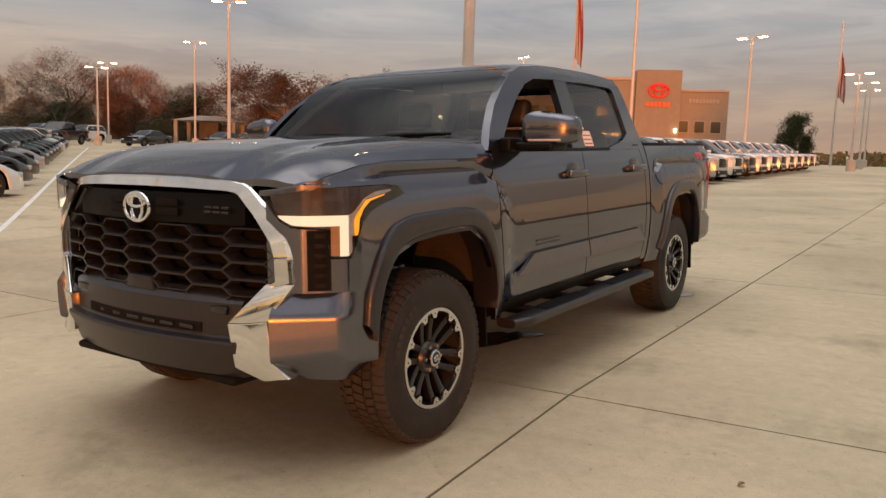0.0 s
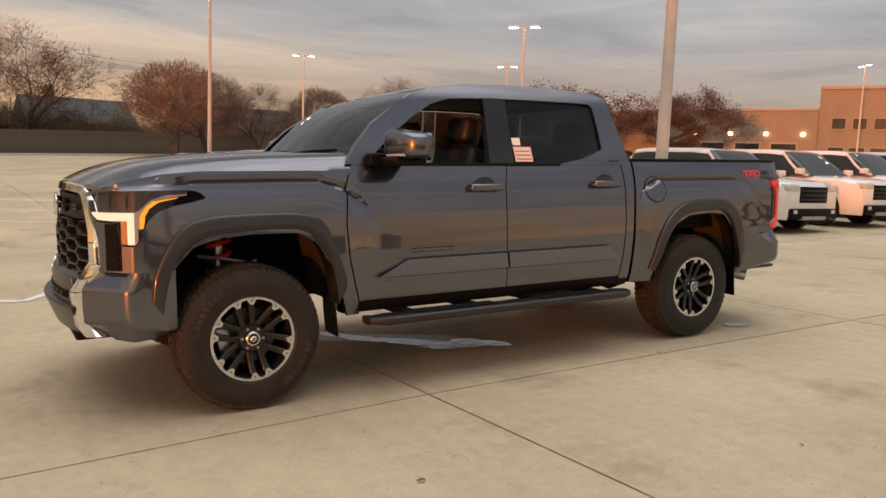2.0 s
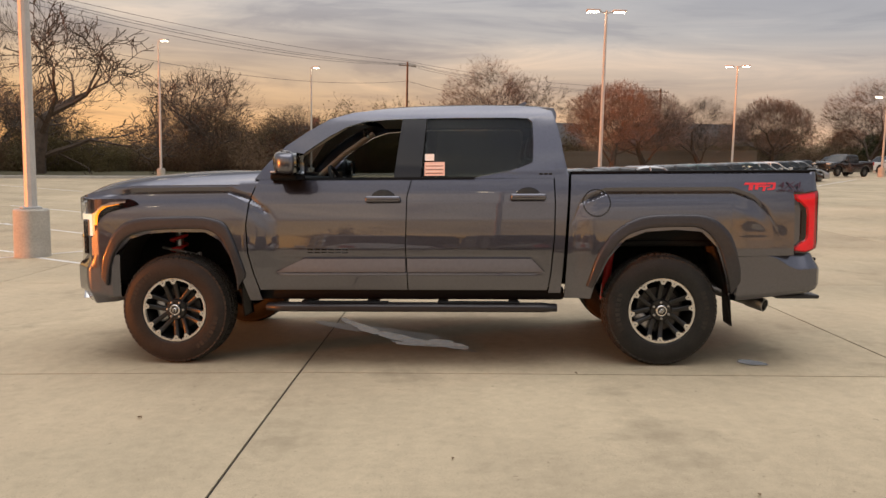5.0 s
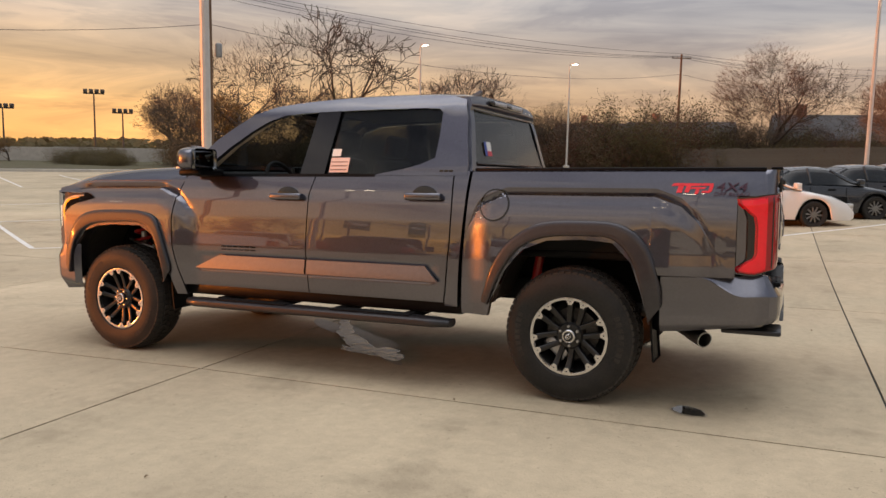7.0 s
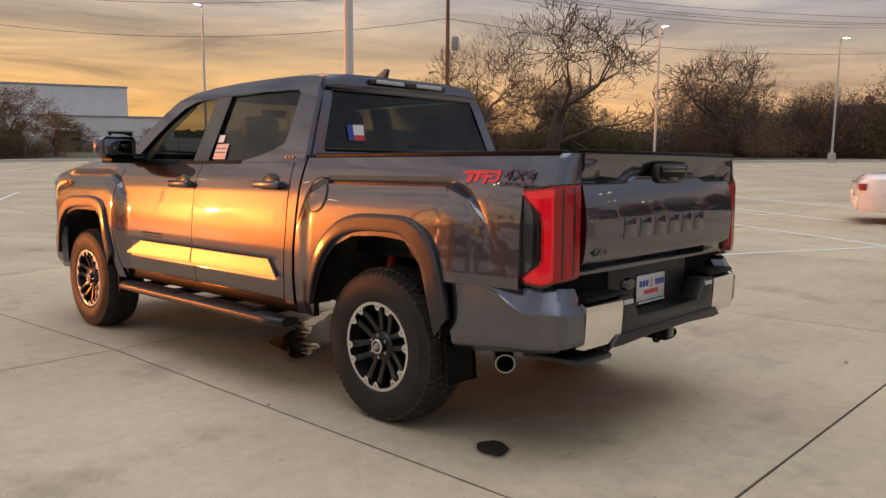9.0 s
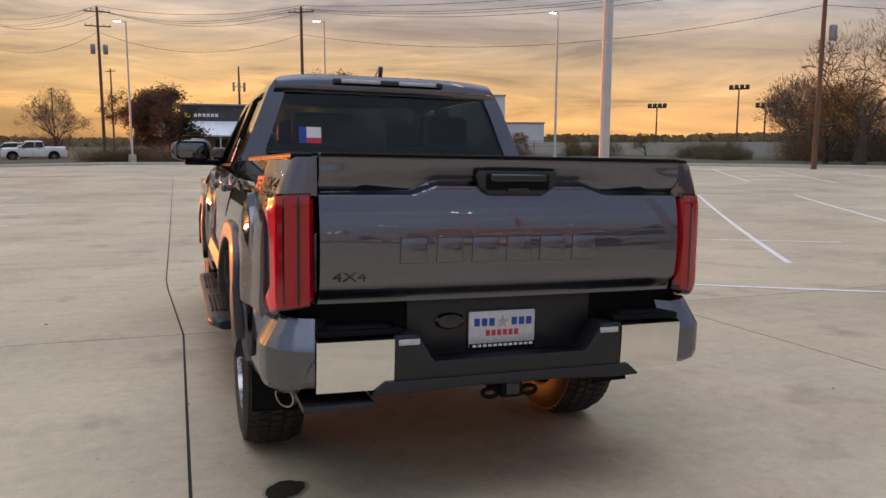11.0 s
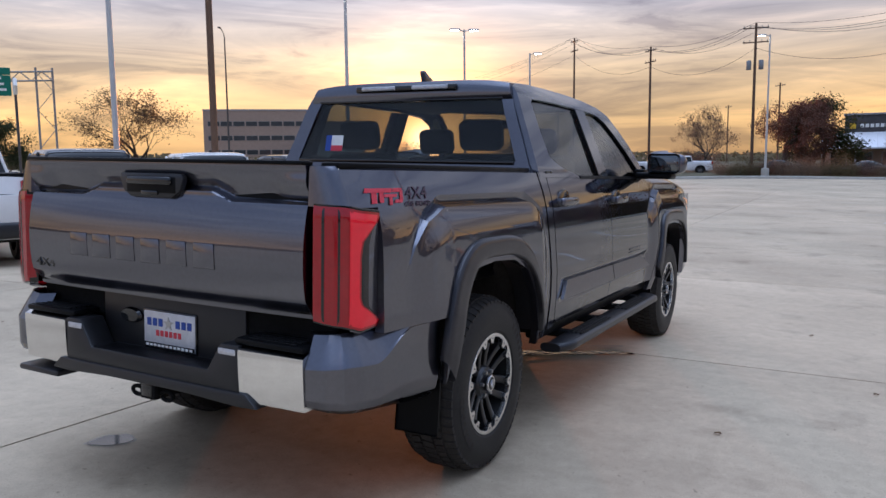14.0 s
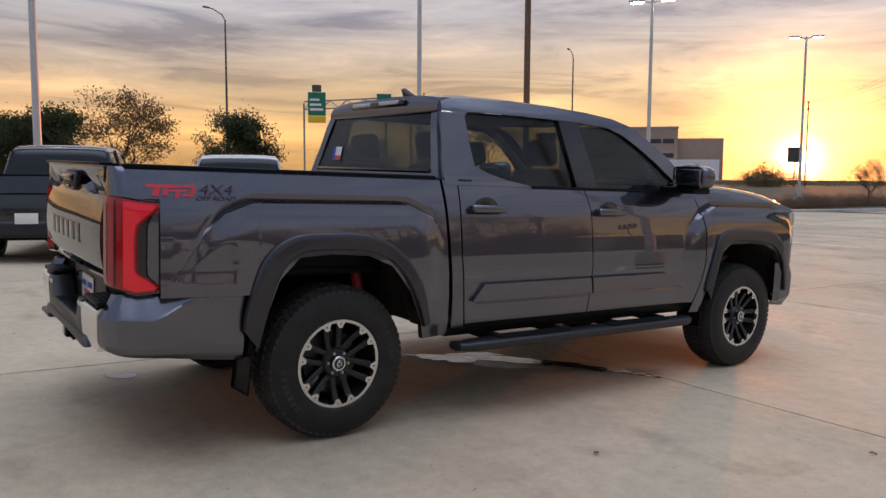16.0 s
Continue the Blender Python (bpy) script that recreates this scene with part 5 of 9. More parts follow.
bm = fresh()
add_grid(bm, lambda u, v: (back_x(1.455 + 0.06 * v), (2 * u - 1) * lerp_at(1.455 + 0.06 * v, HALF), 1.455 + 0.06 * v), 24, 6)
add_grid(bm, lambda u, v: (-2.928 + 0.013 * v - 0.014 * math.sin(math.pi * v), (2 * u - 1) * (0.722 - 0.030 * v), 1.878 + (1.996 - 0.026 * abs(2 * u - 1) ** 5 - 1.878) * v), 24, 8)
for sg in (1, -1):
    add_grid(bm, lambda u, v: (back_x(1.51 + 0.375 * v), sg * (lerp_at(1.51 + 0.375 * v, HALF) * (1 - u) + (0.785 - 0.135 * v) * u), 1.51 + 0.375 * v), 4, 8)
rim(bm, (0.04, 0, 0))
back = part("cab_back", bm, PAINT, truck)
part("cab_bulkhead", box_mesh(-2.99, -2.90, -0.84, 0.84, 0.75, 1.47, 0.01), CABIN, truck, "dark cab bulkhead")
bm = fresh()
add_prism(bm, [(back_x(z) + 0.006, y, z) for y, z in ((-0.785, 1.512), (0.785, 1.512), (0.652, 1.884), (-0.652, 1.884))], (0.006, 0, 0))
rw = part("rear_window", bm, TINT, truck, "dark tinted rear window", smooth=False)
for y0, y1, z0, z1, zz in ((-0.775, 0.775, 1.497, 1.520, 0), (-0.66, 0.66, 1.878, 1.890, 0)):
    bm = fresh()
    add_box(bm, back_x(z0) - 0.008, back_x(z0) + 0.03, y0, y1, z0, z1, 0.004)
    part("window_seal", bm, GLOSSBLACK, rw, "black window seal")
bm = fresh()
add_box(bm, -2.958, -2.90, -0.36, 0.36, 1.935, 1.978, 0.012, 3)
lamp_bar = part("high_brake_lamp", bm, GLOSSBLACK, truck, "black high brake lamp bar with clear cargo lamps")
for sg in (1, -1):
    bm = fresh()
    add_box(bm, -2.966, -2.94, min(0.06 * sg, 0.31 * sg), max(0.06 * sg, 0.31 * sg), 1.945, 1.971, 0.006, 2)
    part("cargo_lamp", bm, REFLECTOR, lamp_bar, "clear cargo lamp")
bm = fresh()
add_prism(bm, [(-2.55, 0.0, 2.022), (-2.72, 0.0, 2.020), (-2.745, 0.0, 2.086), (-2.72, 0.0, 2.094), (-2.66, 0.0, 2.064)], (0, 0.03, 0), 0.008, 2)
bmesh.ops.translate(bm, vec=(0, -0.015, 0), verts=bm.verts)
part("roof_antenna", bm, PAINT, truck, "shark fin aerial")
for sg in (1, -1):
    bm = fresh()
    add_tube(bm, [tuple(Vector(roof(0.12 + 0.80 * k / 16, 0.5 + 0.435 * sg)) - Vector((0, 0, 0.0025))) for k in range(17)], 0.004, 6)
    part("roof_ditch", bm, PLASTIC, roof_ob, "black roof ditch strip")

# ---- bed and tailgate ----
part("bed_floor", box_mesh(-4.82, -3.03, -0.82, 0.82, 0.90, 0.95, 0.01), PLASTIC, truck, "black bed liner floor")
part("bed_front", box_mesh(-3.07, -3.03, -0.82, 0.82, 0.92, 1.468, 0.01), PLASTIC, truck, "black bed front wall")
bm = fresh()


def step_line(y):
    ay = abs(y)
    return lerp_at(ay, [(0.0, 1.366), (0.325, 1.366), (0.43, 1.330), (0.80, 1.330)])


def gate(u, v):
    y = (2 * u - 1) * 0.788
    z = 0.905 + (1.468 - 0.905) * v
    L = step_line(y)
    ledge = 0.030 * min(1.0, max(0.0, (L + 0.014 - z) / 0.020))
    lean = 0.046 * sstep((z - L - 0.004) / max(0.02, 1.452 - L)) if z > L else 0.0
    out = ledge + lean + 0.004 * sstep((z - 1.448) / 0.012)
    out += 0.027 * max(-0.25, 1 - ((z - 1.12) / 0.20) ** 2) if z < L else -0.25 * 0.027
    out -= 0.030 * sstep((0.985 - z) / 0.07)
    # the recess runs out towards both ends
    out += 0.022 * sstep((abs(y) - 0.60) / 0.14) * sstep((z - L) / 0.03) * (1 - sstep((z - 1.39) / 0.06))
    out -= 0.016 * (abs(y) / 0.788) ** 3
    return (-4.862 - out, y, z)


add_grid(bm, gate, 90, 110)
rim(bm, (0.05, 0, 0))
tailgate = part("tailgate", bm, PAINT, truck, sharp=24)
part("gate_cap", box_mesh(-4.905, -4.84, -0.785, 0.785, 1.468, 1.484, 0.006), PLASTIC, tailgate, "black tailgate top cap")
part("gate_inner", box_mesh(-4.855, -4.80, -0.785, 0.785, 0.92, 1.46, 0.01), PLASTIC, tailgate, "black inner tailgate")
bm = fresh()
add_prism(bm, [(-4.905, y, z) for y, z in ((-0.185, 1.425), (0.160, 1.425), (0.170, 1.405), (0.150, 1.355), (0.105, 1.328), (-0.130, 1.328), (-0.175, 1.355), (-0.195, 1.405))], (0.03, 0, 0), 0.006)
hnd = part("gate_handle", bm, FLARE, tailgate, "black tailgate handle bezel")
part("handle_recess", box_mesh(-4.908, -4.895, -0.158, 0.130, 1.343, 1.416, 0.010, 3), PLASTIC, hnd, "black recess behind the grip")
part("handle_grip", box_mesh(-4.924, -4.900, -0.138, 0.112, 1.378, 1.413, 0.012, 3), GLOSSBLACK, hnd, "gloss black grip")
part("rear_view_lens", box_mesh(-4.915, -4.895, -0.06, 0.035, 1.338, 1.356, 0.006, 2), GLOSSBLACK, hnd, "small black lens housing")
# stamped name, kept as plain strokes
for k in range(6):
    yc = 0.425 - 0.148 * k
    for z0, z1 in ((1.062, 1.162),):
        bm = fresh()
        x = lambda z: gate(0.5 + yc / 1.576, (z - 0.905) / 0.563)[0] + 0.001
        add_prism(bm, [(x(z0), yc + 0.057, z0), (x(z0), yc - 0.057, z0), (x(z1), yc - 0.053, z1), (x(z1), yc + 0.053, z1)], (-0.006, 0, 0), 0.004, 2)
        part("stamped_stroke", bm, PAINT, tailgate, "stamped plain stroke")
add_text("gate_lettering", "4X4", 0.052, Matrix.Translation((gate(0.93, 0.19)[0] - 0.001, 0.675, 1.012)) @ Matrix.Rotation(radians(-90), 4, "Z") @ Matrix.Rotation(radians(90), 4, "X") @ Matrix.Diagonal((1.5, 1, 1, 1)), GLOSSBLACK, tailgate, 0.003)

# ---- rear bumper middle ----
bm = fresh()
prof = [(-0.505, 0.60), (0.505, 0.60), (0.505, 0.785), (0.41, 0.785), (0.34, 0.672), (-0.34, 0.672), (-0.41, 0.785), (-0.505, 0.785)]
add_prism(bm, [(-4.932, y, z) for y, z in prof], (0.12, 0, 0), 0.008)
rear_mid = part("rear_bumper", bm, BUMPERBLACK, truck, "black textured rear bumper")
bm = fresh()
add_prism(bm, [(-4.94, y, z) for y, z in ((-0.60, 0.552), (-0.54, 0.605), (0.54, 0.605), (0.60, 0.552), (0.50, 0.548), (0.22, 0.560), (-0.22, 0.560), (-0.50, 0.548))], (0.10, 0, 0), 0.008)
part("lower_valance", bm, BUMPERBLACK, rear_mid, "dark lower bumper valance")
part("plate_recess", box_mesh(-4.80, -4.77, -0.42, 0.42, 0.66, 0.90, 0.01), BUMPERBLACK, rear_mid, "black plate recess")
part("bumper_beam", box_mesh(-4.765, -4.60, -0.80, 0.80, 0.60, 0.80, 0.02), UNDER, rear_mid, "dark bumper beam")
part("recess_floor", box_mesh(-4.93, -4.78, -0.34, 0.34, 0.655, 0.672, 0.005), BUMPERBLACK, rear_mid, "black step in the bumper")
bm = fresh()
add_lathe(bm, [(0.0, 0.02), (0.045, 0.018), (0.056, 0.008), (0.056, -0.01)], 24, Matrix.Translation((-4.80, 0.235, 0.805)) @ Matrix.Rotation(radians(90), 4, "Z") @ Matrix.Diagonal((1.2, 1, 0.62, 1)))
part("trailer_socket", bm, GLOSSBLACK, rear_mid, "black trailer wiring socket")
# plate: plain bars in the dealer's colours
plate = part("licence_plate", box_mesh(-4.812, -4.800, -0.152, 0.152, 0.680, 0.838, 0.006, 2), PLATEWHITE, truck, "silver dealer plate with plain bars")
part("plate_border", box_mesh(-4.808, -4.797, -0.158, 0.158, 0.672, 0.845, 0.006, 2), GLOSSBLACK, plate, "black plate border")
for k in range(8):
    if k == 3 or k == 4:
        continue
    y = 0.128 - 0.034 * k
    part("plate_bar", box_mesh(-4.815, -4.811, y - 0.024, y, 0.775, 0.808, 0.001, 1), BLUEINK, plate, "blue bar")
bm = fresh()
for a in range(5):
    t0 = math.pi / 2 + a * 2 * math.pi / 5
    add_prism(bm, [(-4.815, 0.0, 0.79), (-4.815, 0.012 * math.cos(t0 - 0.62), 0.79 + 0.012 * math.sin(t0 - 0.62)), (-4.815, 0.03 * math.cos(t0), 0.79 + 0.03 * math.sin(t0)), (-4.815, 0.012 * math.cos(t0 + 0.62), 0.79 + 0.012 * math.sin(t0 + 0.62))], (0.003, 0, 0))
part("plate_star", bm, STEEL, plate, "grey star")
for k in range(6):
    y = 0.075 - 0.026 * k
    part("plate_bar", box_mesh(-4.815, -4.811, y - 0.018, y, 0.733, 0.758, 0.001, 1), DECALRED, plate, "red bar")
part("plate_strip", box_mesh(-4.8145, -4.811, -0.15, 0.15, 0.682, 0.702, 0.001, 1), GLOSSBLACK, plate, "black strip")
for k in range(12):
    y = 0.135 - 0.0235 * k
    part("plate_bar", box_mesh(-4.8165, -4.814, y - 0.016, y, 0.687, 0.697, 0.0005, 1), PAPER, plate, "white bar")
# hitch
bm = fresh()
add_box(bm, -4.93, -4.55, -0.045, 0.045, 0.495, 0.58, 0.008)
hitch = part("tow_hitch", bm, UNDER, truck, "black square tow hitch receiver")
part("hitch_opening", box_mesh(-4.935, -4.92, -0.03, 0.03, 0.508, 0.566, 0.004), GLOSSBLACK, hitch, "dark hitch opening")
for sg in (1, -1):
    bm = fresh()
    add_tube(bm, [(-4.90, sg * (0.085 + 0.035 * math.cos(a)), 0.515 + 0.018 * math.sin(a)) for a in [2 * math.pi * k / 20 for k in range(21)]], 0.009, 6, False)
    part("chain_loop", bm, UNDER, hitch, "black safety chain loop")
# fold-out step under the left corner
part("bed_step", box_mesh(-4.93, -4.60, 0.58, 0.86, 0.50, 0.53, 0.012), FLARE, truck, "dark fold-out bumper step")
# exhaust
bm = fresh()
add_tube(bm, [(-3.9, 0.55, 0.56), (-4.15, 0.60, 0.56), (-4.35, 0.72, 0.50), (-4.50, 0.86, 0.455)], 0.042, 14, False)
add_lathe(bm, [(0.050, -0.12), (0.050, 0.02), (0.044, 0.02), (0.042, -0.10)], 20, Matrix.Translation((-4.50, 0.86, 0.455)) @ Matrix.Rotation(radians(42), 4, "Z") @ Matrix.Rotation(radians(-12), 4, "X"))
part("exhaust", bm, STEEL, truck, "steel exhaust tail pipe")
# axles and spare
bm = fresh()
add_tube(bm, [(WB, -0.75, 0.42), (WB, 0.75, 0.42)], 0.05, 12)
add_lathe(bm, [(0.0, -0.16), (0.11, -0.10), (0.15, 0.0), (0.11, 0.10), (0.0, 0.16)], 20, Matrix.Translation((WB, 0, 0.42)))
part("rear_axle", bm, UNDER, truck, "dark rear axle")
bm = fresh()
add_tube(bm, [(0.0, -0.7, 0.42), (0.0, 0.7, 0.42)], 0.04, 10)
part("front_axle", bm, UNDER, truck, "dark front axle")
part("fuel_tank", box_mesh(-2.9, -1.4, 0.02, 0.55, 0.50, 0.72, 0.05, 3), UNDER, truck, "dark fuel tank")
bm = fresh()
add_lathe(bm, [(0.12, -0.10), (0.36, -0.10), (0.385, -0.05), (0.385, 0.05), (0.36, 0.10), (0.12, 0.10)], 40, Matrix.Translation((-4.40, 0, 0.66)) @ Matrix.Rotation(radians(90), 4, "X"))
part("spare_tyre", bm, RUBBER, truck, "spare tyre slung under the bed")
part("cab_floor", box_mesh(-2.95, -0.5, -0.86, 0.86, 0.62, 0.70, 0.02), CABIN, truck, "dark cab floor")

# Added fillers, coloured near black as the shade inside both gaps.
part("gap_panel", box_mesh(-3.03, -2.97, -0.84, 0.84, 0.62, 1.44, 0.01, 1), UNDER, truck, "near-black filler standing in for shade between cab and bed")
part("rear_sill", box_mesh(-4.785, -4.70, -0.86, 0.86, 0.78, 0.93, 0.01, 1), UNDER, truck, "near-black filler standing in for shade under the tailgate")
# ---- cabin ----
part("dashboard", box_mesh(-1.05, -0.60, -0.82, 0.82, 1.10, 1.46, 0.06, 3), CABIN, truck, "dark moulded dashboard")
part("dash_screen", box_mesh(-1.085, -1.05, -0.18, 0.14, 1.33, 1.50, 0.01), GLOSSBLACK, truck, "dark centre screen")
bm = fresh()
wheel_m = Matrix.Translation((-1.17, 0.42, 1.36)) @ Matrix.Rotation(radians(90), 4, "Z") @ Matrix.Rotation(radians(24), 4, "X")
add_lathe(bm, [(0.19 + 0.016 * math.cos(a), 0.016 * math.sin(a)) for a in [2 * math.pi * k / 8 for k in range(8)]], 36, wheel_m, True)
add_box(bm, -0.18, 0.18, -0.02, 0.02, -0.03, 0.03, 0.01, 2, wheel_m)
add_lathe(bm, [(0.0, -0.03), (0.07, -0.02), (0.08, 0.02), (0.0, 0.03)], 20, wheel_m)
part("steering_wheel", bm, CABIN, truck, "dark steering wheel")
for x0, y0, w in ((-1.62, 0.42, 0.27), (-1.62, -0.42, 0.27), (-2.62, 0.45, 0.26), (-2.62, -0.45, 0.26)):
    bm = fresh()
    add_box(bm, x0 - 0.05, x0 + 0.48, y0 - w, y0 + w, 0.86, 1.04, 0.06, 3)
    add_box(bm, -0.08, 0.08, y0 - w, y0 + w, 0.0, 0.60, 0.06, 3, Matrix.Translation((x0, 0, 0.98)) @ Matrix.Rotation(radians(-14), 4, "Y"))
    seat = part("seat", bm, LEATHER, truck, "dark leather seat")
    bm = fresh()
    add_box(bm, -0.06, 0.06, y0 - 0.14, y0 + 0.14, 0.63, 0.82, 0.045, 3, Matrix.Translation((x0, 0, 0.97)) @ Matrix.Rotation(radians(-12), 4, "Y"))
    part("headrest", bm, LEATHER, seat, "dark leather headrest")
bm = fresh()
add_box(bm, -1.345, -1.325, -0.12, 0.12, 1.80, 1.87, 0.015, 2)
part("cabin_mirror", bm, GLOSSBLACK, truck, "inside mirror")
for s in (1, -1):
    bm = fresh()
    add_tube(bm, [(-0.72, s * 0.82, 1.45), (-1.0, s * 0.765, 1.68), (-1.30, s * 0.70, 1.87)], 0.028, 8)
    part("pillar_trim", bm, HEADLINER, truck, "beige windscreen pillar trim")

# ---- stickers on the glass ----
yb = side_y(-1.98, 1.51) - 0.011
bm = fresh()
add_grid(bm, lambda u, v: (-1.915 - 0.155 * u, side_y(-1.98, 1.452 + 0.105 * v) - 0.010, 1.452 + 0.105 * v), 2, 2)
stk = part("window_sticker", bm, PINKPAPER, truck, "pale printed price sticker on the side window")
for k in range(6):
    bm = fresh()
    add_grid(bm, lambda u, v: (-1.925 - 0.13 * u, side_y(-1.98, 1.468 + 0.014 * k + 0.005 * v) - 0.008, 1.468 + 0.014 * k + 0.005 * v), 1, 1)
    part("sticker_line", bm, PAPER if k % 2 else FLARE, stk)
bm = fresh()
add_grid(bm, lambda u, v: (-1.915 - 0.072 * u, side_y(-1.98, 1.568 + 0.052 * v) - 0.010, 1.568 + 0.052 * v), 2, 2)
part("window_sticker", bm, PAPER, truck, "small white sticker on the side window")
bx = lambda z: back_x(z) + 0.001
fl = part("flag_sticker", add_grid(fresh(), lambda u, v: (bx(1.57 + 0.10 * v), 0.575 - 0.135 * u, 1.57 + 0.10 * v), 2, 2), PAPER, rw, "small flag sticker, blue, white and red")
part("flag_blue", add_grid(fresh(), lambda u, v: (bx(1.57 + 0.10 * v) - 0.0015, 0.575 - 0.045 * u, 1.57 + 0.10 * v), 2, 2), BLUEINK, fl, "blue band with a star")
part("flag_red", add_grid(fresh(), lambda u, v: (bx(1.57 + 0.035 * v) - 0.0015, 0.53 - 0.09 * u, 1.57 + 0.035 * v), 2, 2), DECALRED, fl, "red band")


# ---- wheels ----
RIMINNER = material("shaded_rim_barrel", (0.012, 0.012, 0.012), 0.55, 0.0, 0.0, 0.3, vary=0.3, scale=15.0)
DISCSTEEL = material("worn_brake_steel", (0.10, 0.095, 0.09), 0.45, 0.7, vary=0.3, scale=25.0)
def build_wheel(m):
    R, w = 0.430, 0.285
    root = new("wheel")
    root.parent = truck
    root.matrix_local = m
    bm = fresh()
    prof = [(0.248, -w / 2 + 0.01), (0.262, -w / 2 - 0.002), (0.31, -w / 2 - 0.010), (0.365, -w / 2 - 0.004), (0.400, -w / 2 + 0.012), (0.414, -w / 2 + 0.034), (R - 0.010, -w / 2 + 0.06), (R - 0.008, 0), (R - 0.010, w / 2 - 0.06), (0.414, w / 2 - 0.034), (0.400, w / 2 - 0.012), (0.365, w / 2 + 0.004), (0.31, w / 2 + 0.010), (0.262, w / 2 + 0.002), (0.248, w / 2 - 0.01)]
    add_lathe(bm, prof, 96)
    tyre = part("tyre", bm, RUBBER, root, "black all-terrain tyre with a blocky tread", sharp=28)
    bm = fresh()
    # tread blocks, five ribs and the shoulders
    nblk = 60
    for rib, (a, b, r0, ph) in enumerate(((-0.135, -0.088, R - 0.008, 0.0), (-0.080, -0.036, R, 0.5), (-0.028, 0.028, R + 0.001, 0.2), (0.036, 0.080, R, 0.7), (0.088, 0.135, R - 0.008, 0.4))):
        for k in range(nblk):
            t0 = 2 * math.pi * (k + ph) / nblk
            dt = 2 * math.pi / nblk * 0.80
            sk = 0.018 * (1 if rib % 2 else -1)
            vs = []
            for rr, sc in ((r0 - 0.014, 1.0), (r0, 0.93)):
                for (tt, yy) in ((0, a), (1, a), (1, b), (0, b)):
                    ang = t0 + dt * (0.5 + (tt - 0.5) * sc) + (sk if yy == b else 0)
                    edge = 0.014 if (rib in (0, 4) and yy in (-0.135, 0.135)) else 0.0
                    vs.append(bm.verts.new(((rr - edge) * math.cos(ang), yy, (rr - edge) * math.sin(ang))))
            for q in ((4, 5, 6, 7), (0, 1, 5, 4), (1, 2, 6, 5), (2, 3, 7, 6), (3, 0, 4, 7)):
                bm.faces.new([vs[i] for i in q])
    # raised bars where the maker's lettering runs
    for base in (0.35, 3.5):
        for k in range(8):
            t0 = base + 0.115 * k
            vs = [bm.verts.new((r * math.cos(t), w / 2 + 0.0105 - abs(r - 0.33) * 0.07, r * math.sin(t))) for r, t in ((0.315, t0), (0.315, t0 + 0.08), (0.350, t0 + 0.078), (0.350, t0))]
            bm.faces.new(vs)
    tagged(part("tread", bm, TREADRUBBER, tyre, "blocky rubber tread", sharp=28), kind="stuff")
    # rim barrel
    bm = fresh()
    add_lathe(bm, [(0.252, w / 2 - 0.012), (0.247, w / 2 - 0.004), (0.240, w / 2 - 0.008), (0.232, w / 2 - 0.05), (0.222, 0.0), (0.20, -0.07), (0.05, -0.08)], 72)
    part("rim", bm, RIMINNER, root, "gloss black wheel rim")
    # machined outer ring with notches
    bm = fresh()
    ny = w / 2 - 0.004
    nseg = 180
    ENDS = [2 * math.pi * (k + 0.5) / 6 + d for k in range(6) for d in (-0.19, 0.19)]
    rows = []
    for k in range(nseg):
        a = 2 * math.pi * k / nseg
        near = min(abs((a - e + math.pi) % (2 * math.pi) - math.pi) for e in ENDS)
        r_in = 0.2315 - 0.030 * sstep((0.100 - near) / 0.030)
        rows.append([bm.verts.new((r * math.cos(a), y, r * math.sin(a))) for r, y in ((0.2505, ny - 0.004), (0.248, ny + 0.002), (0.24, ny + 0.003), (r_in, ny + 0.001), (r_in - 0.002, ny - 0.022))])
    for k in range(nseg):
        a, b = rows[k], rows[(k + 1) % nseg]
        for j in range(4):
            bm.faces.new((a[j], a[j + 1], b[j + 1], b[j]))
    ring = part("rim_ring", bm, RIMCUT, root, "machined bright rim ring with square tabs")
    for a in ENDS:
        bm = fresh()
        add_lathe(bm, [(0.0, 0.002), (0.0045, 0.002), (0.0055, -0.003)], 8, Matrix.Translation((0.224 * math.cos(a), ny + 0.001, 0.224 * math.sin(a))))
        part("rim_bolt", bm, RIMBLACK, ring)
    # twelve spokes in pairs
    for a in ENDS:
        bm = fresh()
        mid_a = (int(a / (math.pi / 3)) + 0.5) * math.pi / 3

        def spoke(u, v):
            r = 0.05 + (0.215 - 0.05) * u
            ang = mid_a + (a - mid_a) * lerp_at(u, [(0, 2.3), (0.25, 1.75), (0.55, 1.32), (1, 1.0)])
            wd = lerp_at(u, [(0, 0.019), (0.4, 0.0165), (0.8, 0.0185), (1, 0.021)])
            hh = lerp_at(v, [(0, -0.045), (0.2, -0.004), (0.35, 0.0), (0.65, 0.0), (0.8, -0.004), (1, -0.045)])
            ww = lerp_at(v, [(0, -1.0), (0.2, -0.9), (0.35, -0.65), (0.65, 0.65), (0.8, 0.9), (1, 1.0)])
            yy = w / 2 - 0.046 + 0.030 * u ** 2 + hh
            return (r * math.cos(ang) - ww * wd * math.sin(ang), yy, r * math.sin(ang) + ww * wd * math.cos(ang))

        add_grid(bm, spoke, 8, 10)
        part("spoke", bm, RIMBLACK, root, "gloss black slim spoke")
    bm = fresh()
    add_lathe(bm, [(0.085, -0.02), (0.085, w / 2 - 0.045), (0.075, w / 2 - 0.03), (0.040, w / 2 - 0.028), (0.040, w / 2 - 0.008), (0.034, w / 2 - 0.002), (0.0, w / 2)], 40)
    part("hub", bm, RIMBLACK, root, "gloss black hub")
    bm = fresh()
    add_lathe(bm, [(0.0405, w / 2 - 0.012), (0.042, w / 2 - 0.004), (0.038, w / 2 - 0.0005), (0.031, w / 2 - 0.001)], 32)
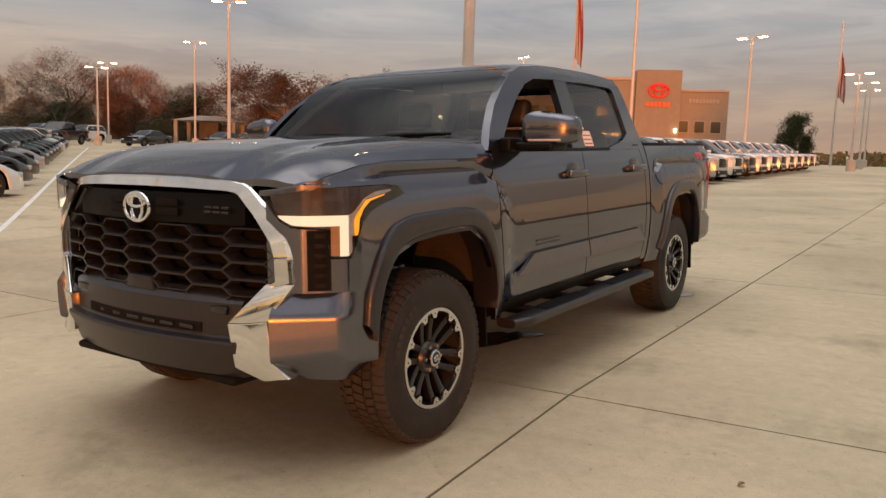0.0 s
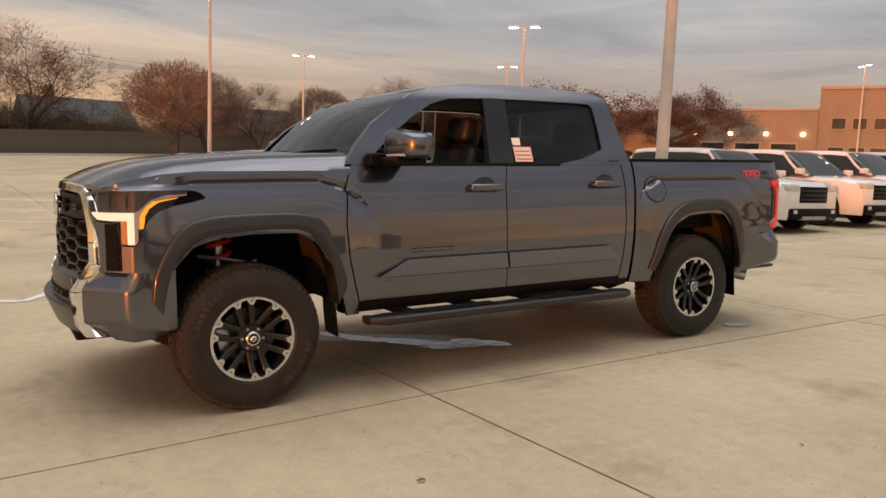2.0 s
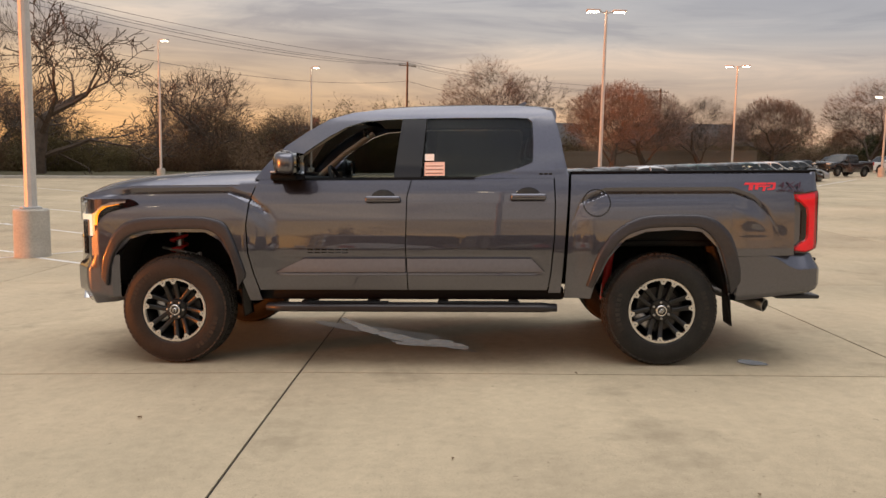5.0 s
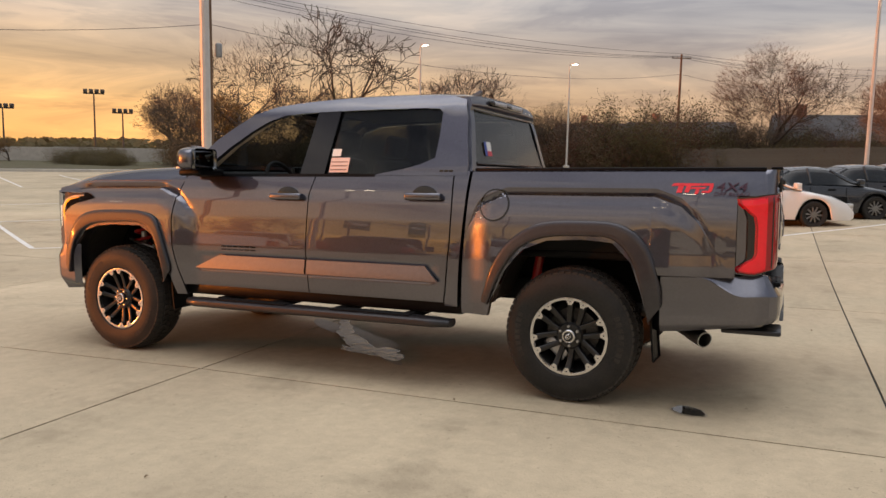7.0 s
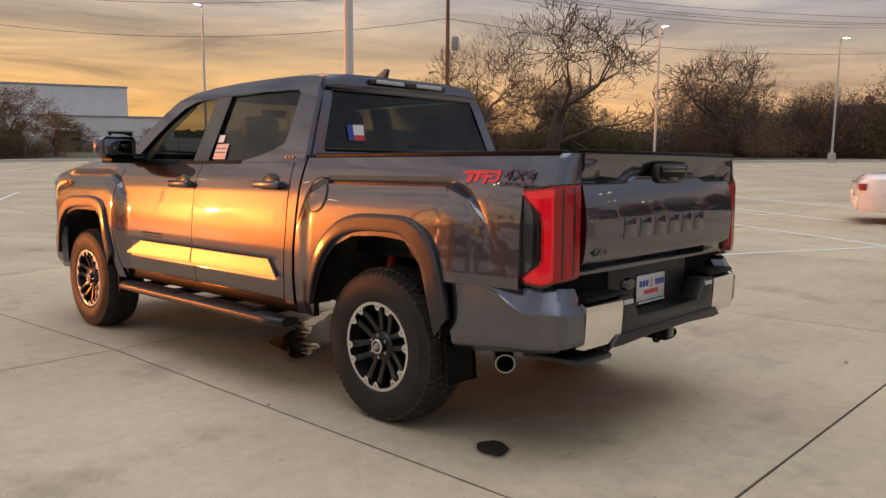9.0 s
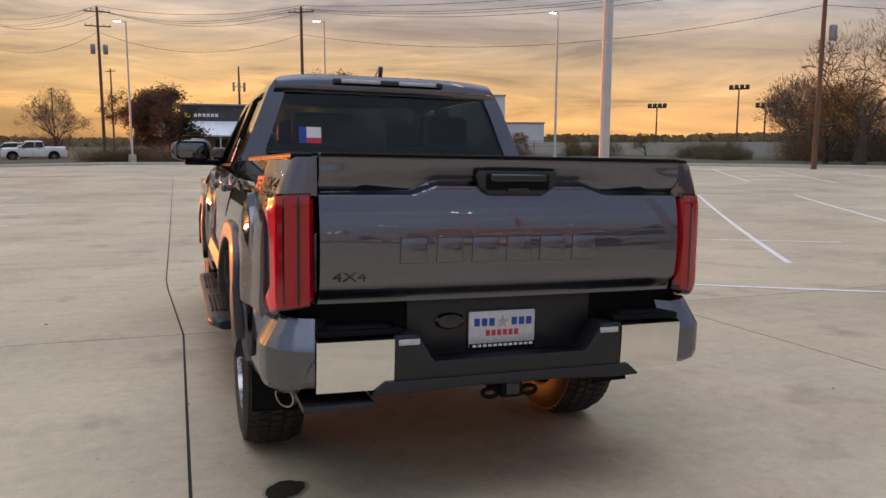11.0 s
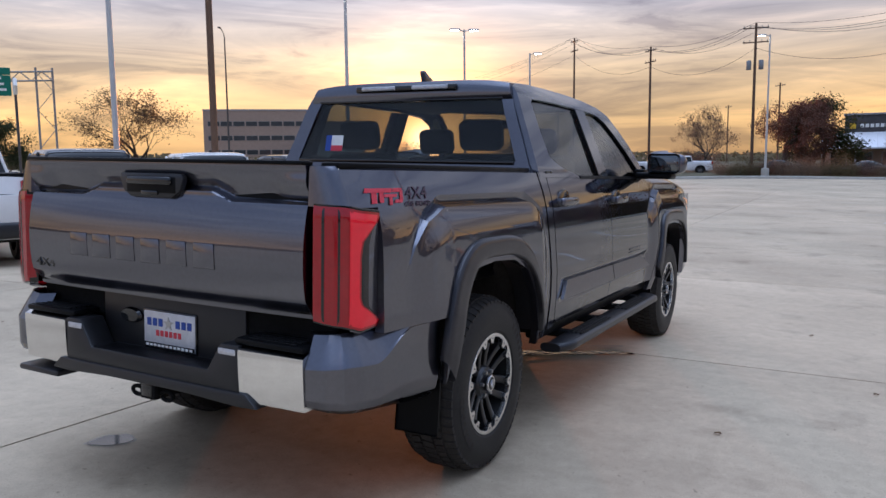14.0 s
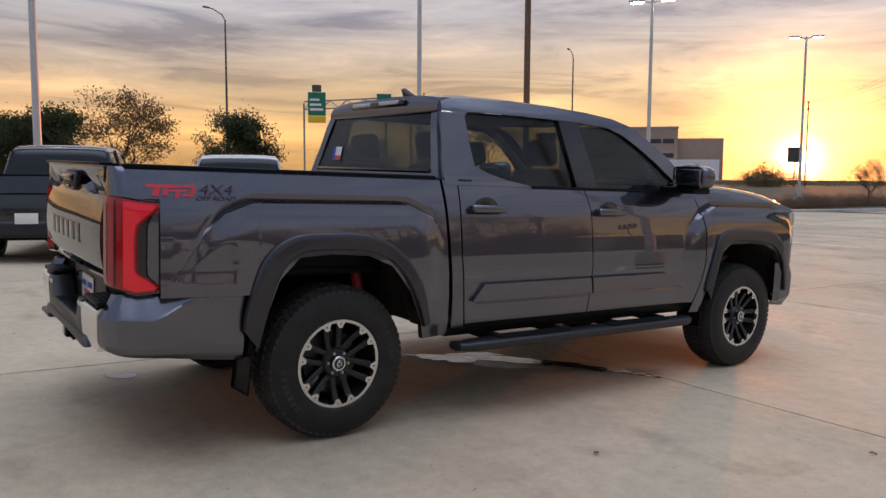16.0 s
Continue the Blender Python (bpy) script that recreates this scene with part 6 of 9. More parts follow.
    part("cap_ring", bm, RIMCUT, root, "bright centre cap ring")
    bm = fresh()
    for rx, rz, off in ((0.020, 0.014, 0), (0.009, 0.013, 0), (0.014, 0.006, 0.005)):
        add_tube(bm, [(rx * math.cos(t), w / 2 + 0.001, off + rz * math.sin(t)) for t in [2 * math.pi * q / 20 for q in range(21)]], 0.0022, 5, False)
    part("cap_emblem", bm, RIMCUT, root, "tiny bright oval emblem")
    for k in range(6):
        a = 2 * math.pi * k / 6 + 0.25
        bm = fresh()
        add_lathe(bm, [(0.0, w / 2 - 0.012), (0.009, w / 2 - 0.014), (0.010, w / 2 - 0.034)], 6, Matrix.Translation((0.062 * math.cos(a), 0, 0.062 * math.sin(a))))
        part("lug_nut", bm, STEEL, root, "steel wheel nut")
    bm = fresh()
    add_lathe(bm, [(0.06, 0.02), (0.165, 0.02), (0.165, -0.005), (0.06, -0.005)], 48, None, True)
    part("brake_disc", bm, DISCSTEEL, root, "steel brake disc")
    part("brake_caliper", box_mesh(0.10, 0.185, -0.04, 0.05, -0.08, 0.10, 0.02), STEEL, root, "grey brake caliper")
    return root


def copy_part_tree(src, m):
    made = {}
    for o in (src, *src.children_recursive):
        made[o] = o.copy()
        scene.collection.objects.link(made[o])
        made[o].parent = made.get(o.parent, o.parent)
    made[src].matrix_local = m
    return made[src]


w0 = build_wheel(pose(0.03, 0.885, 0.425, 0, 12, 0))
copy_part_tree(w0, pose(WB, 0.855, 0.425, 0, 47, 0))
copy_part_tree(w0, pose(0.0, -0.885, 0.425, 0, 25, 180))
copy_part_tree(w0, pose(WB, -0.855, 0.425, 0, 70, 180))

# ---- paint lines, kerb, puddle ----
def lines_on_lot():
    runs = [
        ((1.0, -3.62), (6.3, -7.05)), ((1.0, -3.62), (-3.2, -9.9)),
        ((8.1, -4.5), (20.3, -11.8)), ((8.1, -4.5), (5.7, -7.35)), ((5.7, -7.35), (3.4, -10.5)),
        ((16.1, -5.6), (22.8, -9.2)), ((17.5, -3.1), (24.0, -6.2)), ((1.5, -7.5), (16.3, -17.1)),
        ((17.5, -3.1), (10.6, -13.6)), ((24.0, -6.2), (14.7, -18.8)),
        ((2.5, 6.5), (2.6, 4.6)), ((5.3, 8.5), (5.4, 4.7)), ((8.1, 8.6), (8.2, 4.7)), ((10.8, 9.0), (10.75, 4.7)), ((13.5, 9.3), (13.8, 4.8)), ((16.6, 10.0), (17.1, 5.1)),
        ((22.4, 11.0), (47.2, 11.2)), ((-3.2, -9.9), (-30.0, -52.0)), ((-3.5, -10.45), (2.0, -13.85)), ((-2.65, -13.95), (3.2, -17.5)), ((-1.8, -17.4), (4.4, -21.2)),
    ]
    for k, (a, b) in enumerate(runs):
        ob = part("paint_line", strip_on_ground(fresh(), a, b, 0.10, 0.005), LINEPAINT, ground, "worn white parking line")
    # stalls far off, on the open part of the lot
    for k in range(-4, 7):
        a = Vector((33.45 - 2.7 * k, -14.48 - 2.6 * k))
        part("paint_line", strip_on_ground(fresh(), a, a + Vector((13.2, -8.2)), 0.10, 0.005), LINEPAINT, ground, "worn white parking line")
    for k in (0, 2, 3, 4):
        a = Vector((6.13 - 1.95 * k, -7.15 - 2.68 * k))
        part("paint_line", strip_on_ground(fresh(), a, a + Vector((12.3, -7.45)), 0.10, 0.005), LINEPAINT, ground, "worn white parking line")
    for k in range(10):
        a = Vector((-13.9 - 2.85 * k, -4.6))
        part("paint_line", strip_on_ground(fresh(), a, a + Vector((0, -5.2)), 0.10, 0.005), LINEPAINT, ground, "worn white parking line")


lines_on_lot()

WATER = material("standing_water", (0.035, 0.03, 0.024), 0.06, 0.0, 0.0, 0.6, bump=0.6, bump_scale=13.0, dist=0.012)
DAMP = material("damp_concrete", (0.30, 0.25, 0.18), 0.45, vary=0.25, scale=5.0)
STILL = material("still_water", (0.04, 0.035, 0.028), 0.04, 0.0, 0.0, 0.6, vary=0.1, scale=8.0)
BARK = material("rough_bark", (0.075, 0.055, 0.042), 0.9, vary=0.4, scale=4.0, bump=0.5, bump_scale=20.0, dist=0.02)


def blob(cx, cy, rx, ry, turn, up, n=40, wob=0.22, seed=0):
    rnd = random.Random(seed)
    ph = [rnd.uniform(0, 6.28) for _ in range(5)]
    bm = fresh()
    mid = bm.verts.new((cx, cy, ground_z(cx, cy) + up))
    ring = []
    for k in range(n):
        a = 2 * math.pi * k / n
        r = 1 + wob * (math.sin(2 * a + ph[0]) * 0.5 + math.sin(3 * a + ph[1]) * 0.5 + math.sin(5 * a + ph[2]) * 0.35 + math.sin(9 * a + ph[3]) * 0.2)
        dx, dy = rx * r * math.cos(a), ry * r * math.sin(a)
        x, y = cx + dx * math.cos(turn) - dy * math.sin(turn), cy + dx * math.sin(turn) + dy * math.cos(turn)
        ring.append(bm.verts.new((x, y, ground_z(x, y) + up)))
    for k in range(n):
        bm.faces.new((mid, ring[k], ring[(k + 1) % n]))
    return bm


pud = thing("puddle", pose(0, 0, 0), "shallow water puddle on the concrete under the truck", "puddle")
part("damp_edge", blob(-1.52, -0.18, 0.80, 0.20, radians(140), 0.003, 60, 0.35, 3), DAMP, pud, "damp dark concrete edge")
for k, (x, y, rx, ry, tn) in enumerate(((-1.98, 0.24, 0.27, 0.13, 160), (-1.55, -0.05, 0.40, 0.10, 138), (-1.18, -0.52, 0.34, 0.08, 122), (-1.0, -0.80, 0.14, 0.06, 110), (-1.75, 0.28, 0.22, 0.05, 150))):
    part("water_film", blob(x, y, rx, ry, radians(tn), 0.0055 + 0.0004 * k, 50, 0.40, 11 + k), WATER, pud, "thin film of water")

spot = thing("small_puddle", pose(0, 0, 0), "small oval puddle of still water behind the truck", "puddle")
part("damp_edge", blob(-4.43, 0.865, 0.128, 0.088, radians(-32), 0.003, 40, 0.12, 5), DAMP, spot, "damp concrete edge")
part("water_film", blob(-4.43, 0.865, 0.112, 0.075, radians(-32), 0.0055, 40, 0.10, 5), STILL, spot, "still film of water")

LEAFBITS = material("dry_leaf_litter", (0.20, 0.13, 0.07), 0.9, vary=0.4, scale=20.0)
rnd = random.Random(4)
spots = [(-2.206, 3.006), (-3.039, 1.249), (-1.3, 4.0), (-0.3, 2.4), (-3.6, 3.4), (1.6, 3.9), (-4.9, 2.6), (-2.6, -1.9), (-1.2, -2.7), (-3.9, -2.8), (0.7, -2.2), (-5.2, -2.2), (-2.9, 4.3)]
for k, (x, y) in enumerate(spots):
    lf = thing("fallen_leaf", on_ground(x, y, rnd.uniform(0, 360), 0.004), "small curled dry brown leaf lying on the concrete", "leaf", "fallen leaves")
    sz = rnd.uniform(0.010, 0.022)
    part("blade", add_grid(fresh(), lambda u, v: ((u - 0.5) * 2 * sz, (v - 0.5) * 1.3 * sz * (1 - abs(2 * u - 1) ** 2), 0.004 + 0.35 * sz * (2 * v - 1) ** 2 + 0.15 * sz * math.sin(5 * u)), 6, 4), LEAFBITS, lf)

# ---- lamp posts ----
POSTPAINT = material("pale_painted_steel", (0.48, 0.48, 0.475), 0.45, 0.1, vary=0.08, scale=4.0, bump=0.05, bump_scale=80.0)
DARKSTEEL = material("dark_weathered_steel", (0.10, 0.09, 0.085), 0.55, 0.5, vary=0.2, scale=5.0)
FOOTING = material("cast_concrete_footing", (0.42, 0.40, 0.36), 0.8, vary=0.15, scale=3.0, bump=0.3, bump_scale=60.0, dist=0.004)
LAMPGLOW = material("lit_lamp_glass", (0.9, 0.9, 0.85), 0.3, emit=(1.0, 0.86, 0.62), power=14.0)
WOODPOLE = material("brown_utility_pole_wood", (0.13, 0.08, 0.05), 0.85, vary=0.3, scale=2.0, bump=0.4, bump_scale=30.0, dist=0.01, stretch=(3, 3, 0.3))


def lamp_post(x, y, top, heads, turn, thick=0.075, foot=0.75, steel=None, base=None):
    steel = steel or POSTPAINT
    h = top - ground_z(x, y)
    root = thing("lamp_post", on_ground(x, y, turn), "tall pale steel parking lot lamp post, lit" if steel is POSTPAINT else "tall dark steel lamp post", "lamp post", "parking lot lamp posts")
    bm = fresh()
    add_lathe(bm, [(0.0, foot), (0.28, foot), (0.30, foot - 0.03), (0.31, -0.3)], 24, Matrix.Rotation(radians(90), 4, "X"))
    part("footing", bm, FOOTING, root, "round concrete footing")
    bm = fresh()
    add_tube(bm, [(0, 0, foot - 0.02), (0, 0, foot + (h - foot) * 0.5), (0, 0, h)], [thick * 1.25, thick * 1.05, thick * 0.85], 10)
    add_box(bm, -0.16, 0.16, -0.16, 0.16, foot, foot + 0.04, 0.006)
    part("post", bm, steel, root)
    dirs = {1: [1], 2: [1, -1], 0: []}[heads]
    for d in dirs:
        bm = fresh()
        add_tube(bm, [(0, 0, h - 0.12), (d * 0.35, 0, h - 0.02)], 0.035, 8)
        arm = part("arm", bm, steel, root)
        bm = fresh()
        add_box(bm, min(d * 0.3, d * 0.95), max(d * 0.3, d * 0.95), -0.17, 0.17, h - 0.06, h + 0.05, 0.03, 2)
        head = part("lamp_head", bm, steel, root, "flat box lamp head")
        bm = fresh()
        add_box(bm, min(d * 0.38, d * 0.90), max(d * 0.38, d * 0.90), -0.13, 0.13, h - 0.085, h - 0.055, 0.01, 2)
        part("lamp_glass", bm, LAMPGLOW, head, "glowing lamp glass")
    return root


for x, y, top, heads, turn in (
        (-26.4, -31.9, 9.5, 2, -50), (-40.0, -52.4, 10.2, 2, -52), (-22.6, -57.5, 9.9, 2, -20), (-70.3, -37.3, 11.9, 2, 60), (-34.9, -11.5, 11.5, 2, 60),
        (-8.0, -31.2, 9.0, 2, 5), (13.8, -65.2, 10.2, 1, 150), (21.6, -49.6, 10.1, 1, 150), (44.8, -25.8, 11.1, 1, 120), (55.8, -10.5, 11.3, 1, 100),
        (-45.6, -8.4, 8.9, 2, 75), (-36.2, -60.8, 8.0, 2, -40), (-43.0, -70.0, 9.5, 2, -40), (-66.0, -69.2, 9.9, 2, -30), (-58.5, -4.1, 8.0, 2, 80), (-71.5, -5.0, 8.6, 2, 80), (-91.4, -6.7, 9.7, 2, 80),
        (38.4, 20.6, 9.9, 2, 130), (60.7, 4.6, 11.2, 1, 100), (52.7, 21.9, 10.1, 1, -60), (20.6, 17.2, 9.0, 2, 120)):
    lamp_post(x, y, top, heads, turn)
lamp_post(5.9, -6.85, 11.5, 2, 40, 0.085, 0.88)
lamp_post(-10.0, -5.35, 11.5, 2, 20, 0.10, 0.88)
lamp_post(9.75, 18.5, 11.0, 2, 30, 0.08, 0.8)
lamp_post(-2.7, 17.1, 11.0, 2, 30, 0.085, 0.8)
bm = fresh()
pole_dark = thing("sign_pole", on_ground(21.0, 25.5), "tall plain brown steel sign pole", "pole")
add_tube(bm, [(0, 0, -0.2), (0, 0, 16.0)], [0.17, 0.15], 14)
part("shaft", bm, WOODPOLE, pole_dark)


def highway_lamp(x, y, top, turn):
    root = thing("highway_lamp", on_ground(x, y, turn), "tall curved-arm highway lamp", "street lamp", "highway lamps")
    h = top - ground_z(x, y)
    bm = fresh()
    add_tube(bm, [(0, 0, -0.3), (0, 0, h - 0.9)], [0.16, 0.09], 8)
    part("post", bm, DARKSTEEL, root)
    bm = fresh()
    add_tube(bm, [(0, 0, h - 1.0), (0.4, 0, h - 0.4), (1.6, 0, h), (2.3, 0, h + 0.05)], 0.06, 6)
    part("arm", bm, DARKSTEEL, root)
    bm = fresh()
    add_box(bm, 2.2, 3.0, -0.16, 0.16, h - 0.03, h + 0.13, 0.05, 2)
    part("lamp_head", bm, DARKSTEEL, root)


for x, y, top, turn in ((25.5, 82.0, 20.0, 200), (76.5, 78.3, 20.0, 210), (177.0, 78.0, 14.6, 200)):
    highway_lamp(x, y, top, turn)

# ---- parked vehicles ----
CARPAINTS = {
    "white": material("white_car_paint", (0.72, 0.70, 0.68), 0.25, 0.0, 1.0, vary=0.03, scale=6.0),
    "dark": material("dark_blue_grey_car_paint", (0.025, 0.03, 0.038), 0.25, 0.3, 1.0, vary=0.1, scale=6.0),
    "silver": material("silver_car_paint", (0.42, 0.43, 0.45), 0.28, 0.7, 1.0, vary=0.05, scale=6.0),
    "black": material("black_car_paint", (0.010, 0.010, 0.012), 0.2, 0.0, 1.0, vary=0.1, scale=6.0),
    "teal": material("dark_teal_car_paint", (0.02, 0.06, 0.065), 0.25, 0.4, 1.0, vary=0.1, scale=6.0),
}
CARRIM = material("dull_alloy", (0.22, 0.22, 0.22), 0.35, 0.8, vary=0.15, scale=20.0)
CARGLASS = material("dark_car_glass", (0.012, 0.014, 0.015), 0.05, 0.0, 0.0, 0.6, vary=0.1, scale=3.0)
HEADGLASS = material("car_head_lamp_glass", (0.55, 0.55, 0.53), 0.12, 0.2, 0.8, vary=0.2, scale=20.0)
TAILGLASS = material("car_tail_lamp_glass", (0.35, 0.01, 0.01), 0.15, 0.0, 0.8, vary=0.2, scale=20.0)

# length, half width, deck heights along x (from the tail), window base and roof
KINDS = {
    "sedan": dict(L=4.65, w=0.90, deck=[(0.0, 0.80), (0.04, 0.98), (0.20, 1.02), (0.68, 0.99), (0.90, 0.80), (0.97, 0.68), (1.0, 0.60)], belt=0.96, base=(0.14, 0.74), top=(0.33, 0.60), roof=1.43, R=0.33, ax=(0.20, 0.80), clear=0.20),
    "suv": dict(L=4.85, w=0.95, deck=[(0.0, 0.95), (0.02, 1.22), (0.10, 1.25), (0.66, 1.18), (0.90, 1.14), (0.97, 1.09), (1.0, 0.98)], belt=1.18, base=(0.03, 0.73), top=(0.08, 0.58), roof=1.80, R=0.39, ax=(0.20, 0.80), clear=0.30),
    "pickup": dict(L=5.70, w=0.98, deck=[(0.0, 1.10), (0.005, 1.38), (0.33, 1.38), (0.34, 1.32), (0.70, 1.28), (0.93, 1.24), (0.985, 1.16), (1.0, 1.02)], belt=1.30, base=(0.345, 0.74), top=(0.365, 0.61), roof=1.92, R=0.40, ax=(0.21, 0.83), clear=0.38),
}


def build_vehicle(kind, colour, label, m, group):
    K = KINDS[kind]
    L, w, R = K["L"], K["w"], K["R"]
    root = thing({"sedan": "sedan_car", "suv": "suv_car", "pickup": "parked_pickup"}[kind], m, label, {"sedan": "car", "suv": "car", "pickup": "pickup truck"}[kind], group)
    paint = CARPAINTS[colour]
    bm = fresh()

    def low(x):
        z = K["clear"]
        for a in K["ax"]:
            d = abs(x - (a - 0.5) * L)
            if d < R * 1.18:
                z = max(z, R + math.sqrt(max(0.0, (R * 1.18) ** 2 - d * d)))
        return z

    prof = [(0.0, 0.97), (0.15, 1.0), (0.55, 1.0), (0.80, 0.97), (0.93, 0.93), (1.0, 0.86)]

    def shell(u, v):
        x = (u - 0.5) * L
        top = lerp_at(u, K["deck"])
        side = 1.0 - 0.14 * max(0.0, (u - 0.88) / 0.12) ** 2 - 0.10 * max(0.0, (0.08 - u) / 0.08) ** 2
        a = v * 2
        s = 1 if a >= 1 else -1
        q = abs(a - 1)                      # 0 at the middle of the top, 1 at the sill
        if q < 0.45:
            y, z = 0.86 * w * side * (q / 0.45), top - 0.03 * (q / 0.45) ** 2
        else:
            f = 1 - (q - 0.45) / 0.55
            zb = min(low(x), top - 0.12)
            y, z = w * side * lerp_at(f, prof), zb + (top - 0.03 - zb) * f
        return (x, s * y, z)

    add_grid(bm, shell, 64, 24)
    for e in (0.0, 1.0):
        x = (e - 0.5) * L
        zt = lerp_at(e, K["deck"]) - 0.02
        add_box(bm, x - 0.02, x + 0.02, -w * 0.86, w * 0.86, K["clear"] + 0.05, zt, 0.015)
    part("body", bm, paint, root)
    part("underside", box_mesh(-L / 2 + 0.1, L / 2 - 0.1, -w * 0.8, w * 0.8, K["clear"], K["belt"] - 0.18, 0.03), UNDER, root, "dark underside")
    # cabin
    b0, b1 = [(t - 0.5) * L for t in K["base"]]
    t0, t1 = [(t - 0.5) * L for t in K["top"]]
    zb, zr, wb, wr = K["belt"], K["roof"], w * 0.92, w * (0.70 if kind == "sedan" else 0.77)
    LINE = {"sedan": [(0, 0.0), (0.10, 0.30), (0.25, 0.74), (0.36, 0.93), (0.48, 1.0), (0.60, 0.99), (0.70, 0.90), (0.85, 0.47), (1, 0.0)],
            "suv": [(0, 0.0), (0.035, 0.60), (0.08, 0.93), (0.2, 1.0), (0.62, 1.0), (0.76, 0.93), (0.88, 0.48), (1, 0.0)],
            "pickup": [(0, 0.0), (0.03, 0.70), (0.07, 0.95), (0.2, 1.0), (0.58, 1.0), (0.70, 0.93), (0.85, 0.48), (1, 0.0)]}[kind]

    def house_point(q, a, out=0.0):
        """Point of the glasshouse: q along it, a from the belt on one side (-1) over the roof (0) to the other (1)."""
        top = zb - 0.03 + (zr - zb) * lerp_at(q, LINE)
        f = abs(a)
        down = max(0.0, (f - 0.62) / 0.38)
        up = 1.0 - 0.05 * min(1.0, f / 0.62) ** 4 - 0.95 * down ** 1.15
        half = wr + (wb - wr) * down
        return (b0 + (b1 - b0) * q, math.copysign(min(1.0, f / 0.62) * half + out * down, a), zb - 0.03 + (top - zb + 0.03) * up + out * (1 - down))

    bm = fresh()
    add_grid(bm, lambda u, v: house_point(u, 2 * v - 1), 40, 24)
    part("glasshouse", bm, CARGLASS, root, "dark car windows")
    q0, q1 = {"sedan": (0.30, 0.68), "suv": (0.05, 0.75), "pickup": (0.06, 0.69)}[kind]
    bm = fresh()
    add_grid(bm, lambda u, v: house_point(q0 + (q1 - q0) * u, (2 * v - 1) * 0.68, 0.012), 24, 16)
    rim(bm, (0, 0, -0.03))
    part("roof", bm, paint, root)
    mid = (b0 + b1) / 2 - 0.05
    for s in (1, -1):
        for qa, qb in ((0.02, q0), (0.985, q1), ((q0 + q1) / 2, (q0 + q1) / 2 - 0.02)):
            bm = fresh()
            add_tube(bm, [house_point(qa + (qb - qa) * k / 8, s * (0.98 - 0.33 * k / 8), 0.004) for k in range(9)], 0.032, 6)
            part("pillar", bm, paint, root)
        bm = fresh()
        xm = b1 - 0.20
        add_box(bm, xm - 0.06, xm + 0.08, min(s * wb, s * (w + 0.16)), max(s * wb, s * (w + 0.16)), zb + 0.0, zb + 0.14, 0.03, 2)
        part("door_mirror", bm, paint, root)
        for hx in (mid + 0.12 * L, mid - 0.10 * L):
            bm = fresh()
            yh = w * 0.985
            add_box(bm, hx - 0.10, hx + 0.10, min(s * yh, s * (yh + 0.03)), max(s * yh, s * (yh + 0.03)), zb - 0.17, zb - 0.13, 0.01, 1)
            part("door_handle", bm, PLASTIC, root)
        for gx in (mid + 0.20 * L, mid + 0.0 * L, mid - 0.19 * L):
            bm = fresh()
            add_tube(bm, [(gx, s * w * 0.985, K["clear"] + 0.08), (gx, s * w * 1.004, K["clear"] + 0.35), (gx, s * w * 0.985, zb - 0.10)], 0.006, 4)
            part("door_gap", bm, PLASTIC, root)
        if kind != "sedan":
            for ax in K["ax"]:
                bm = fresh()
                xc = (ax - 0.5) * L
                add_tube(bm, [(xc + R * 1.22 * math.cos(t), s * (w + 0.005), R + R * 1.22 * math.sin(t)) for t in [math.pi * q / 14 for q in range(15)]], 0.045, 6)
                part("arch_trim", bm, PLASTIC, root, "black wheel arch trim")
        zl = lerp_at(0.97, K["deck"]) - 0.13
        bm = fresh()
        add_box(bm, L / 2 - 0.26, L / 2 + 0.035, min(s * w * 0.52, s * w * 0.86), max(s * w * 0.52, s * w * 0.86), zl - 0.07, zl + 0.07, 0.03, 2)
        part("head_lamp", bm, HEADGLASS, root, "clear head lamp")
        zl = lerp_at(0.02, K["deck"]) - 0.18
        bm = fresh()
        add_box(bm, -L / 2 - 0.02, -L / 2 + 0.12, min(s * w * 0.70, s * w * 0.96), max(s * w * 0.70, s * w * 0.96), zl - (0.22 if kind == "pickup" else 0.06), zl + 0.08, 0.02, 2)
        part("tail_lamp", bm, TAILGLASS, root, "red tail lamp")
    zl = lerp_at(0.97, K["deck"]) - 0.16
    part("front_grille", box_mesh(L / 2 - 0.05, L / 2 + 0.03, -w * 0.5, w * 0.5, zl - 0.28, zl + 0.06, 0.02), PLASTIC, root, "black front grille")
    for k in range(3):
        part("grille_bar", box_mesh(L / 2 + 0.02, L / 2 + 0.045, -w * 0.48, w * 0.48, zl - 0.22 + 0.09 * k, zl - 0.19 + 0.09 * k, 0.006), FLARE, root, "dark grey grille bar")
    if kind != "sedan":
        for s in (1, -1):
            part("fog_lamp", box_mesh(L / 2 + 0.05, L / 2 + 0.085, min(s * w * 0.62, s * w * 0.74), max(s * w * 0.62, s * w * 0.74), K["clear"] + 0.13, K["clear"] + 0.21, 0.01), HEADGLASS, root, "small fog lamp")
        part("skid_plate", box_mesh(L / 2 - 0.05, L / 2 + 0.085, -w * 0.42, w * 0.42, K["clear"] + 0.0, K["clear"] + 0.08, 0.015), STEEL, root, "silver skid plate")
    part("front_bumper", box_mesh(L / 2 - 0.15, L / 2 + 0.07, -w * 0.85, w * 0.85, K["clear"] + 0.02, K["clear"] + 0.24, 0.05, 3), paint if kind == "sedan" else PLASTIC, root)
    part("rear_bumper", box_mesh(-L / 2 - 0.07, -L / 2 + 0.15, -w * 0.88, w * 0.88, K["clear"] + 0.06, K["clear"] + 0.30, 0.05, 3), paint if kind == "sedan" else FLARE, root)
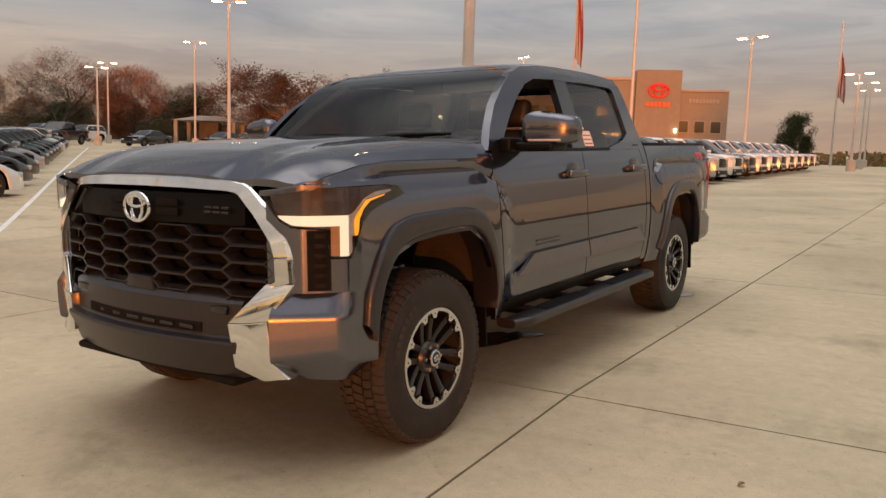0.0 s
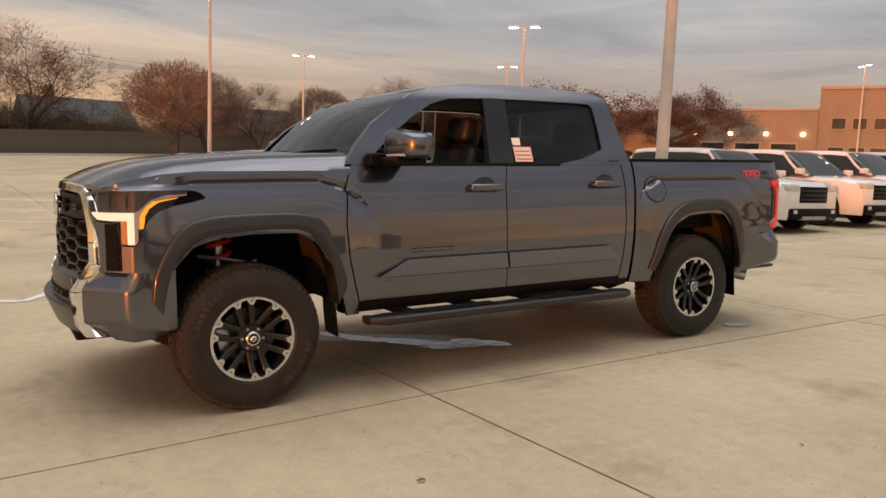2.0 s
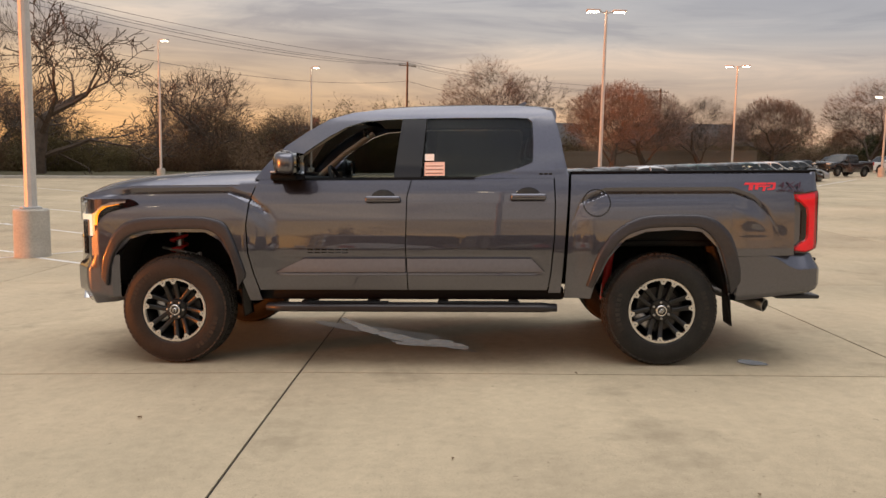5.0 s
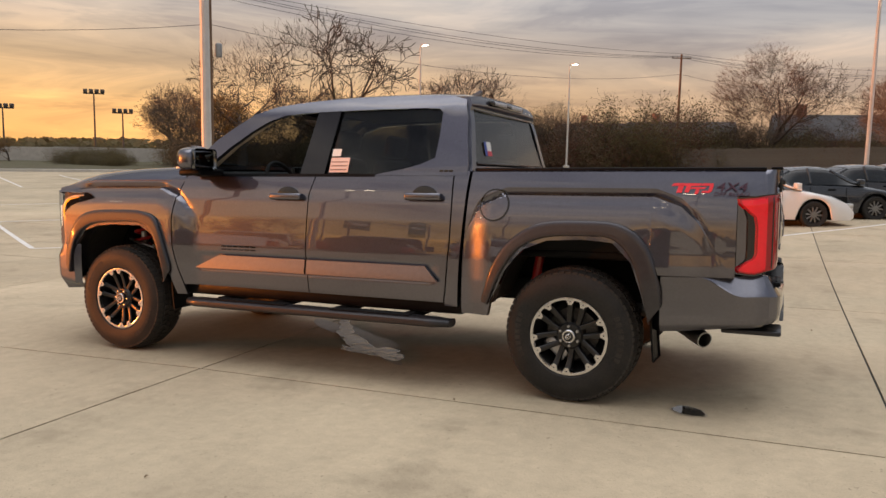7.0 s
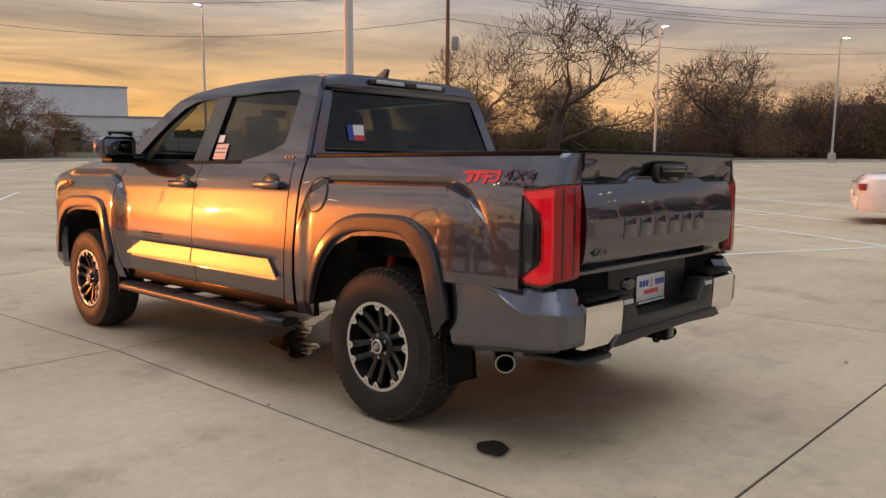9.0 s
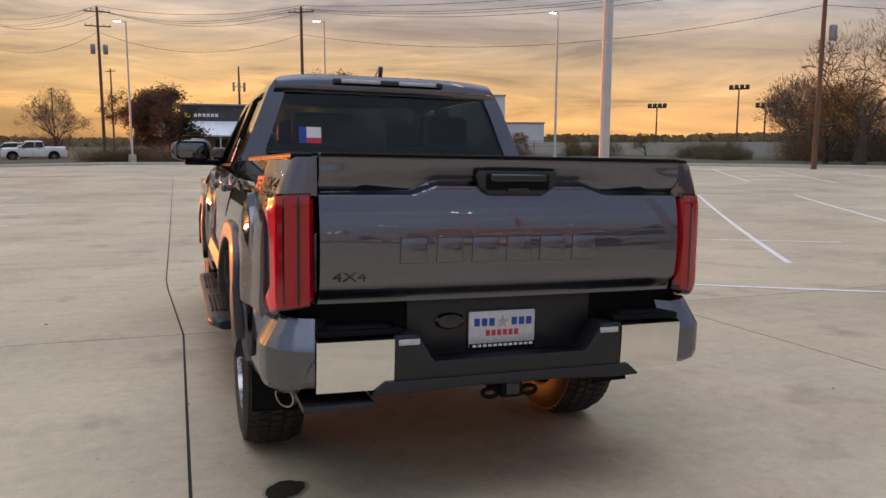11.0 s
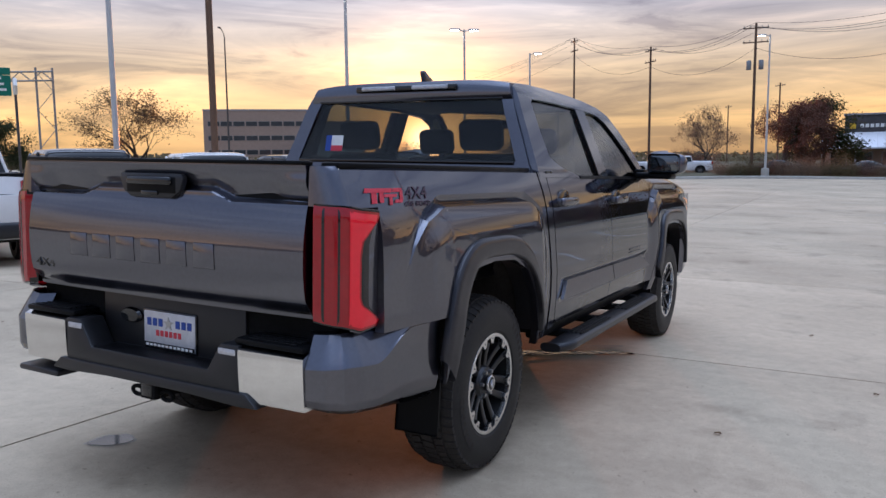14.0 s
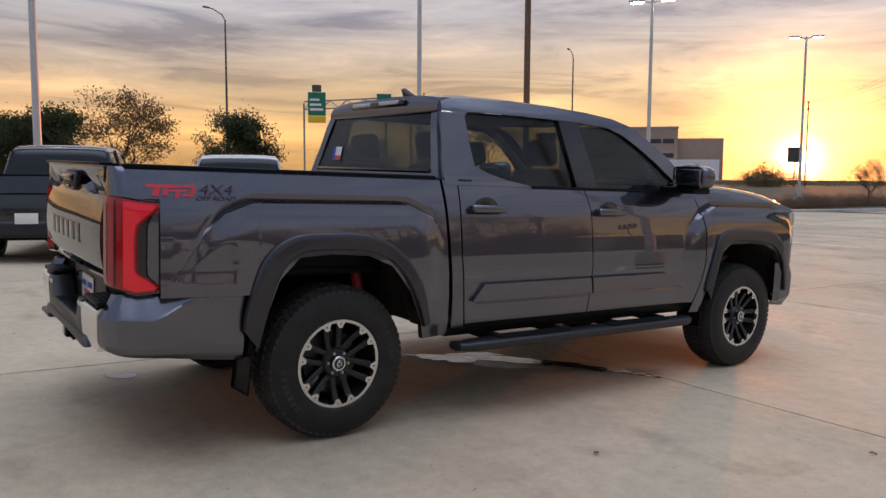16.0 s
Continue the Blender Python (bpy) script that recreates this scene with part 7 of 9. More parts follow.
    part("plate", box_mesh(-L / 2 - 0.085, -L / 2 - 0.06, -0.16, 0.16, K["clear"] + 0.26, K["clear"] + 0.42, 0.005), PAPER, root, "blank pale plate")
    if kind == "pickup":
        # The bed is not hollowed; this black slab stands in for its shade.
        part("bed_hollow", box_mesh(-L / 2 + 0.08, -L / 2 + 0.32 * L, -w * 0.80, w * 0.80, 1.30, 1.386, 0.01), PLASTIC, root, "black slab standing in for the shaded open bed")
    for a in K["ax"]:
        for s in (1, -1):
            wm = Matrix.Translation(((a - 0.5) * L, s * (w - 0.13), R)) @ Matrix.Rotation(0 if s > 0 else math.pi, 4, "Z")
            bm = fresh()
            add_lathe(bm, [(R * 0.62, -0.11), (R * 0.9, -0.115), (R, -0.08), (R, 0.08), (R * 0.9, 0.115), (R * 0.62, 0.10)], 28, wm)
            wh = part("wheel", bm, RUBBER, root, "black tyre on an alloy rim")
            bm = fresh()
            add_lathe(bm, [(R * 0.64, 0.10), (R * 0.60, 0.07), (R * 0.55, 0.04), (0.0, 0.03)], 28, wm)
            part("rim", bm, RIMBLACK, wh, "dark wheel rim")
            bm = fresh()
            star = []
            for k in range(40):
                an = k * math.pi / 20
                rr = R * (0.61 if k % 4 in (0, 1) else 0.20)
                star.append((rr * math.cos(an), 0.06, rr * math.sin(an)))
            add_prism(bm, star, (0, 0.03, 0), 0.004, 1)
            bmesh.ops.transform(bm, matrix=wm, verts=bm.verts)
            part("wheel_star", bm, CARRIM, wh, "alloy wheel star with ten spokes")
    return root


PROTOS = {}


def vehicle(kind, colour, x, y, heading, label, group):
    m = on_ground(x, y, heading)
    if (kind, colour) in PROTOS:
        ob = copy_thing(PROTOS[(kind, colour)], m)
        return tagged(ob, label, "", group)
    ob = build_vehicle(kind, colour, label, m, group)
    PROTOS[(kind, colour)] = ob
    return ob


row = ["white", "white", "white", "silver", "dark", "silver", "white", "dark", "white", "white", "silver", "white", "white", "white", "silver", "white"]
for k, c in enumerate(row):
    vehicle("suv", c, -13.6 - 2.85 * k, -6.9 - 0.10 * k, 90, c + " off-road sport utility parked nose out in a row", "row of parked sport utilities")
for k, c in enumerate(["white", "dark", "black", "silver", "dark", "teal", "black", "dark", "teal", "silver", "white", "dark", "black", "silver"]):
    vehicle("sedan", c, -4.0 - 1.55 * k, -15.5 - 2.55 * k, 200, c + " sedan parked in the angled row", "row of parked sedans")
for kind, c, x, y, hd in (("pickup", "black", -3.0, 10.9, 68), ("pickup", "white", 0.3, 11.1, 68), ("pickup", "black", 3.4, 11.7, 68), ("pickup", "white", 6.8, 11.6, 62), ("pickup", "black", 10.5, 11.9, 72), ("pickup", "white", 14.2, 24.2, 80),
                          ("pickup", "black", -33.5, -62.0, 30), ("sedan", "dark", -37.5, -55.5, 15), ("sedan", "black", -41.5, -50.5, 15), ("pickup", "white", 77.0, 20.5, 100), ("suv", "white", 81.5, 17.4, 98), ("pickup", "white", 76.0, 14.2, 104), ("sedan", "dark", 66.0, 4.4, 95), ("sedan", "dark", 68.0, -2.4, 95),
                          ("sedan", "white", -53.0, -60.5, 20), ("suv", "black", -58.0, -56.5, 20), ("suv", "white", -62.0, -62.0, 30), ("suv", "dark", -72.0, 2.5, 100), ("pickup", "dark", -76.0, 6.0, 100),
                          ("sedan", "dark", -33.0, -70.0, 20), ("suv", "silver", -37.0, -72.0, 20), ("suv", "white", -44.0, -76.0, 20)):
    vehicle(kind, c, x, y, hd, c + (" pickup" if kind == "pickup" else " car") + " parked on the concrete lot", "other parked vehicles")

# ---- verge, kerb ----
GRASS = material("dry_winter_grass", (0.14, 0.11, 0.055), 0.95, vary=0.45, scale=0.8, bump=0.6, bump_scale=14.0, dist=0.05, second=(0.09, 0.085, 0.04))
KERBSTONE = material("kerb_concrete", (0.44, 0.42, 0.38), 0.8, vary=0.15, scale=2.0, bump=0.2, bump_scale=40.0)
EDGE = [(29.0, 42.0), (29.5, 28.0), (31.5, 20.5), (36.0, 17.2), (42.0, 16.6), (50.0, 16.6), (54.5, 14.6), (57.5, 9.5), (60.5, 3.0), (62.5, -5.0), (61.5, -14.0), (57.0, -24.0), (50.0, -31.5), (37.0, -42.0), (23.5, -51.5), (14.0, -67.5), (0.0, -77.0), (-18.0, -82.0), (-45.0, -84.0), (-80.0, -70.0)]


def sheet_outside(line, far):
    bm = fresh()
    prev = None
    for x, y in line:
        r = math.hypot(x, y)
        row = []
        for f in (1.0, 1.08, 1.3, 1.8, far):
            q = Vector((x, y)) * f
            row.append(bm.verts.new((q.x, q.y, ground_z(q.x, q.y) + 0.11)))
        if prev:
            for k in range(4):
                bm.faces.new((prev[k], row[k], row[k + 1], prev[k + 1]))
        prev = row
    return bm


edge_dense = [(p.x, p.y) for p in curve([(x, y, 0) for x, y in EDGE], 110)]
verge = part("verge", sheet_outside(edge_dense, 6.0), GRASS)
tagged(verge, "dry brown winter grass beyond the kerb", "grass", kind="structure")
bm = fresh()
prev = None
for k, (x, y) in enumerate(edge_dense):
    d = Vector((x, y)).normalized()
    row = []
    for off, up in ((-0.05, -0.05), (-0.04, 0.13), (0.0, 0.155), (0.16, 0.155), (0.16, 0.0)):
        px, py = x + d.x * off, y + d.y * off
        row.append(bm.verts.new((px, py, ground_z(x, y) + up)))
    if prev:
        for q in range(4):
            bm.faces.new((prev[q], row[q], row[q + 1], prev[q + 1]))
    prev = row
kerb = part("kerb", bm, KERBSTONE)
tagged(kerb, "low pale concrete kerb round the lot", "kerb", kind="structure")

# ---- trees ----
LEAFMATS = {
    "rust": material("rust_red_leaves", (0.140, 0.063, 0.039), 0.8, vary=0.4, scale=1.5),
    "brown": material("brown_dry_leaves", (0.21, 0.135, 0.08), 0.85, vary=0.4, scale=1.5),
    "olive": material("olive_brown_leaves", (0.145, 0.115, 0.055), 0.85, vary=0.45, scale=1.5),
    "green": material("dark_green_leaves", (0.05, 0.06, 0.025), 0.8, vary=0.4, scale=1.5),
    "gold": material("golden_leaves", (0.18, 0.10, 0.03), 0.8, vary=0.4, scale=1.5),
}


def let_light_through(m, share):
    """Thin leaves pass part of the light that falls on their far side."""
    nt = m.node_tree
    bsdf = nt.nodes["Principled BSDF"]
    tl = nt.nodes.new("ShaderNodeBsdfTranslucent")
    mx = nt.nodes.new("ShaderNodeMixShader")
    mx.inputs[0].default_value = share
    feed = bsdf.inputs["Base Color"]
    if feed.is_linked:
        nt.links.new(feed.links[0].from_socket, tl.inputs["Color"])
    else:
        tl.inputs["Color"].default_value = feed.default_value
    nt.links.new(bsdf.outputs[0], mx.inputs[1])
    nt.links.new(tl.outputs[0], mx.inputs[2])
    nt.links.new(mx.outputs[0], nt.nodes["Material Output"].inputs[0])


for leaf in LEAFMATS.values():
    let_light_through(leaf, 0.45)
TREES = {}
TWIGMATS = {"bare": material("grey_brown_twigs", (0.11, 0.08, 0.062), 0.9, vary=0.3, scale=1.0), "red": material("reddish_twigs", (0.19, 0.115, 0.085), 0.9, vary=0.35, scale=0.8)}
TWIGMATS["thin"] = TWIGMATS["bare"]


def build_tree(kind, seed, height, spread_w, leaves, leafmat, leaf_size, depth, m, label, twigs=0):
    rnd = random.Random(seed)
    root = thing("tree" if height > 5 else "bush", m, label, "tree" if height > 5 else "bush")
    bm = fresh()
    tips = []

    def grow(p, d, length, r, lev):
        pts, radii = [p], [r]
        q = p
        dd = d.copy()
        n = 3
        for k in range(n):
            dd = (dd + Vector((rnd.uniform(-1, 1), rnd.uniform(-1, 1), rnd.uniform(-0.4, 0.7))) * (0.16 + 0.05 * lev) * (0.55 if kind == "bare" else 1.0)).normalized()
            q = q + dd * length / n
            pts.append(q)
            radii.append(r * (1 - 0.42 * (k + 1) / n))
        add_tube(bm, pts, [max(q, 0.012 if kind == "bare" else 0.006) for q in radii], 6 if lev < 2 else (4 if lev < 3 else 3), False)
        if lev >= depth - 2:
            tips.extend((pts[2], pts[3]))
        if lev < depth:
            for c in range((rnd.choice((3, 3, 4)) if kind == "red" else rnd.choice((2, 3, 3))) if lev > 0 else rnd.choice((4, 5, 6))):
                a = rnd.uniform(0, 6.28)
                tilt = rnd.uniform(0.35, 0.95) * (spread_w / height) * 1.5
                side = dd.orthogonal().normalized()
                side = Matrix.Rotation(a, 3, dd) @ side
                nd = (dd + side * tilt).normalized()
                start = pts[-1] if c < 2 else pts[rnd.choice((1, 2))]
                grow(start, nd, length * rnd.uniform(0.62, 0.82), radii[-1] * rnd.uniform(0.52, 0.72), lev + 1)

    if kind.startswith("brush"):
        # a thicket: many thin stems from the ground
        for k in range(22):
            an, rr = rnd.uniform(0, 6.28), spread_w * 0.36 * math.sqrt(rnd.random())
            lean = Vector((rnd.uniform(-0.22, 0.22), rnd.uniform(-0.22, 0.22), 1)).normalized()
            grow(Vector((rr * math.cos(an), rr * math.sin(an), -0.1)), lean, height * rnd.uniform(0.22, 0.42), height * rnd.uniform(0.004, 0.008), depth - 3)
    else:
        trunk_len = height * (0.15 if kind == "bare" else 0.22)
        grow(Vector((0, 0, -0.1)), Vector((rnd.uniform(-0.08, 0.08), rnd.uniform(-0.08, 0.08), 1)).normalized(), trunk_len, height * 0.022, 0)
    zmax = max(v.co.z for v in bm.verts)
    f = height / zmax
    bmesh.ops.scale(bm, vec=(f, f, f), verts=bm.verts)
    part("trunk", bm, BARK, root, "bare brown trunk and limbs")
    if twigs:
        # a haze of fine twigs in a domed crown
        verts, faces = [], []
        foot = Vector((0, 0, height * 0.22))
        for k in range(twigs):
            d = Vector((rnd.gauss(0, 1), rnd.gauss(0, 1), rnd.gauss(0.15, 1))).normalized()
            rr = rnd.uniform(0.35, 1.0) ** 0.6 * (1 + 0.16 * noise.noise(d * 2.3 + Vector((seed, 0, 0))))
            c = Vector((d.x * spread_w * 0.46 * rr, d.y * spread_w * 0.46 * rr, height * 0.60 + d.z * height * 0.38 * rr))
            if c.z < height * 0.2 or noise.noise(c * (5.0 / height) + Vector((0, seed, 0))) < -0.22:
                continue
            out = ((c - foot).normalized() + Vector((rnd.gauss(0, 1), rnd.gauss(0, 1), rnd.gauss(0.2, 1))) * 0.38).normalized()
            side = out.orthogonal().normalized() * height * rnd.uniform(0.0010, 0.0019)
            i = len(verts)
            verts += [c - side, c + side, c + out * height * rnd.uniform(0.03, 0.075)]
            faces.append((i, i + 1, i + 2))
        me = bpy.data.meshes.new("twig_haze")
        me.from_pydata([tuple(v) for v in verts], [], faces)
        me.materials.append(TWIGMATS[kind])
        ob = new("twig_haze", me)
        ob.parent = root
        tagged(ob, "haze of fine bare twigs", kind="stuff")
    if leaves:
        verts, faces = [], []
        tips = [t * f for t in tips]
        for k in range(leaves):
            c = rnd.choice(tips) + Vector((rnd.gauss(0, 1), rnd.gauss(0, 1), rnd.gauss(0, 0.8))) * leaf_size * 2.6
            if kind.startswith("brush"):
                c.z *= rnd.random() ** 0.6
            if c.z < 0.05:
                continue
            a = Vector((rnd.gauss(0, 1), rnd.gauss(0, 1), rnd.gauss(0, 1))).normalized()
            b = a.orthogonal().normalized()
            s1 = leaf_size * rnd.uniform(0.5, 1.3)
            i = len(verts)
            verts += [c - a * s1, c + b * s1 * 0.8, c + a * s1]
            faces.append((i, i + 1, i + 2))
        me = bpy.data.meshes.new("crown")
        me.from_pydata([tuple(v) for v in verts], [], faces)
        me.materials.append(LEAFMATS[leafmat])
        ob = new("crown", me)
        ob.parent = root
        tagged(ob, "loose " + LEAFMATS[leafmat].name.replace("_", " "), kind="stuff")
    return root


SPEC = {
    "bare": dict(seed=3, height=12.0, spread_w=13.0, leaves=250, leafmat="brown", leaf_size=0.06, depth=6, twigs=2600, label="large bare winter tree with spreading branches"),
    "red": dict(seed=8, height=12.0, spread_w=11.0, leaves=2500, leafmat="rust", leaf_size=0.09, depth=6, twigs=15000, label="tall tree with fine twigs and thin rust-red leaves"),
    "redfull": dict(seed=12, height=8.0, spread_w=9.0, leaves=24000, leafmat="rust", leaf_size=0.10, depth=6, label="round tree with dense rust-red leaves"),
    "thin": dict(seed=21, height=9.0, spread_w=6.0, leaves=1800, leafmat="brown", leaf_size=0.10, depth=6, twigs=4000, label="thin half-bare brown tree"),
    "brush": dict(seed=31, height=6.0, spread_w=9.0, leaves=15000, leafmat="olive", leaf_size=0.10, depth=5, label="dense tangle of olive-brown brush"),
    "brush2": dict(seed=37, height=6.4, spread_w=8.5, leaves=14000, leafmat="brown", leaf_size=0.09, depth=5, label="dense brown winter brush"),
    "brush3": dict(seed=39, height=6.2, spread_w=8.0, leaves=9000, leafmat="rust", leaf_size=0.08, depth=5, label="thin rust-brown winter thicket"),
    "green": dict(seed=41, height=7.0, spread_w=7.5, leaves=17000, leafmat="green", leaf_size=0.17, depth=6, label="dark green evergreen oak"),
    "gold": dict(seed=55, height=8.0, spread_w=6.5, leaves=5000, leafmat="gold", leaf_size=0.11, depth=6, label="small tree with sparse golden leaves"),
}


def tree(kind, x, y, height, turn, wide=1.0, label=""):
    S = SPEC[kind]
    k = height / S["height"]
    m = on_ground(x, y, turn) @ Matrix.Diagonal((k * wide, k * wide, k, 1))
    if kind not in TREES:
        TREES[kind] = build_tree(kind, m=on_ground(x, y, turn), **S)
        TREES[kind].matrix_world = m
        return TREES[kind]
    src = TREES[kind]
    ob = copy_thing(src, pose(0, 0, 0))
    ob.matrix_basis = m
    return ob


rnd = random.Random(77)
tree("bare", 32.6, -52.0, 13.4, 20, 1.1)
tree("bare", 36.6, -46.8, 10.6, 130, 0.9)
tree("gold", 39.5, -46.5, 6.2, 15, 1.1)
tree("bare", 26.0, -72.0, 11.0, 200)
tree("bare", 30.0, -78.0, 11.5, 80)
tree("red", -2.6, -88.0, 14.0, 40, 0.95)
tree("red", -15.5, -73.0, 9.2, 120, 1.25)
tree("red", -19.5, -76.0, 8.6, 250, 1.25)
tree("red", -27.0, -82.0, 8.5, 200, 1.3)
tree("red", -36.0, -86.0, 8.5, 310, 1.2)
tree("red", -50.5, -93.0, 11.5, 15, 1.15)
tree("red", -58.0, -88.5, 9.6, 75, 1.2)
tree("red", -74.0, -96.0, 9.0, 160, 1.2)
tree("redfull", -60.0, -62.0, 9.5, 10, 1.25)
tree("redfull", -66.0, -57.0, 8.8, 190, 1.25)
tree("redfull", -57.0, -86.0, 6.5, 100, 1.0)
tree("redfull", 87.5, 5.6, 8.4, 40, 0.95)
tree("green", 93.0, 2.0, 8.0, 140, 0.95)
tree("green", -85.5, -12.8, 5.2, 10, 0.6)
tree("green", 22.6, 70.0, 7.9, 70, 0.85)
tree("green", 6.3, 66.3, 7.0, 170, 1.0)
tree("green", 2.0, 66.0, 6.2, 260, 1.0)
tree("green", 41.0, 84.5, 6.2, 30, 0.85)
tree("green", 45.0, 82.0, 6.4, 210, 0.95)
tree("gold", 41.3, 54.8, 8.2, 30, 1.25)
tree("gold", 9.3, 61.3, 8.4, 130, 1.15)
# strip of thicket, bushes and small trees between the lot and the shops on the sunset side
tree("gold", 68.0, -13.6, 8.6, 50, 1.0)
tree("brush", 67.5, -14.2, 7.2, 20, 0.62)
tree("gold", 66.6, -19.0, 6.2, 110, 1.25)
tree("brush", 65.6, -18.2, 5.0, 200, 0.8)
tree("thin", 70.0, -8.6, 7.8, 210, 1.0)
tree("brush3", 71.0, -6.4, 4.6, 310, 0.8)
tree("thin", 80.0, 12.6, 7.2, 60, 1.0)
tree("brush3", 82.0, 14.4, 3.6, 15, 1.0)
tree("gold", 70.0, -24.5, 4.2, 15, 1.3)
for k in range(19):
    q = k / 18
    p = Vector((62.6, 8.0)).lerp(Vector((66.0, -23.0)), q) + Vector((2.2 * math.sin(3.1 * q), 0))
    tree(("brush2", "brush", "brush3", "brush2")[k % 4], p.x + rnd.uniform(0, 1.6), p.y, rnd.uniform(1.5, 2.3), rnd.uniform(0, 360), rnd.uniform(1.0, 1.3))
for k in range(24):
    q = k / 23
    p = Vector((31.5, 24.0)).lerp(Vector((35.5, 19.6)), q * 4) if q < 0.25 else Vector((35.5, 19.6)).lerp(Vector((52.5, 18.6)), (q - 0.25) / 0.75)
    tree(("brush2", "brush", "brush3")[k % 3], p.x + rnd.uniform(-0.5, 0.5), p.y + rnd.uniform(0, 2.0), rnd.uniform(0.7, 1.15), rnd.uniform(0, 360), rnd.uniform(1.4, 2.0))
tree("thin", 55.0, 24.5, 3.4, 90, 1.0)
tree("brush", 150.0, 92.0, 6.5, 90, 1.6)
rnd = random.Random(77)
for k in range(78):
    t = k / 77
    # belt of brush behind the kerb
    if t < 0.62:
        a, b = Vector((56.0, -46.0)), Vector((14.0, -84.0))
        p = a.lerp(b, t / 0.62)
    else:
        a, b = Vector((10.0, -86.0)), Vector((-40.0, -98.0))
        p = a.lerp(b, (t - 0.62) / 0.38)
    p = p + Vector((rnd.uniform(-3, 3), rnd.uniform(-5, 3)))
    kind = rnd.choice(("brush", "brush2", "brush3", "thin", "brush2", "brush"))
    if math.atan2(p.y, p.x) > radians(-46):
        kind = "brush"
    hgt = (rnd.uniform(3.6, 5.4) if t < 0.42 else rnd.uniform(5.2, 7.2)) if kind != "thin" else rnd.uniform(6.0, 8.5)
    if math.atan2(p.y, p.x) > radians(-46):
        hgt = rnd.uniform(1.6, 2.6)
    tree(kind, p.x, p.y, hgt if t < 0.62 else hgt * 0.75, rnd.uniform(0, 360), rnd.uniform(1.0, 1.35))
for k in range(30):
    p = Vector((22.0 - 2.1 * k, -81.0 - 0.10 * k)) + Vector((rnd.uniform(-2, 2), rnd.uniform(-2.5, 1.0)))
    if p.x < 7:
        p.y -= 6.0
    tree(rnd.choice(("brush", "brush2", "brush3", "thin", "brush3")), p.x, p.y, (rnd.uniform(6.2, 9.2) if p.x > 4 else rnd.uniform(3.6, 5.6)), rnd.uniform(0, 360), rnd.uniform(0.9, 1.25))
for k in range(26):
    p = Vector((-44.0 - 2.6 * k, -104.0 + 1.3 * k)) + Vector((rnd.uniform(-2, 2), rnd.uniform(-4, 4)))
    tree(rnd.choice(("brush", "brush2", "green", "red")), p.x, p.y, rnd.uniform(4.5, 6.5), rnd.uniform(0, 360), 1.4)
for k in range(16):
    p = Vector((60.0 + 2.0 * k, -40.0 + 2.0 * k)) + Vector((rnd.uniform(-3, 3), rnd.uniform(-3, 3)))
    tree(rnd.choice(("brush", "gold", "brush2")), p.x + 8, p.y - 8, rnd.uniform(1.6, 3.0), rnd.uniform(0, 360), 1.3)


# far wooded skyline, in loose clumps
def skyline():
    rnd = random.Random(5)
    verts, faces = [], []
    for k in range(900):
        a = rnd.uniform(0, 2 * math.pi)
        r = rnd.uniform(260, 420)
        hgt = (4.5 + 3.5 * noise.noise(Vector((math.cos(a) * 4, math.sin(a) * 4, 0.3)))) * r / 300
        toward = abs((a - SUN_AZ + math.pi) % (2 * math.pi) - math.pi)
        hgt *= 0.12 + 0.88 * sstep((toward - 0.06) / 0.25)
        for q in range(44):
            c = Vector((r * math.cos(a) + rnd.gauss(0, 5), r * math.sin(a) + rnd.gauss(0, 5), ground_z(r * math.cos(a), r * math.sin(a)) + rnd.random() ** 1.3 * 0.85 * hgt))
            u = Vector((rnd.gauss(0, 1), rnd.gauss(0, 1), rnd.gauss(0, 0.7))).normalized() * rnd.uniform(0.9, 1.9)
            v = u.orthogonal().normalized() * rnd.uniform(0.7, 1.4)
            i = len(verts)
            verts += [c - u, c + v, c + u, c - v]
            faces.append((i, i + 1, i + 2, i + 3))
    me = bpy.data.meshes.new("far_trees")
    me.from_pydata([tuple(v) for v in verts], [], faces)
    me.materials.append(LEAFMATS["olive"])
    tagged(new("far_trees", me), "dark wooded skyline far beyond the lot", "trees", kind="stuff")


skyline()

# ---- utility poles and wires ----
WIRE = material("black_cable", (0.012, 0.012, 0.012), 0.6, vary=0.2, scale=2.0)
CERAMIC = material("grey_insulator", (0.2, 0.19, 0.18), 0.4, vary=0.2, scale=9.0)
TRANSFORMER = material("grey_transformer_paint", (0.25, 0.26, 0.27), 0.45, 0.3, vary=0.15, scale=6.0)


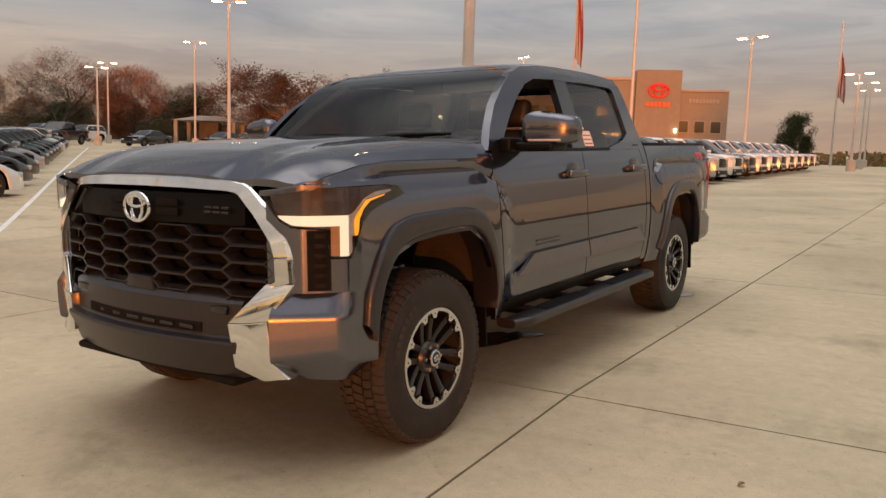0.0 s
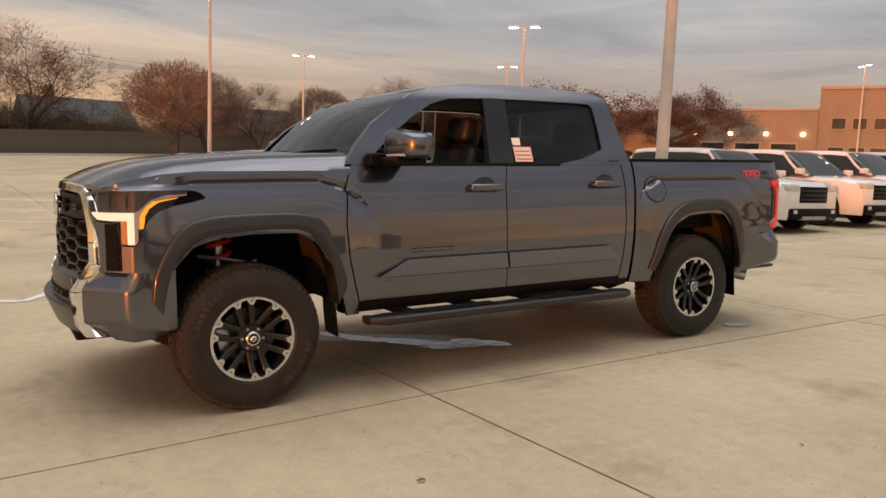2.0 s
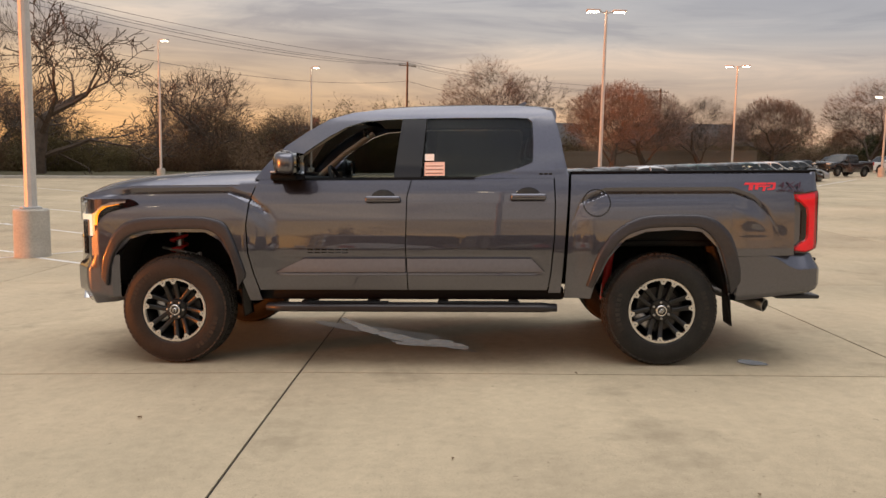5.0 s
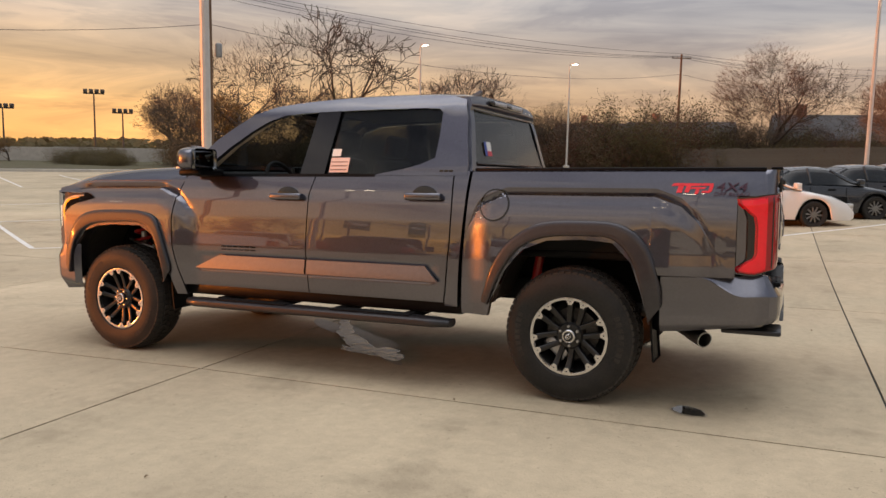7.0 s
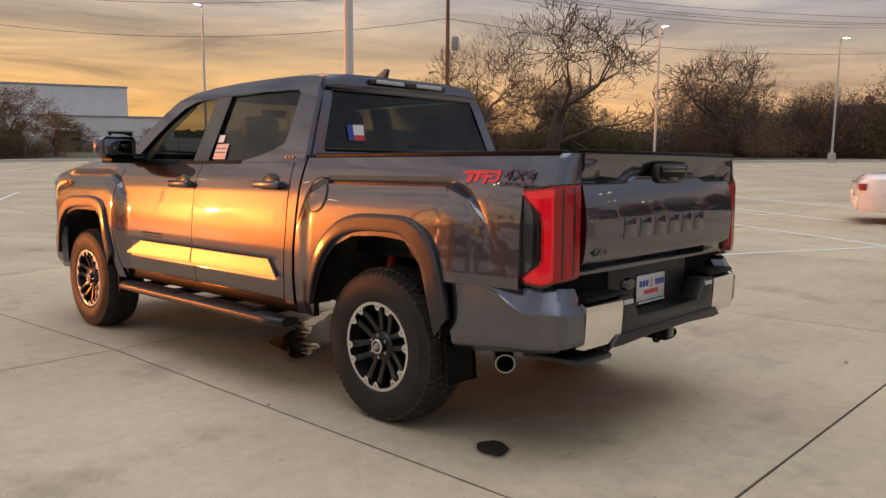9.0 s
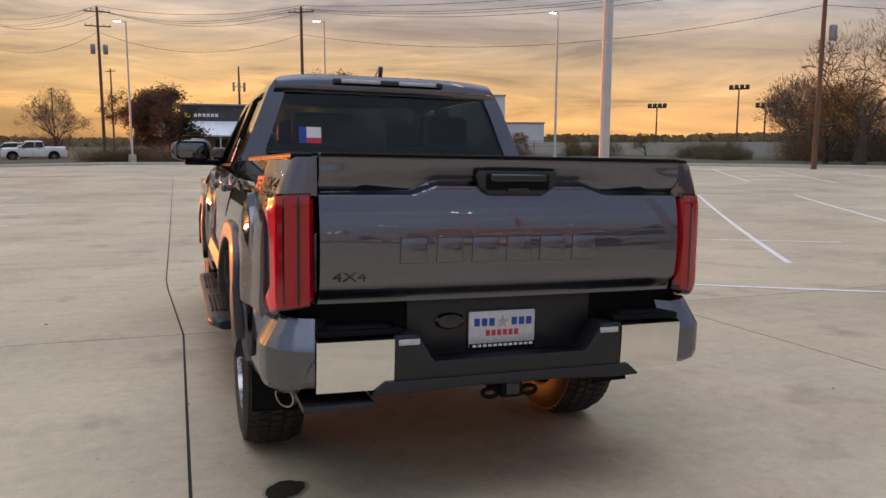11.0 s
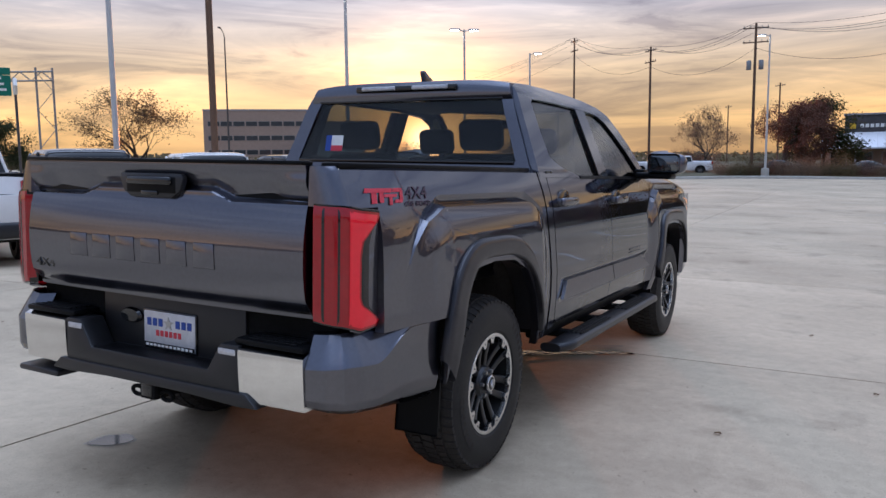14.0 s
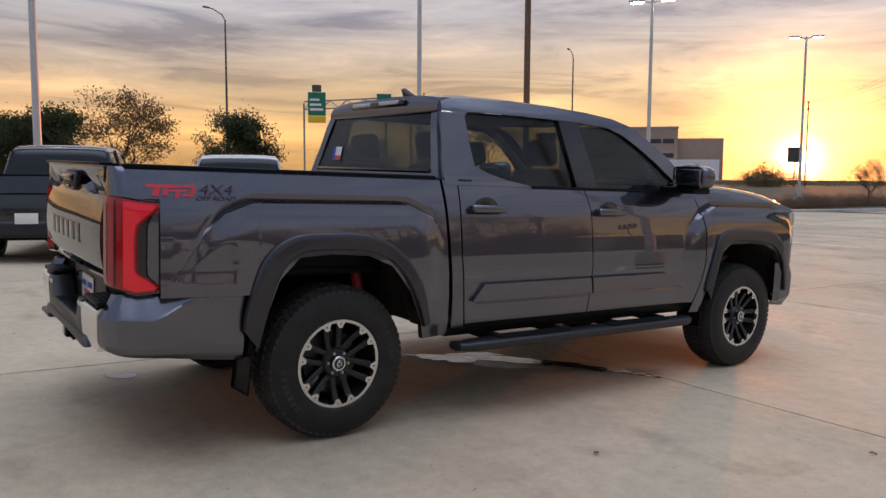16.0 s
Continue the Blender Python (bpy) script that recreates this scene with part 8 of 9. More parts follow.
def utility_pole(x, y, top, turn, arms, can):
    h = top - ground_z(x, y)
    root = thing("utility_pole", on_ground(x, y, turn), "brown wooden utility pole with crossarms", "utility pole", "utility poles")
    bm = fresh()
    add_tube(bm, [(0, 0, -0.4), (0, 0, h)], [0.19, 0.13], 10)
    part("pole", bm, WOODPOLE, root)
    for k in range(arms):
        z = h - 0.5 - 1.5 * k
        bm = fresh()
        add_box(bm, -1.3, 1.3, -0.06, 0.06, z - 0.06, z + 0.06, 0.01, 1)
        arm = part("crossarm", bm, WOODPOLE, root)
        for q in (-1.2, -0.6, 0.6, 1.2):
            bm = fresh()
            add_tube(bm, [(q, 0, z + 0.05), (q, 0, z + 0.28)], [0.05, 0.03], 6)
            part("insulator", bm, CERAMIC, arm)
    for k in range(can):
        bm = fresh()
        add_lathe(bm, [(0.0, -0.5), (0.24, -0.5), (0.26, -0.45), (0.26, 0.4), (0.2, 0.5), (0.0, 0.52)], 14, Matrix.Translation((0.62 * (1 if k % 2 else -1), 0.0, h - 4.4)) @ Matrix.Rotation(radians(90), 4, "X"))
        part("transformer", bm, TRANSFORMER, root, "grey transformer can")
    return Vector((x, y, top))


P = [utility_pole(-30.0, -118.0, 14.0, 10, 1, 0), utility_pole(8.6, -102.7, 15.6, 25, 1, 0), utility_pole(34.1, -40.1, 13.4, 60, 1, 1), utility_pole(69.4, -10.8, 14.6, 60, 1, 0), utility_pole(84.0, 8.5, 15.8, 95, 2, 2), utility_pole(98.4, 23.3, 16.2, 45, 2, 0), utility_pole(113.9, 39.3, 20.6, 45, 2, 0), utility_pole(170.0, 95.0, 20.0, 45, 2, 0)]
for x, y, top in ((190.0, 70.0, 17.0), (150.0, 12.0, 15.0), (210.0, 30.0, 15.0)):
    utility_pole(x, y, top, 45, 1, 0)


def wire(a, b, sag, r=0.018):
    bm = fresh()
    pts = []
    for k in range(13):
        t = k / 12
        p = a.lerp(b, t)
        p.z -= sag * 4 * t * (1 - t)
        pts.append(p)
    add_tube(bm, pts, r, 4, False)
    w = part("overhead_wire", bm, WIRE)
    return tagged(w, "thin black overhead power cable", "cable", "overhead cables")


for a, b in zip(P, P[1:]):
    d = (b - a).normalized()
    s = Vector((-d.y, d.x, 0)) * 1.0
    for off, dz, sag in ((s, -0.3, 1.3), (-s, -0.3, 1.5), (s * 0.5, -0.32, 1.4), (Vector((0, 0, 0)), -2.6, 1.9), (Vector((0, 0, 0)), 0.1, 0.9)):
        wire(a + off + Vector((0, 0, dz)), b + off + Vector((0, 0, dz)), sag)

# ---- buildings ----
TANWALL = material("tan_stucco", (0.24, 0.21, 0.175), 0.8, vary=0.08, scale=1.5, bump=0.2, bump_scale=30.0)
WHITEWALL = material("white_metal_cladding", (0.66, 0.66, 0.68), 0.5, 0.1, vary=0.06, scale=0.6, stretch=(1, 1, 0.2))
ROOFDARK = material("dark_shingle_roof", (0.07, 0.065, 0.065), 0.85, vary=0.3, scale=1.5)
WINDOWDARK = material("dark_building_glass", (0.02, 0.03, 0.035), 0.08, 0.0, 0.0, 0.6, vary=0.2, scale=0.5)
SIGNRED = material("red_sign_face", (0.5, 0.02, 0.02), 0.4, emit=(1.0, 0.03, 0.02), power=0.15, vary=0.1, scale=3.0)
WALLGLOW = material("warm_wall_lamp_glass", (0.9, 0.8, 0.6), 0.3, emit=(1.0, 0.75, 0.4), power=8.0)
BRICKTAN = material("tan_brick_far", (0.34, 0.25, 0.19), 0.85, vary=0.12, scale=0.8)
TRIMGREY = material("grey_trim", (0.3, 0.29, 0.28), 0.6, vary=0.1, scale=2.0)


def slab_box(name, root, x0, x1, y0, y1, z0, z1, mat, label="", bevel=0.04):
    return part(name, box_mesh(x0, x1, y0, y1, z0, z1, bevel, 1), mat, root, label)


def facade_window(root, x, w, z, h, y, mat=None):
    """A framed window set into a front that lies at y, looking towards -y."""
    fr = part("window", box_mesh(x - w / 2 - 0.1, x + w / 2 + 0.1, y - 0.08, y + 0.05, z - h / 2 - 0.1, z + h / 2 + 0.1, 0.02, 1), TRIMGREY, root, "grey window frame")
    part("pane", box_mesh(x - w / 2, x + w / 2, y - 0.11, y - 0.06, z - h / 2, z + h / 2, 0.005, 1), mat or WINDOWDARK, fr, "dark glass pane")
    return fr


# dealership: its front runs from the tower towards the viewer's left and is lit by the sun
def dealership():
    a, b = Vector((-98.6, -23.2)), Vector((-79.0, -62.5))
    d = b - a
    turn = math.degrees(math.atan2(d.y, d.x))
    root = thing("dealership_building", pose(a.x, a.y, ground_z(a.x, a.y), 0, 0, turn), "low tan showroom building with a tall sign tower", "building")
    L = d.length
    # local x runs along the front, the lot lies towards +y
    slab_box("office_wing", root, 0.0, 6.6, -14, 0.0, -0.5, 8.6, TANWALL)
    tower = slab_box("tower", root, 6.0, 11.6, -3.0, 0.8, -0.5, 11.2, TANWALL, "tall pale sign tower")
    slab_box("showroom", root, 11.6, 31.0, -16, 0.0, -0.5, 9.9, TANWALL)
    slab_box("service_wing", root, 31.0, L + 8, -12, 0.2, -0.5, 7.4, TANWALL)
    slab_box("parapet", root, 11.6, 31.0, -16.1, 0.12, 9.9, 10.3, TRIMGREY, "grey parapet cap")
    slab_box("parapet", root, 0.0, 6.0, -14.1, 0.12, 8.6, 8.9, TRIMGREY, "grey parapet cap")
    slab_box("parapet", root, 31.0, L + 8, -12.1, 0.3, 7.4, 7.7, TRIMGREY, "grey parapet cap")
    for k in range(3):
        w = part("window", box_mesh(0.7 + 2.0 * k, 2.1 + 2.0 * k, -0.02, 0.1, 3.4, 5.0, 0.02, 1), TRIMGREY, root, "framed window")
        part("pane", box_mesh(0.8 + 2.0 * k, 2.0 + 2.0 * k, 0.08, 0.13, 3.5, 4.9, 0.005, 1), WINDOWDARK, w, "dark pane")
    for k in range(8):
        w = part("window", box_mesh(12.6 + 2.2 * k, 14.4 + 2.2 * k, -0.02, 0.1, 0.4, 3.2, 0.02, 1), TRIMGREY, root, "tall framed window")
        part("pane", box_mesh(12.7 + 2.2 * k, 14.3 + 2.2 * k, 0.08, 0.13, 0.5, 3.1, 0.005, 1), WINDOWDARK, w, "dark pane")
        w = part("window", box_mesh(12.6 + 2.2 * k, 14.2 + 2.2 * k, -0.02, 0.1, 5.2, 6.6, 0.02, 1), TRIMGREY, root, "framed window")
        part("pane", box_mesh(12.7 + 2.2 * k, 14.1 + 2.2 * k, 0.08, 0.13, 5.3, 6.5, 0.005, 1), WINDOWDARK, w, "dark pane")
    for k in range(4):
        dr = part("service_door", box_mesh(33.0 + 4.2 * k, 36.2 + 4.2 * k, 0.15, 0.28, -0.3, 3.6, 0.02, 1), TRIMGREY, root, "service bay door")
        part("pane", box_mesh(33.2 + 4.2 * k, 36.0 + 4.2 * k, 0.27, 0.31, 0.4, 3.4, 0.005, 1), WINDOWDARK, dr, "dark glazed door")
        part("wall_lamp", box_mesh(32.3 + 4.2 * k, 32.7 + 4.2 * k, 0.2, 0.5, 4.4, 4.8, 0.05, 1), WALLGLOW, root, "lit wall lamp")
    for k in range(3):
        part("wall_lamp", box_mesh(6.3 + 6.2 * k, 6.6 + 6.2 * k, 0.8, 1.1, 3.4, 3.9, 0.05, 1), WALLGLOW, root, "lit wall lamp")
    # sign: an oval mark and a plain red bar row
    bm = fresh()
    for rx, rz, off in ((1.25, 0.85, 0.0), (0.55, 0.82, 0.0), (0.9, 0.34, 0.32)):
        add_tube(bm, [(8.8 + rx * math.cos(t), 0.9, 8.6 + off + rz * math.sin(t)) for t in [2 * math.pi * q / 32 for q in range(33)]], 0.13, 6, False)
    part("oval_sign", bm, SIGNRED, tower, "red oval sign mark")
    for k in range(6):
        part("sign_bar", box_mesh(7.3 + 0.52 * k, 7.7 + 0.52 * k, 0.8, 0.92, 6.6, 7.15, 0.02, 1), SIGNRED, tower, "plain red sign bar")
    for k in range(9):
        part("sign_bar", box_mesh(1.2 + 0.42 * k, 1.5 + 0.42 * k, 0.0, 0.1, 7.2, 7.7, 0.02, 1), TRIMGREY, root, "plain grey sign bar")


dealership()


def white_building():
    a, b = Vector((119.0, -26.0)), Vector((112.0, -51.0))
    d = b - a
    turn = math.degrees(math.atan2(d.y, d.x))
    root = thing("white_warehouse", pose(a.x, a.y, ground_z(a.x, a.y), 0, 0, turn), "large white metal warehouse with a lower front wing", "building")
    L = d.length
    slab_box("hall", root, 0, L, 0, 22, -1, 9.4, WHITEWALL)
    slab_box("hall_cap", root, -0.1, L + 0.1, -0.1, 22.1, 9.4, 9.7, TRIMGREY, "grey roof edge")
    wing = slab_box("front_wing", root, -8, L + 5.5, -6, -0.05, -1, 4.8, WHITEWALL, "white lower wing")
    slab_box("wing_cap", root, -8.1, L + 5.6, -6.1, 0.0, 4.8, 5.05, TRIMGREY, "grey roof edge")
    for k in range(60):
        part("cladding_rib", box_mesh(0.2 + k * (L / 60), 0.32 + k * (L / 60), -0.05, 0.0, 5.05, 9.35, 0.01, 1), WHITEWALL, root)
    for x in (-6.5, 1.2, 7.4, 15.0, 22.0):
        dr = part("loading_door", box_mesh(x, x + 3.6, -6.12, -5.9, -0.8, 2.9, 0.03, 1), TRIMGREY, wing, "framed loading door")
        # Solid panel: the doorway's inner shade is its near-black colour.
        part("door_opening", box_mesh(x + 0.2, x + 3.4, -6.16, -6.05, -0.8, 2.7, 0.01, 1), UNDER, dr, "near-black panel standing in for the shaded doorway")


white_building()


def sloped_roof_shop():
    """A shop with a dark sign wall above a pale sloping metal roof on posts."""
    root = thing("roadside_shop", pose(117.0, -6.0, ground_z(117, -6)), "low shop with a pale metal roof and a dark sign wall", "building")
    slab_box("wall", root, -1.5, 10, -7.5, 9.0, -1, 3.2, BRICKTAN)
    sw = slab_box("sign_wall", root, 0.2, 10, -6.4, 6.3, 3.0, 7.5, ROOFDARK, "dark brown upper sign wall")
    part("wall_cap", box_mesh(0.0, 10.2, -6.6, 6.5, 7.5, 7.75, 0.03, 1), TRIMGREY, sw, "grey wall cap")
    part("sign_mark", box_mesh(0.10, 0.2, 4.9, 5.7, 5.6, 6.4, 0.02, 1), SIGNYELLOW, sw, "yellow square sign mark")
    for k in range(6):
        part("sign_bar", box_mesh(0.10, 0.2, 3.9 - 0.62 * k, 4.35 - 0.62 * k, 5.75, 6.25, 0.02, 1), PAPER, sw, "plain pale sign bar")
    bm = fresh()
    add_prism(bm, [(-4.6, 9.2, 2.75), (-4.6, 9.2, 2.95), (0.2, 9.2, 5.1), (0.2, 9.2, 4.9)], (0, -17.0, 0))
    rf = part("metal_roof", bm, WHITEWALL, root, "pale ribbed metal roof", smooth=False)
    for k in range(18):
        bm = fresh()
        add_tube(bm, [(-4.6, 9.1 - 0.99 * k, 2.98), (0.2, 9.1 - 0.99 * k, 5.13)], 0.04, 4)
        part("roof_rib", bm, WHITEWALL, rf)
    for k in range(5):
        part("porch_post", box_mesh(-4.45, -4.25, 8.7 - 4.0 * k, 8.9 - 4.0 * k, -1, 2.8, 0.02, 1), WHITEWALL, root, "white porch post")
        fr = part("window", box_mesh(-1.6, -1.45, 5.8 - 3.2 * k, 8.0 - 3.2 * k, 0.4, 2.4, 0.02, 1), TRIMGREY, root, "grey window frame")
        part("pane", box_mesh(-1.64, -1.56, 5.95 - 3.2 * k, 7.85 - 3.2 * k, 0.5, 2.3, 0.01, 1), WINDOWDARK, fr, "dark glass pane")


def relay_mast(x, y, h):
    root = thing("relay_mast", on_ground(x, y), "tall slim steel relay mast with panel antennas", "mast")
    bm = fresh()
    add_tube(bm, [(0, 0, -0.5), (0, 0, h)], [0.42, 0.20], 8)
    part("pole", bm, DARKSTEEL, root)
    for k in range(6):
        a = math.pi * k / 3
        bm = fresh()
        add_box(bm, 1.35, 1.65, -0.25, 0.25, h - 6.0, h - 3.9, 0.04, 1, Matrix.Rotation(a, 4, "Z"))
        add_tube(bm, [(0, 0, h - 4.9), (1.4 * math.cos(a), 1.4 * math.sin(a), h - 4.9)], 0.07, 5)
        part("antenna_panel", bm, TRIMGREY, root, "grey antenna panel")


def wire_fence(a, b, n):
    root = thing("wire_fence", pose(0, 0, 0), "rusty wire fence behind the kerb", "fence")
    for k in range(n + 1):
        p = a.lerp(b, k / n)
        z = ground_z(p.x, p.y)
        bm = fresh()
        add_tube(bm, [(p.x, p.y, z - 0.2), (p.x, p.y, z + 2.0)], 0.035, 6)
        part("post", bm, DARKSTEEL, root)
    for h in (0.35, 0.9, 1.45, 1.95):
        bm = fresh()
        add_tube(bm, [(q.x, q.y, ground_z(q.x, q.y) + h) for q in (a.lerp(b, k / n) for k in range(n + 1))], 0.022 if h > 1.9 else 0.008, 5)
        part("rail" if h > 1.9 else "wire", bm, DARKSTEEL, root)


SIGNYELLOW = material("yellow_sign_face", (0.7, 0.45, 0.02), 0.4, vary=0.1, scale=1.0)
sloped_roof_shop()
relay_mast(192.0, -14.3, 20.3)
wire_fence(Vector((64.6, -11.0)), Vector((52.0, -34.0)), 9)

# tan office block on the sunset side
r = thing("office_block", pose(231.9, 242.8, 0, 0, 0, math.degrees(math.atan2(122 - 156, 174.5 - 147))), "flat-roofed tan office block in stepped masses", "building")
slab_box("main_block", r, 0, 49.6, 0, 30, -1, 22.8, BRICKTAN)
slab_box("low_block", r, 49.6, 68, 3, 28, -1, 18.6, BRICKTAN)
slab_box("white_wing", r, 38, 66, -6, -0.1, -1, 9.5, WHITEWALL, "low white wing")
slab_box("roof_edge", r, -0.2, 49.8, -0.2, 30.2, 22.8, 23.5, TRIMGREY, "grey roof edge")
for fl in range(3):
    for k in range(9):
        facade_window(r, 4.2 + 5.2 * k, 4.6, 5.4 + 6.0 * fl, 1.9, 0.0)

# sign gantry over the highway
GANTRY = material("galvanised_gantry_steel", (0.30, 0.29, 0.28), 0.5, 0.6, vary=0.15, scale=2.0)
SIGNGREEN = material("green_road_sign", (0.01, 0.16, 0.10), 0.4, vary=0.1, scale=1.0)
a, b = Vector((50.0, 113.8)), Vector((67.2, 103.8))
d = b - a
gan = thing("sign_gantry", pose(a.x, a.y, 0, 0, 0, math.degrees(math.atan2(d.y, d.x))), "steel truss gantry with green road signs", "sign gantry")
L = d.length
for x in (0.0, L - 2.2, L):
    bm = fresh()
    add_tube(bm, [(x, 0, -0.5), (x, 0, 15.6 if x else 13.6)], 0.16, 8)
    part("gantry_leg", bm, GANTRY, gan)
bm = fresh()
for z in (12.6, 13.9):
    for y in (-0.5, 0.5):
        add_tube(bm, [(0, y, z + 0.0), (L, y, z + 1.2)], 0.09, 6)
for k in range(14):
    x0, x1 = L * k / 14, L * (k + 1) / 14
    for y in (-0.5, 0.5):
        add_tube(bm, [(x0, y, 12.6 + 1.2 * x0 / L + (1.3 if k % 2 else 0)), (x1, y, 12.6 + 1.2 * x1 / L + (0 if k % 2 else 1.3))], 0.05, 5)
part("gantry_truss", bm, GANTRY, gan, "zigzag steel truss")
bm = fresh()
for k in range(5):
    add_tube(bm, [(L - 2.2 if k % 2 else L, 0, 1.0 + 2.8 * k), (L if k % 2 else L - 2.2, 0, 3.8 + 2.8 * k)], 0.05, 5)
part("leg_brace", bm, GANTRY, gan)
sg = part("road_sign", box_mesh(0.7, 3.6, -0.75, -0.62, 11.6, 15.4, 0.03, 1), SIGNGREEN, gan, "green road sign")
part("sign_panel", box_mesh(0.7, 3.6, -0.77, -0.62, 10.4, 11.55, 0.03, 1), SIGNYELLOW, sg, "yellow lower panel")
part("sign_tab", box_mesh(1.4, 2.9, -0.75, -0.62, 15.45, 16.6, 0.03, 1), DARKSTEEL, sg, "dark top tab")
sg2 = part("road_sign", box_mesh(10.0, 14.4, -0.75, -0.62, 11.3, 14.2, 0.03, 1), SIGNGREEN, gan, "green road sign")
part("sign_tab", box_mesh(12.0, 14.4, -0.75, -0.62, 14.25, 15.3, 0.03, 1), SIGNGREEN, sg2, "green top tab")
for ob, x0, z0 in ((sg, 1.0, 12.4), (sg2, 10.4, 12.0)):
    for k in range(3):
        part("sign_line", box_mesh(x0, x0 + (2.2 if ob is sg else 3.4) - 0.3 * k, -0.79, -0.76, z0 + 0.8 * k, z0 + 0.35 + 0.8 * k, 0.01, 1), PAPER, ob, "pale bar")

# fence, house and canopy to the far side
FENCEWOOD = material("grey_weathered_boards", (0.17, 0.14, 0.115), 0.9, vary=0.3, scale=1.2, stretch=(6, 6, 0.6))
fen = thing("board_fence", pose(0, 0, 0), "long grey weathered board fence", "fence")
a, b = Vector((6.0, -83.5)), Vector((-34.0, -84.5))
n = 260
plank = None
for k in range(n):
    p = a.lerp(b, k / n)
    hh = 1.0 + 0.02 * math.sin(k * 1.7) + 0.012 * math.sin(k * 0.37)
    if plank is None:
        plank = part("board", box_mesh(-0.072, 0.072, -0.012, 0.012, 0.05, 2.45, 0.004, 1), FENCEWOOD, fen)
        ob = plank
    else:
        ob = new("board", plank.data)
        ob.parent = fen
    ob.matrix_basis = pose(p.x, p.y, ground_z(p.x, p.y)) @ Matrix.Diagonal((1, 1, hh, 1))
    if k % 20 == 0:
        z = ground_z(p.x, p.y)
        part("post", box_mesh(p.x - 0.06, p.x + 0.06, p.y - 0.14, p.y - 0.02, z - 0.2, z + 2.5, 0.01), FENCEWOOD, fen)
HOUSEBRICK = material("red_brown_brick_far", (0.26, 0.14, 0.10), 0.9, vary=0.15, scale=1.0)
for hx, hy, w, tn in ((-9.0, -97.0, 11.0, 8), (9.0, -108.0, 14.0, -6), (-30.0, -104.0, 16.0, 5), (20.0, -112.0, 15.0, 3)):
    hs = thing("brick_house", pose(hx, hy, ground_z(hx, hy), 0, 0, tn), "brick house with a dark gabled roof behind the fence", "house", "houses behind the fence")
    slab_box("wall", hs, -w / 2, w / 2, -4, 4, -0.5, 3.4, HOUSEBRICK)
    bm = fresh()
    add_prism(bm, [(-w / 2 - 0.5, -4.8, 3.3), (-w / 2 - 0.5, 4.8, 3.3), (-w / 2 - 0.5, 0, 6.4)], (w + 1.0, 0, 0))
    rf = part("roof", bm, ROOFDARK, hs, "dark shingle roof", smooth=False)
    part("chimney", box_mesh(w * 0.2, w * 0.2 + 1.0, -0.5, 0.5, 4.8, 7.6, 0.03, 1), HOUSEBRICK, rf, "brick chimney")
    for k in range(3):
        wd = part("window", box_mesh(-w * 0.35 + 4.2 * k, -w * 0.35 + 1.5 + 4.2 * k, 3.95, 4.06, 1.2, 2.6, 0.02, 1), TRIMGREY, hs, "framed window")
        part("pane", box_mesh(-w * 0.35 + 0.1 + 4.2 * k, -w * 0.35 + 1.4 + 4.2 * k, 4.05, 4.1, 1.3, 2.5, 0.005, 1), WINDOWDARK, wd)
can = thing("drive_canopy", pose(-57.0, -71.5, ground_z(-57, -71), 0, 0, 40), "small open kiosk under a pale hipped roof", "kiosk")
bm = fresh()
vs = [bm.verts.new(p) for p in ((-3.6, -3.6, 2.6), (3.6, -3.6, 2.6), (3.6, 3.6, 2.6), (-3.6, 3.6, 2.6), (-1.0, -1.0, 3.25), (1.0, -1.0, 3.25), (1.0, 1.0, 3.25), (-1.0, 1.0, 3.25))]
for q in ((0, 1, 5, 4), (1, 2, 6, 5), (2, 3, 7, 6), (3, 0, 4, 7), (4, 5, 6, 7), (3, 2, 1, 0)):
    bm.faces.new([vs[i] for i in q])
part("hip_roof", bm, TANWALL, can, "pale hipped roof", smooth=False)
for x in (-3.2, 3.2):
    for y in (-3.2, 3.2):
        part("canopy_post", box_mesh(x - 0.2, x + 0.2, y - 0.2, y + 0.2, -0.5, 2.62, 0.02, 1), TANWALL, can)
part("kiosk_room", box_mesh(-1.1, 1.1, -1.1, 1.1, -0.5, 2.5, 0.03, 1), ROOFDARK, can, "dark kiosk booth")
rt = thing("brick_store", pose(-72.0, -70.0, ground_z(-72, -70), 0, 0, 40), "tan brick store with a tower end", "building")
slab_box("wall", rt, -6, 10, -5, 5, -0.5, 4.6, TANWALL)
slab_box("tower_end", rt, -9, -6, -4, 4, -0.5, 7.5, BRICKTAN, "taller brick end")
facade_window(rt, 2.0, 5.0, 1.8, 2.2, -5.0)
# long low pale wall beyond the lot
lw = thing("boundary_wall", pose(0, 0, 0), "long low pale concrete boundary wall", "wall")
bm = fresh()
pts = [(92.8, -46.0), (70.0, -56.0), (60.0, -66.0), (50.0, -80.0)]
for (xa, ya), (xb, yb) in zip(pts, pts[1:]):
    dd = Vector((xb - xa, yb - ya))
    mm = Matrix.Translation((xa, ya, ground_z(xa, ya))) @ Matrix.Rotation(math.atan2(dd.y, dd.x), 4, "Z")
    add_box(bm, 0, dd.length, -0.1, 0.1, -0.5, 1.7, 0.02, 1, mm)
part("wall_panels", bm, KERBSTONE, lw)
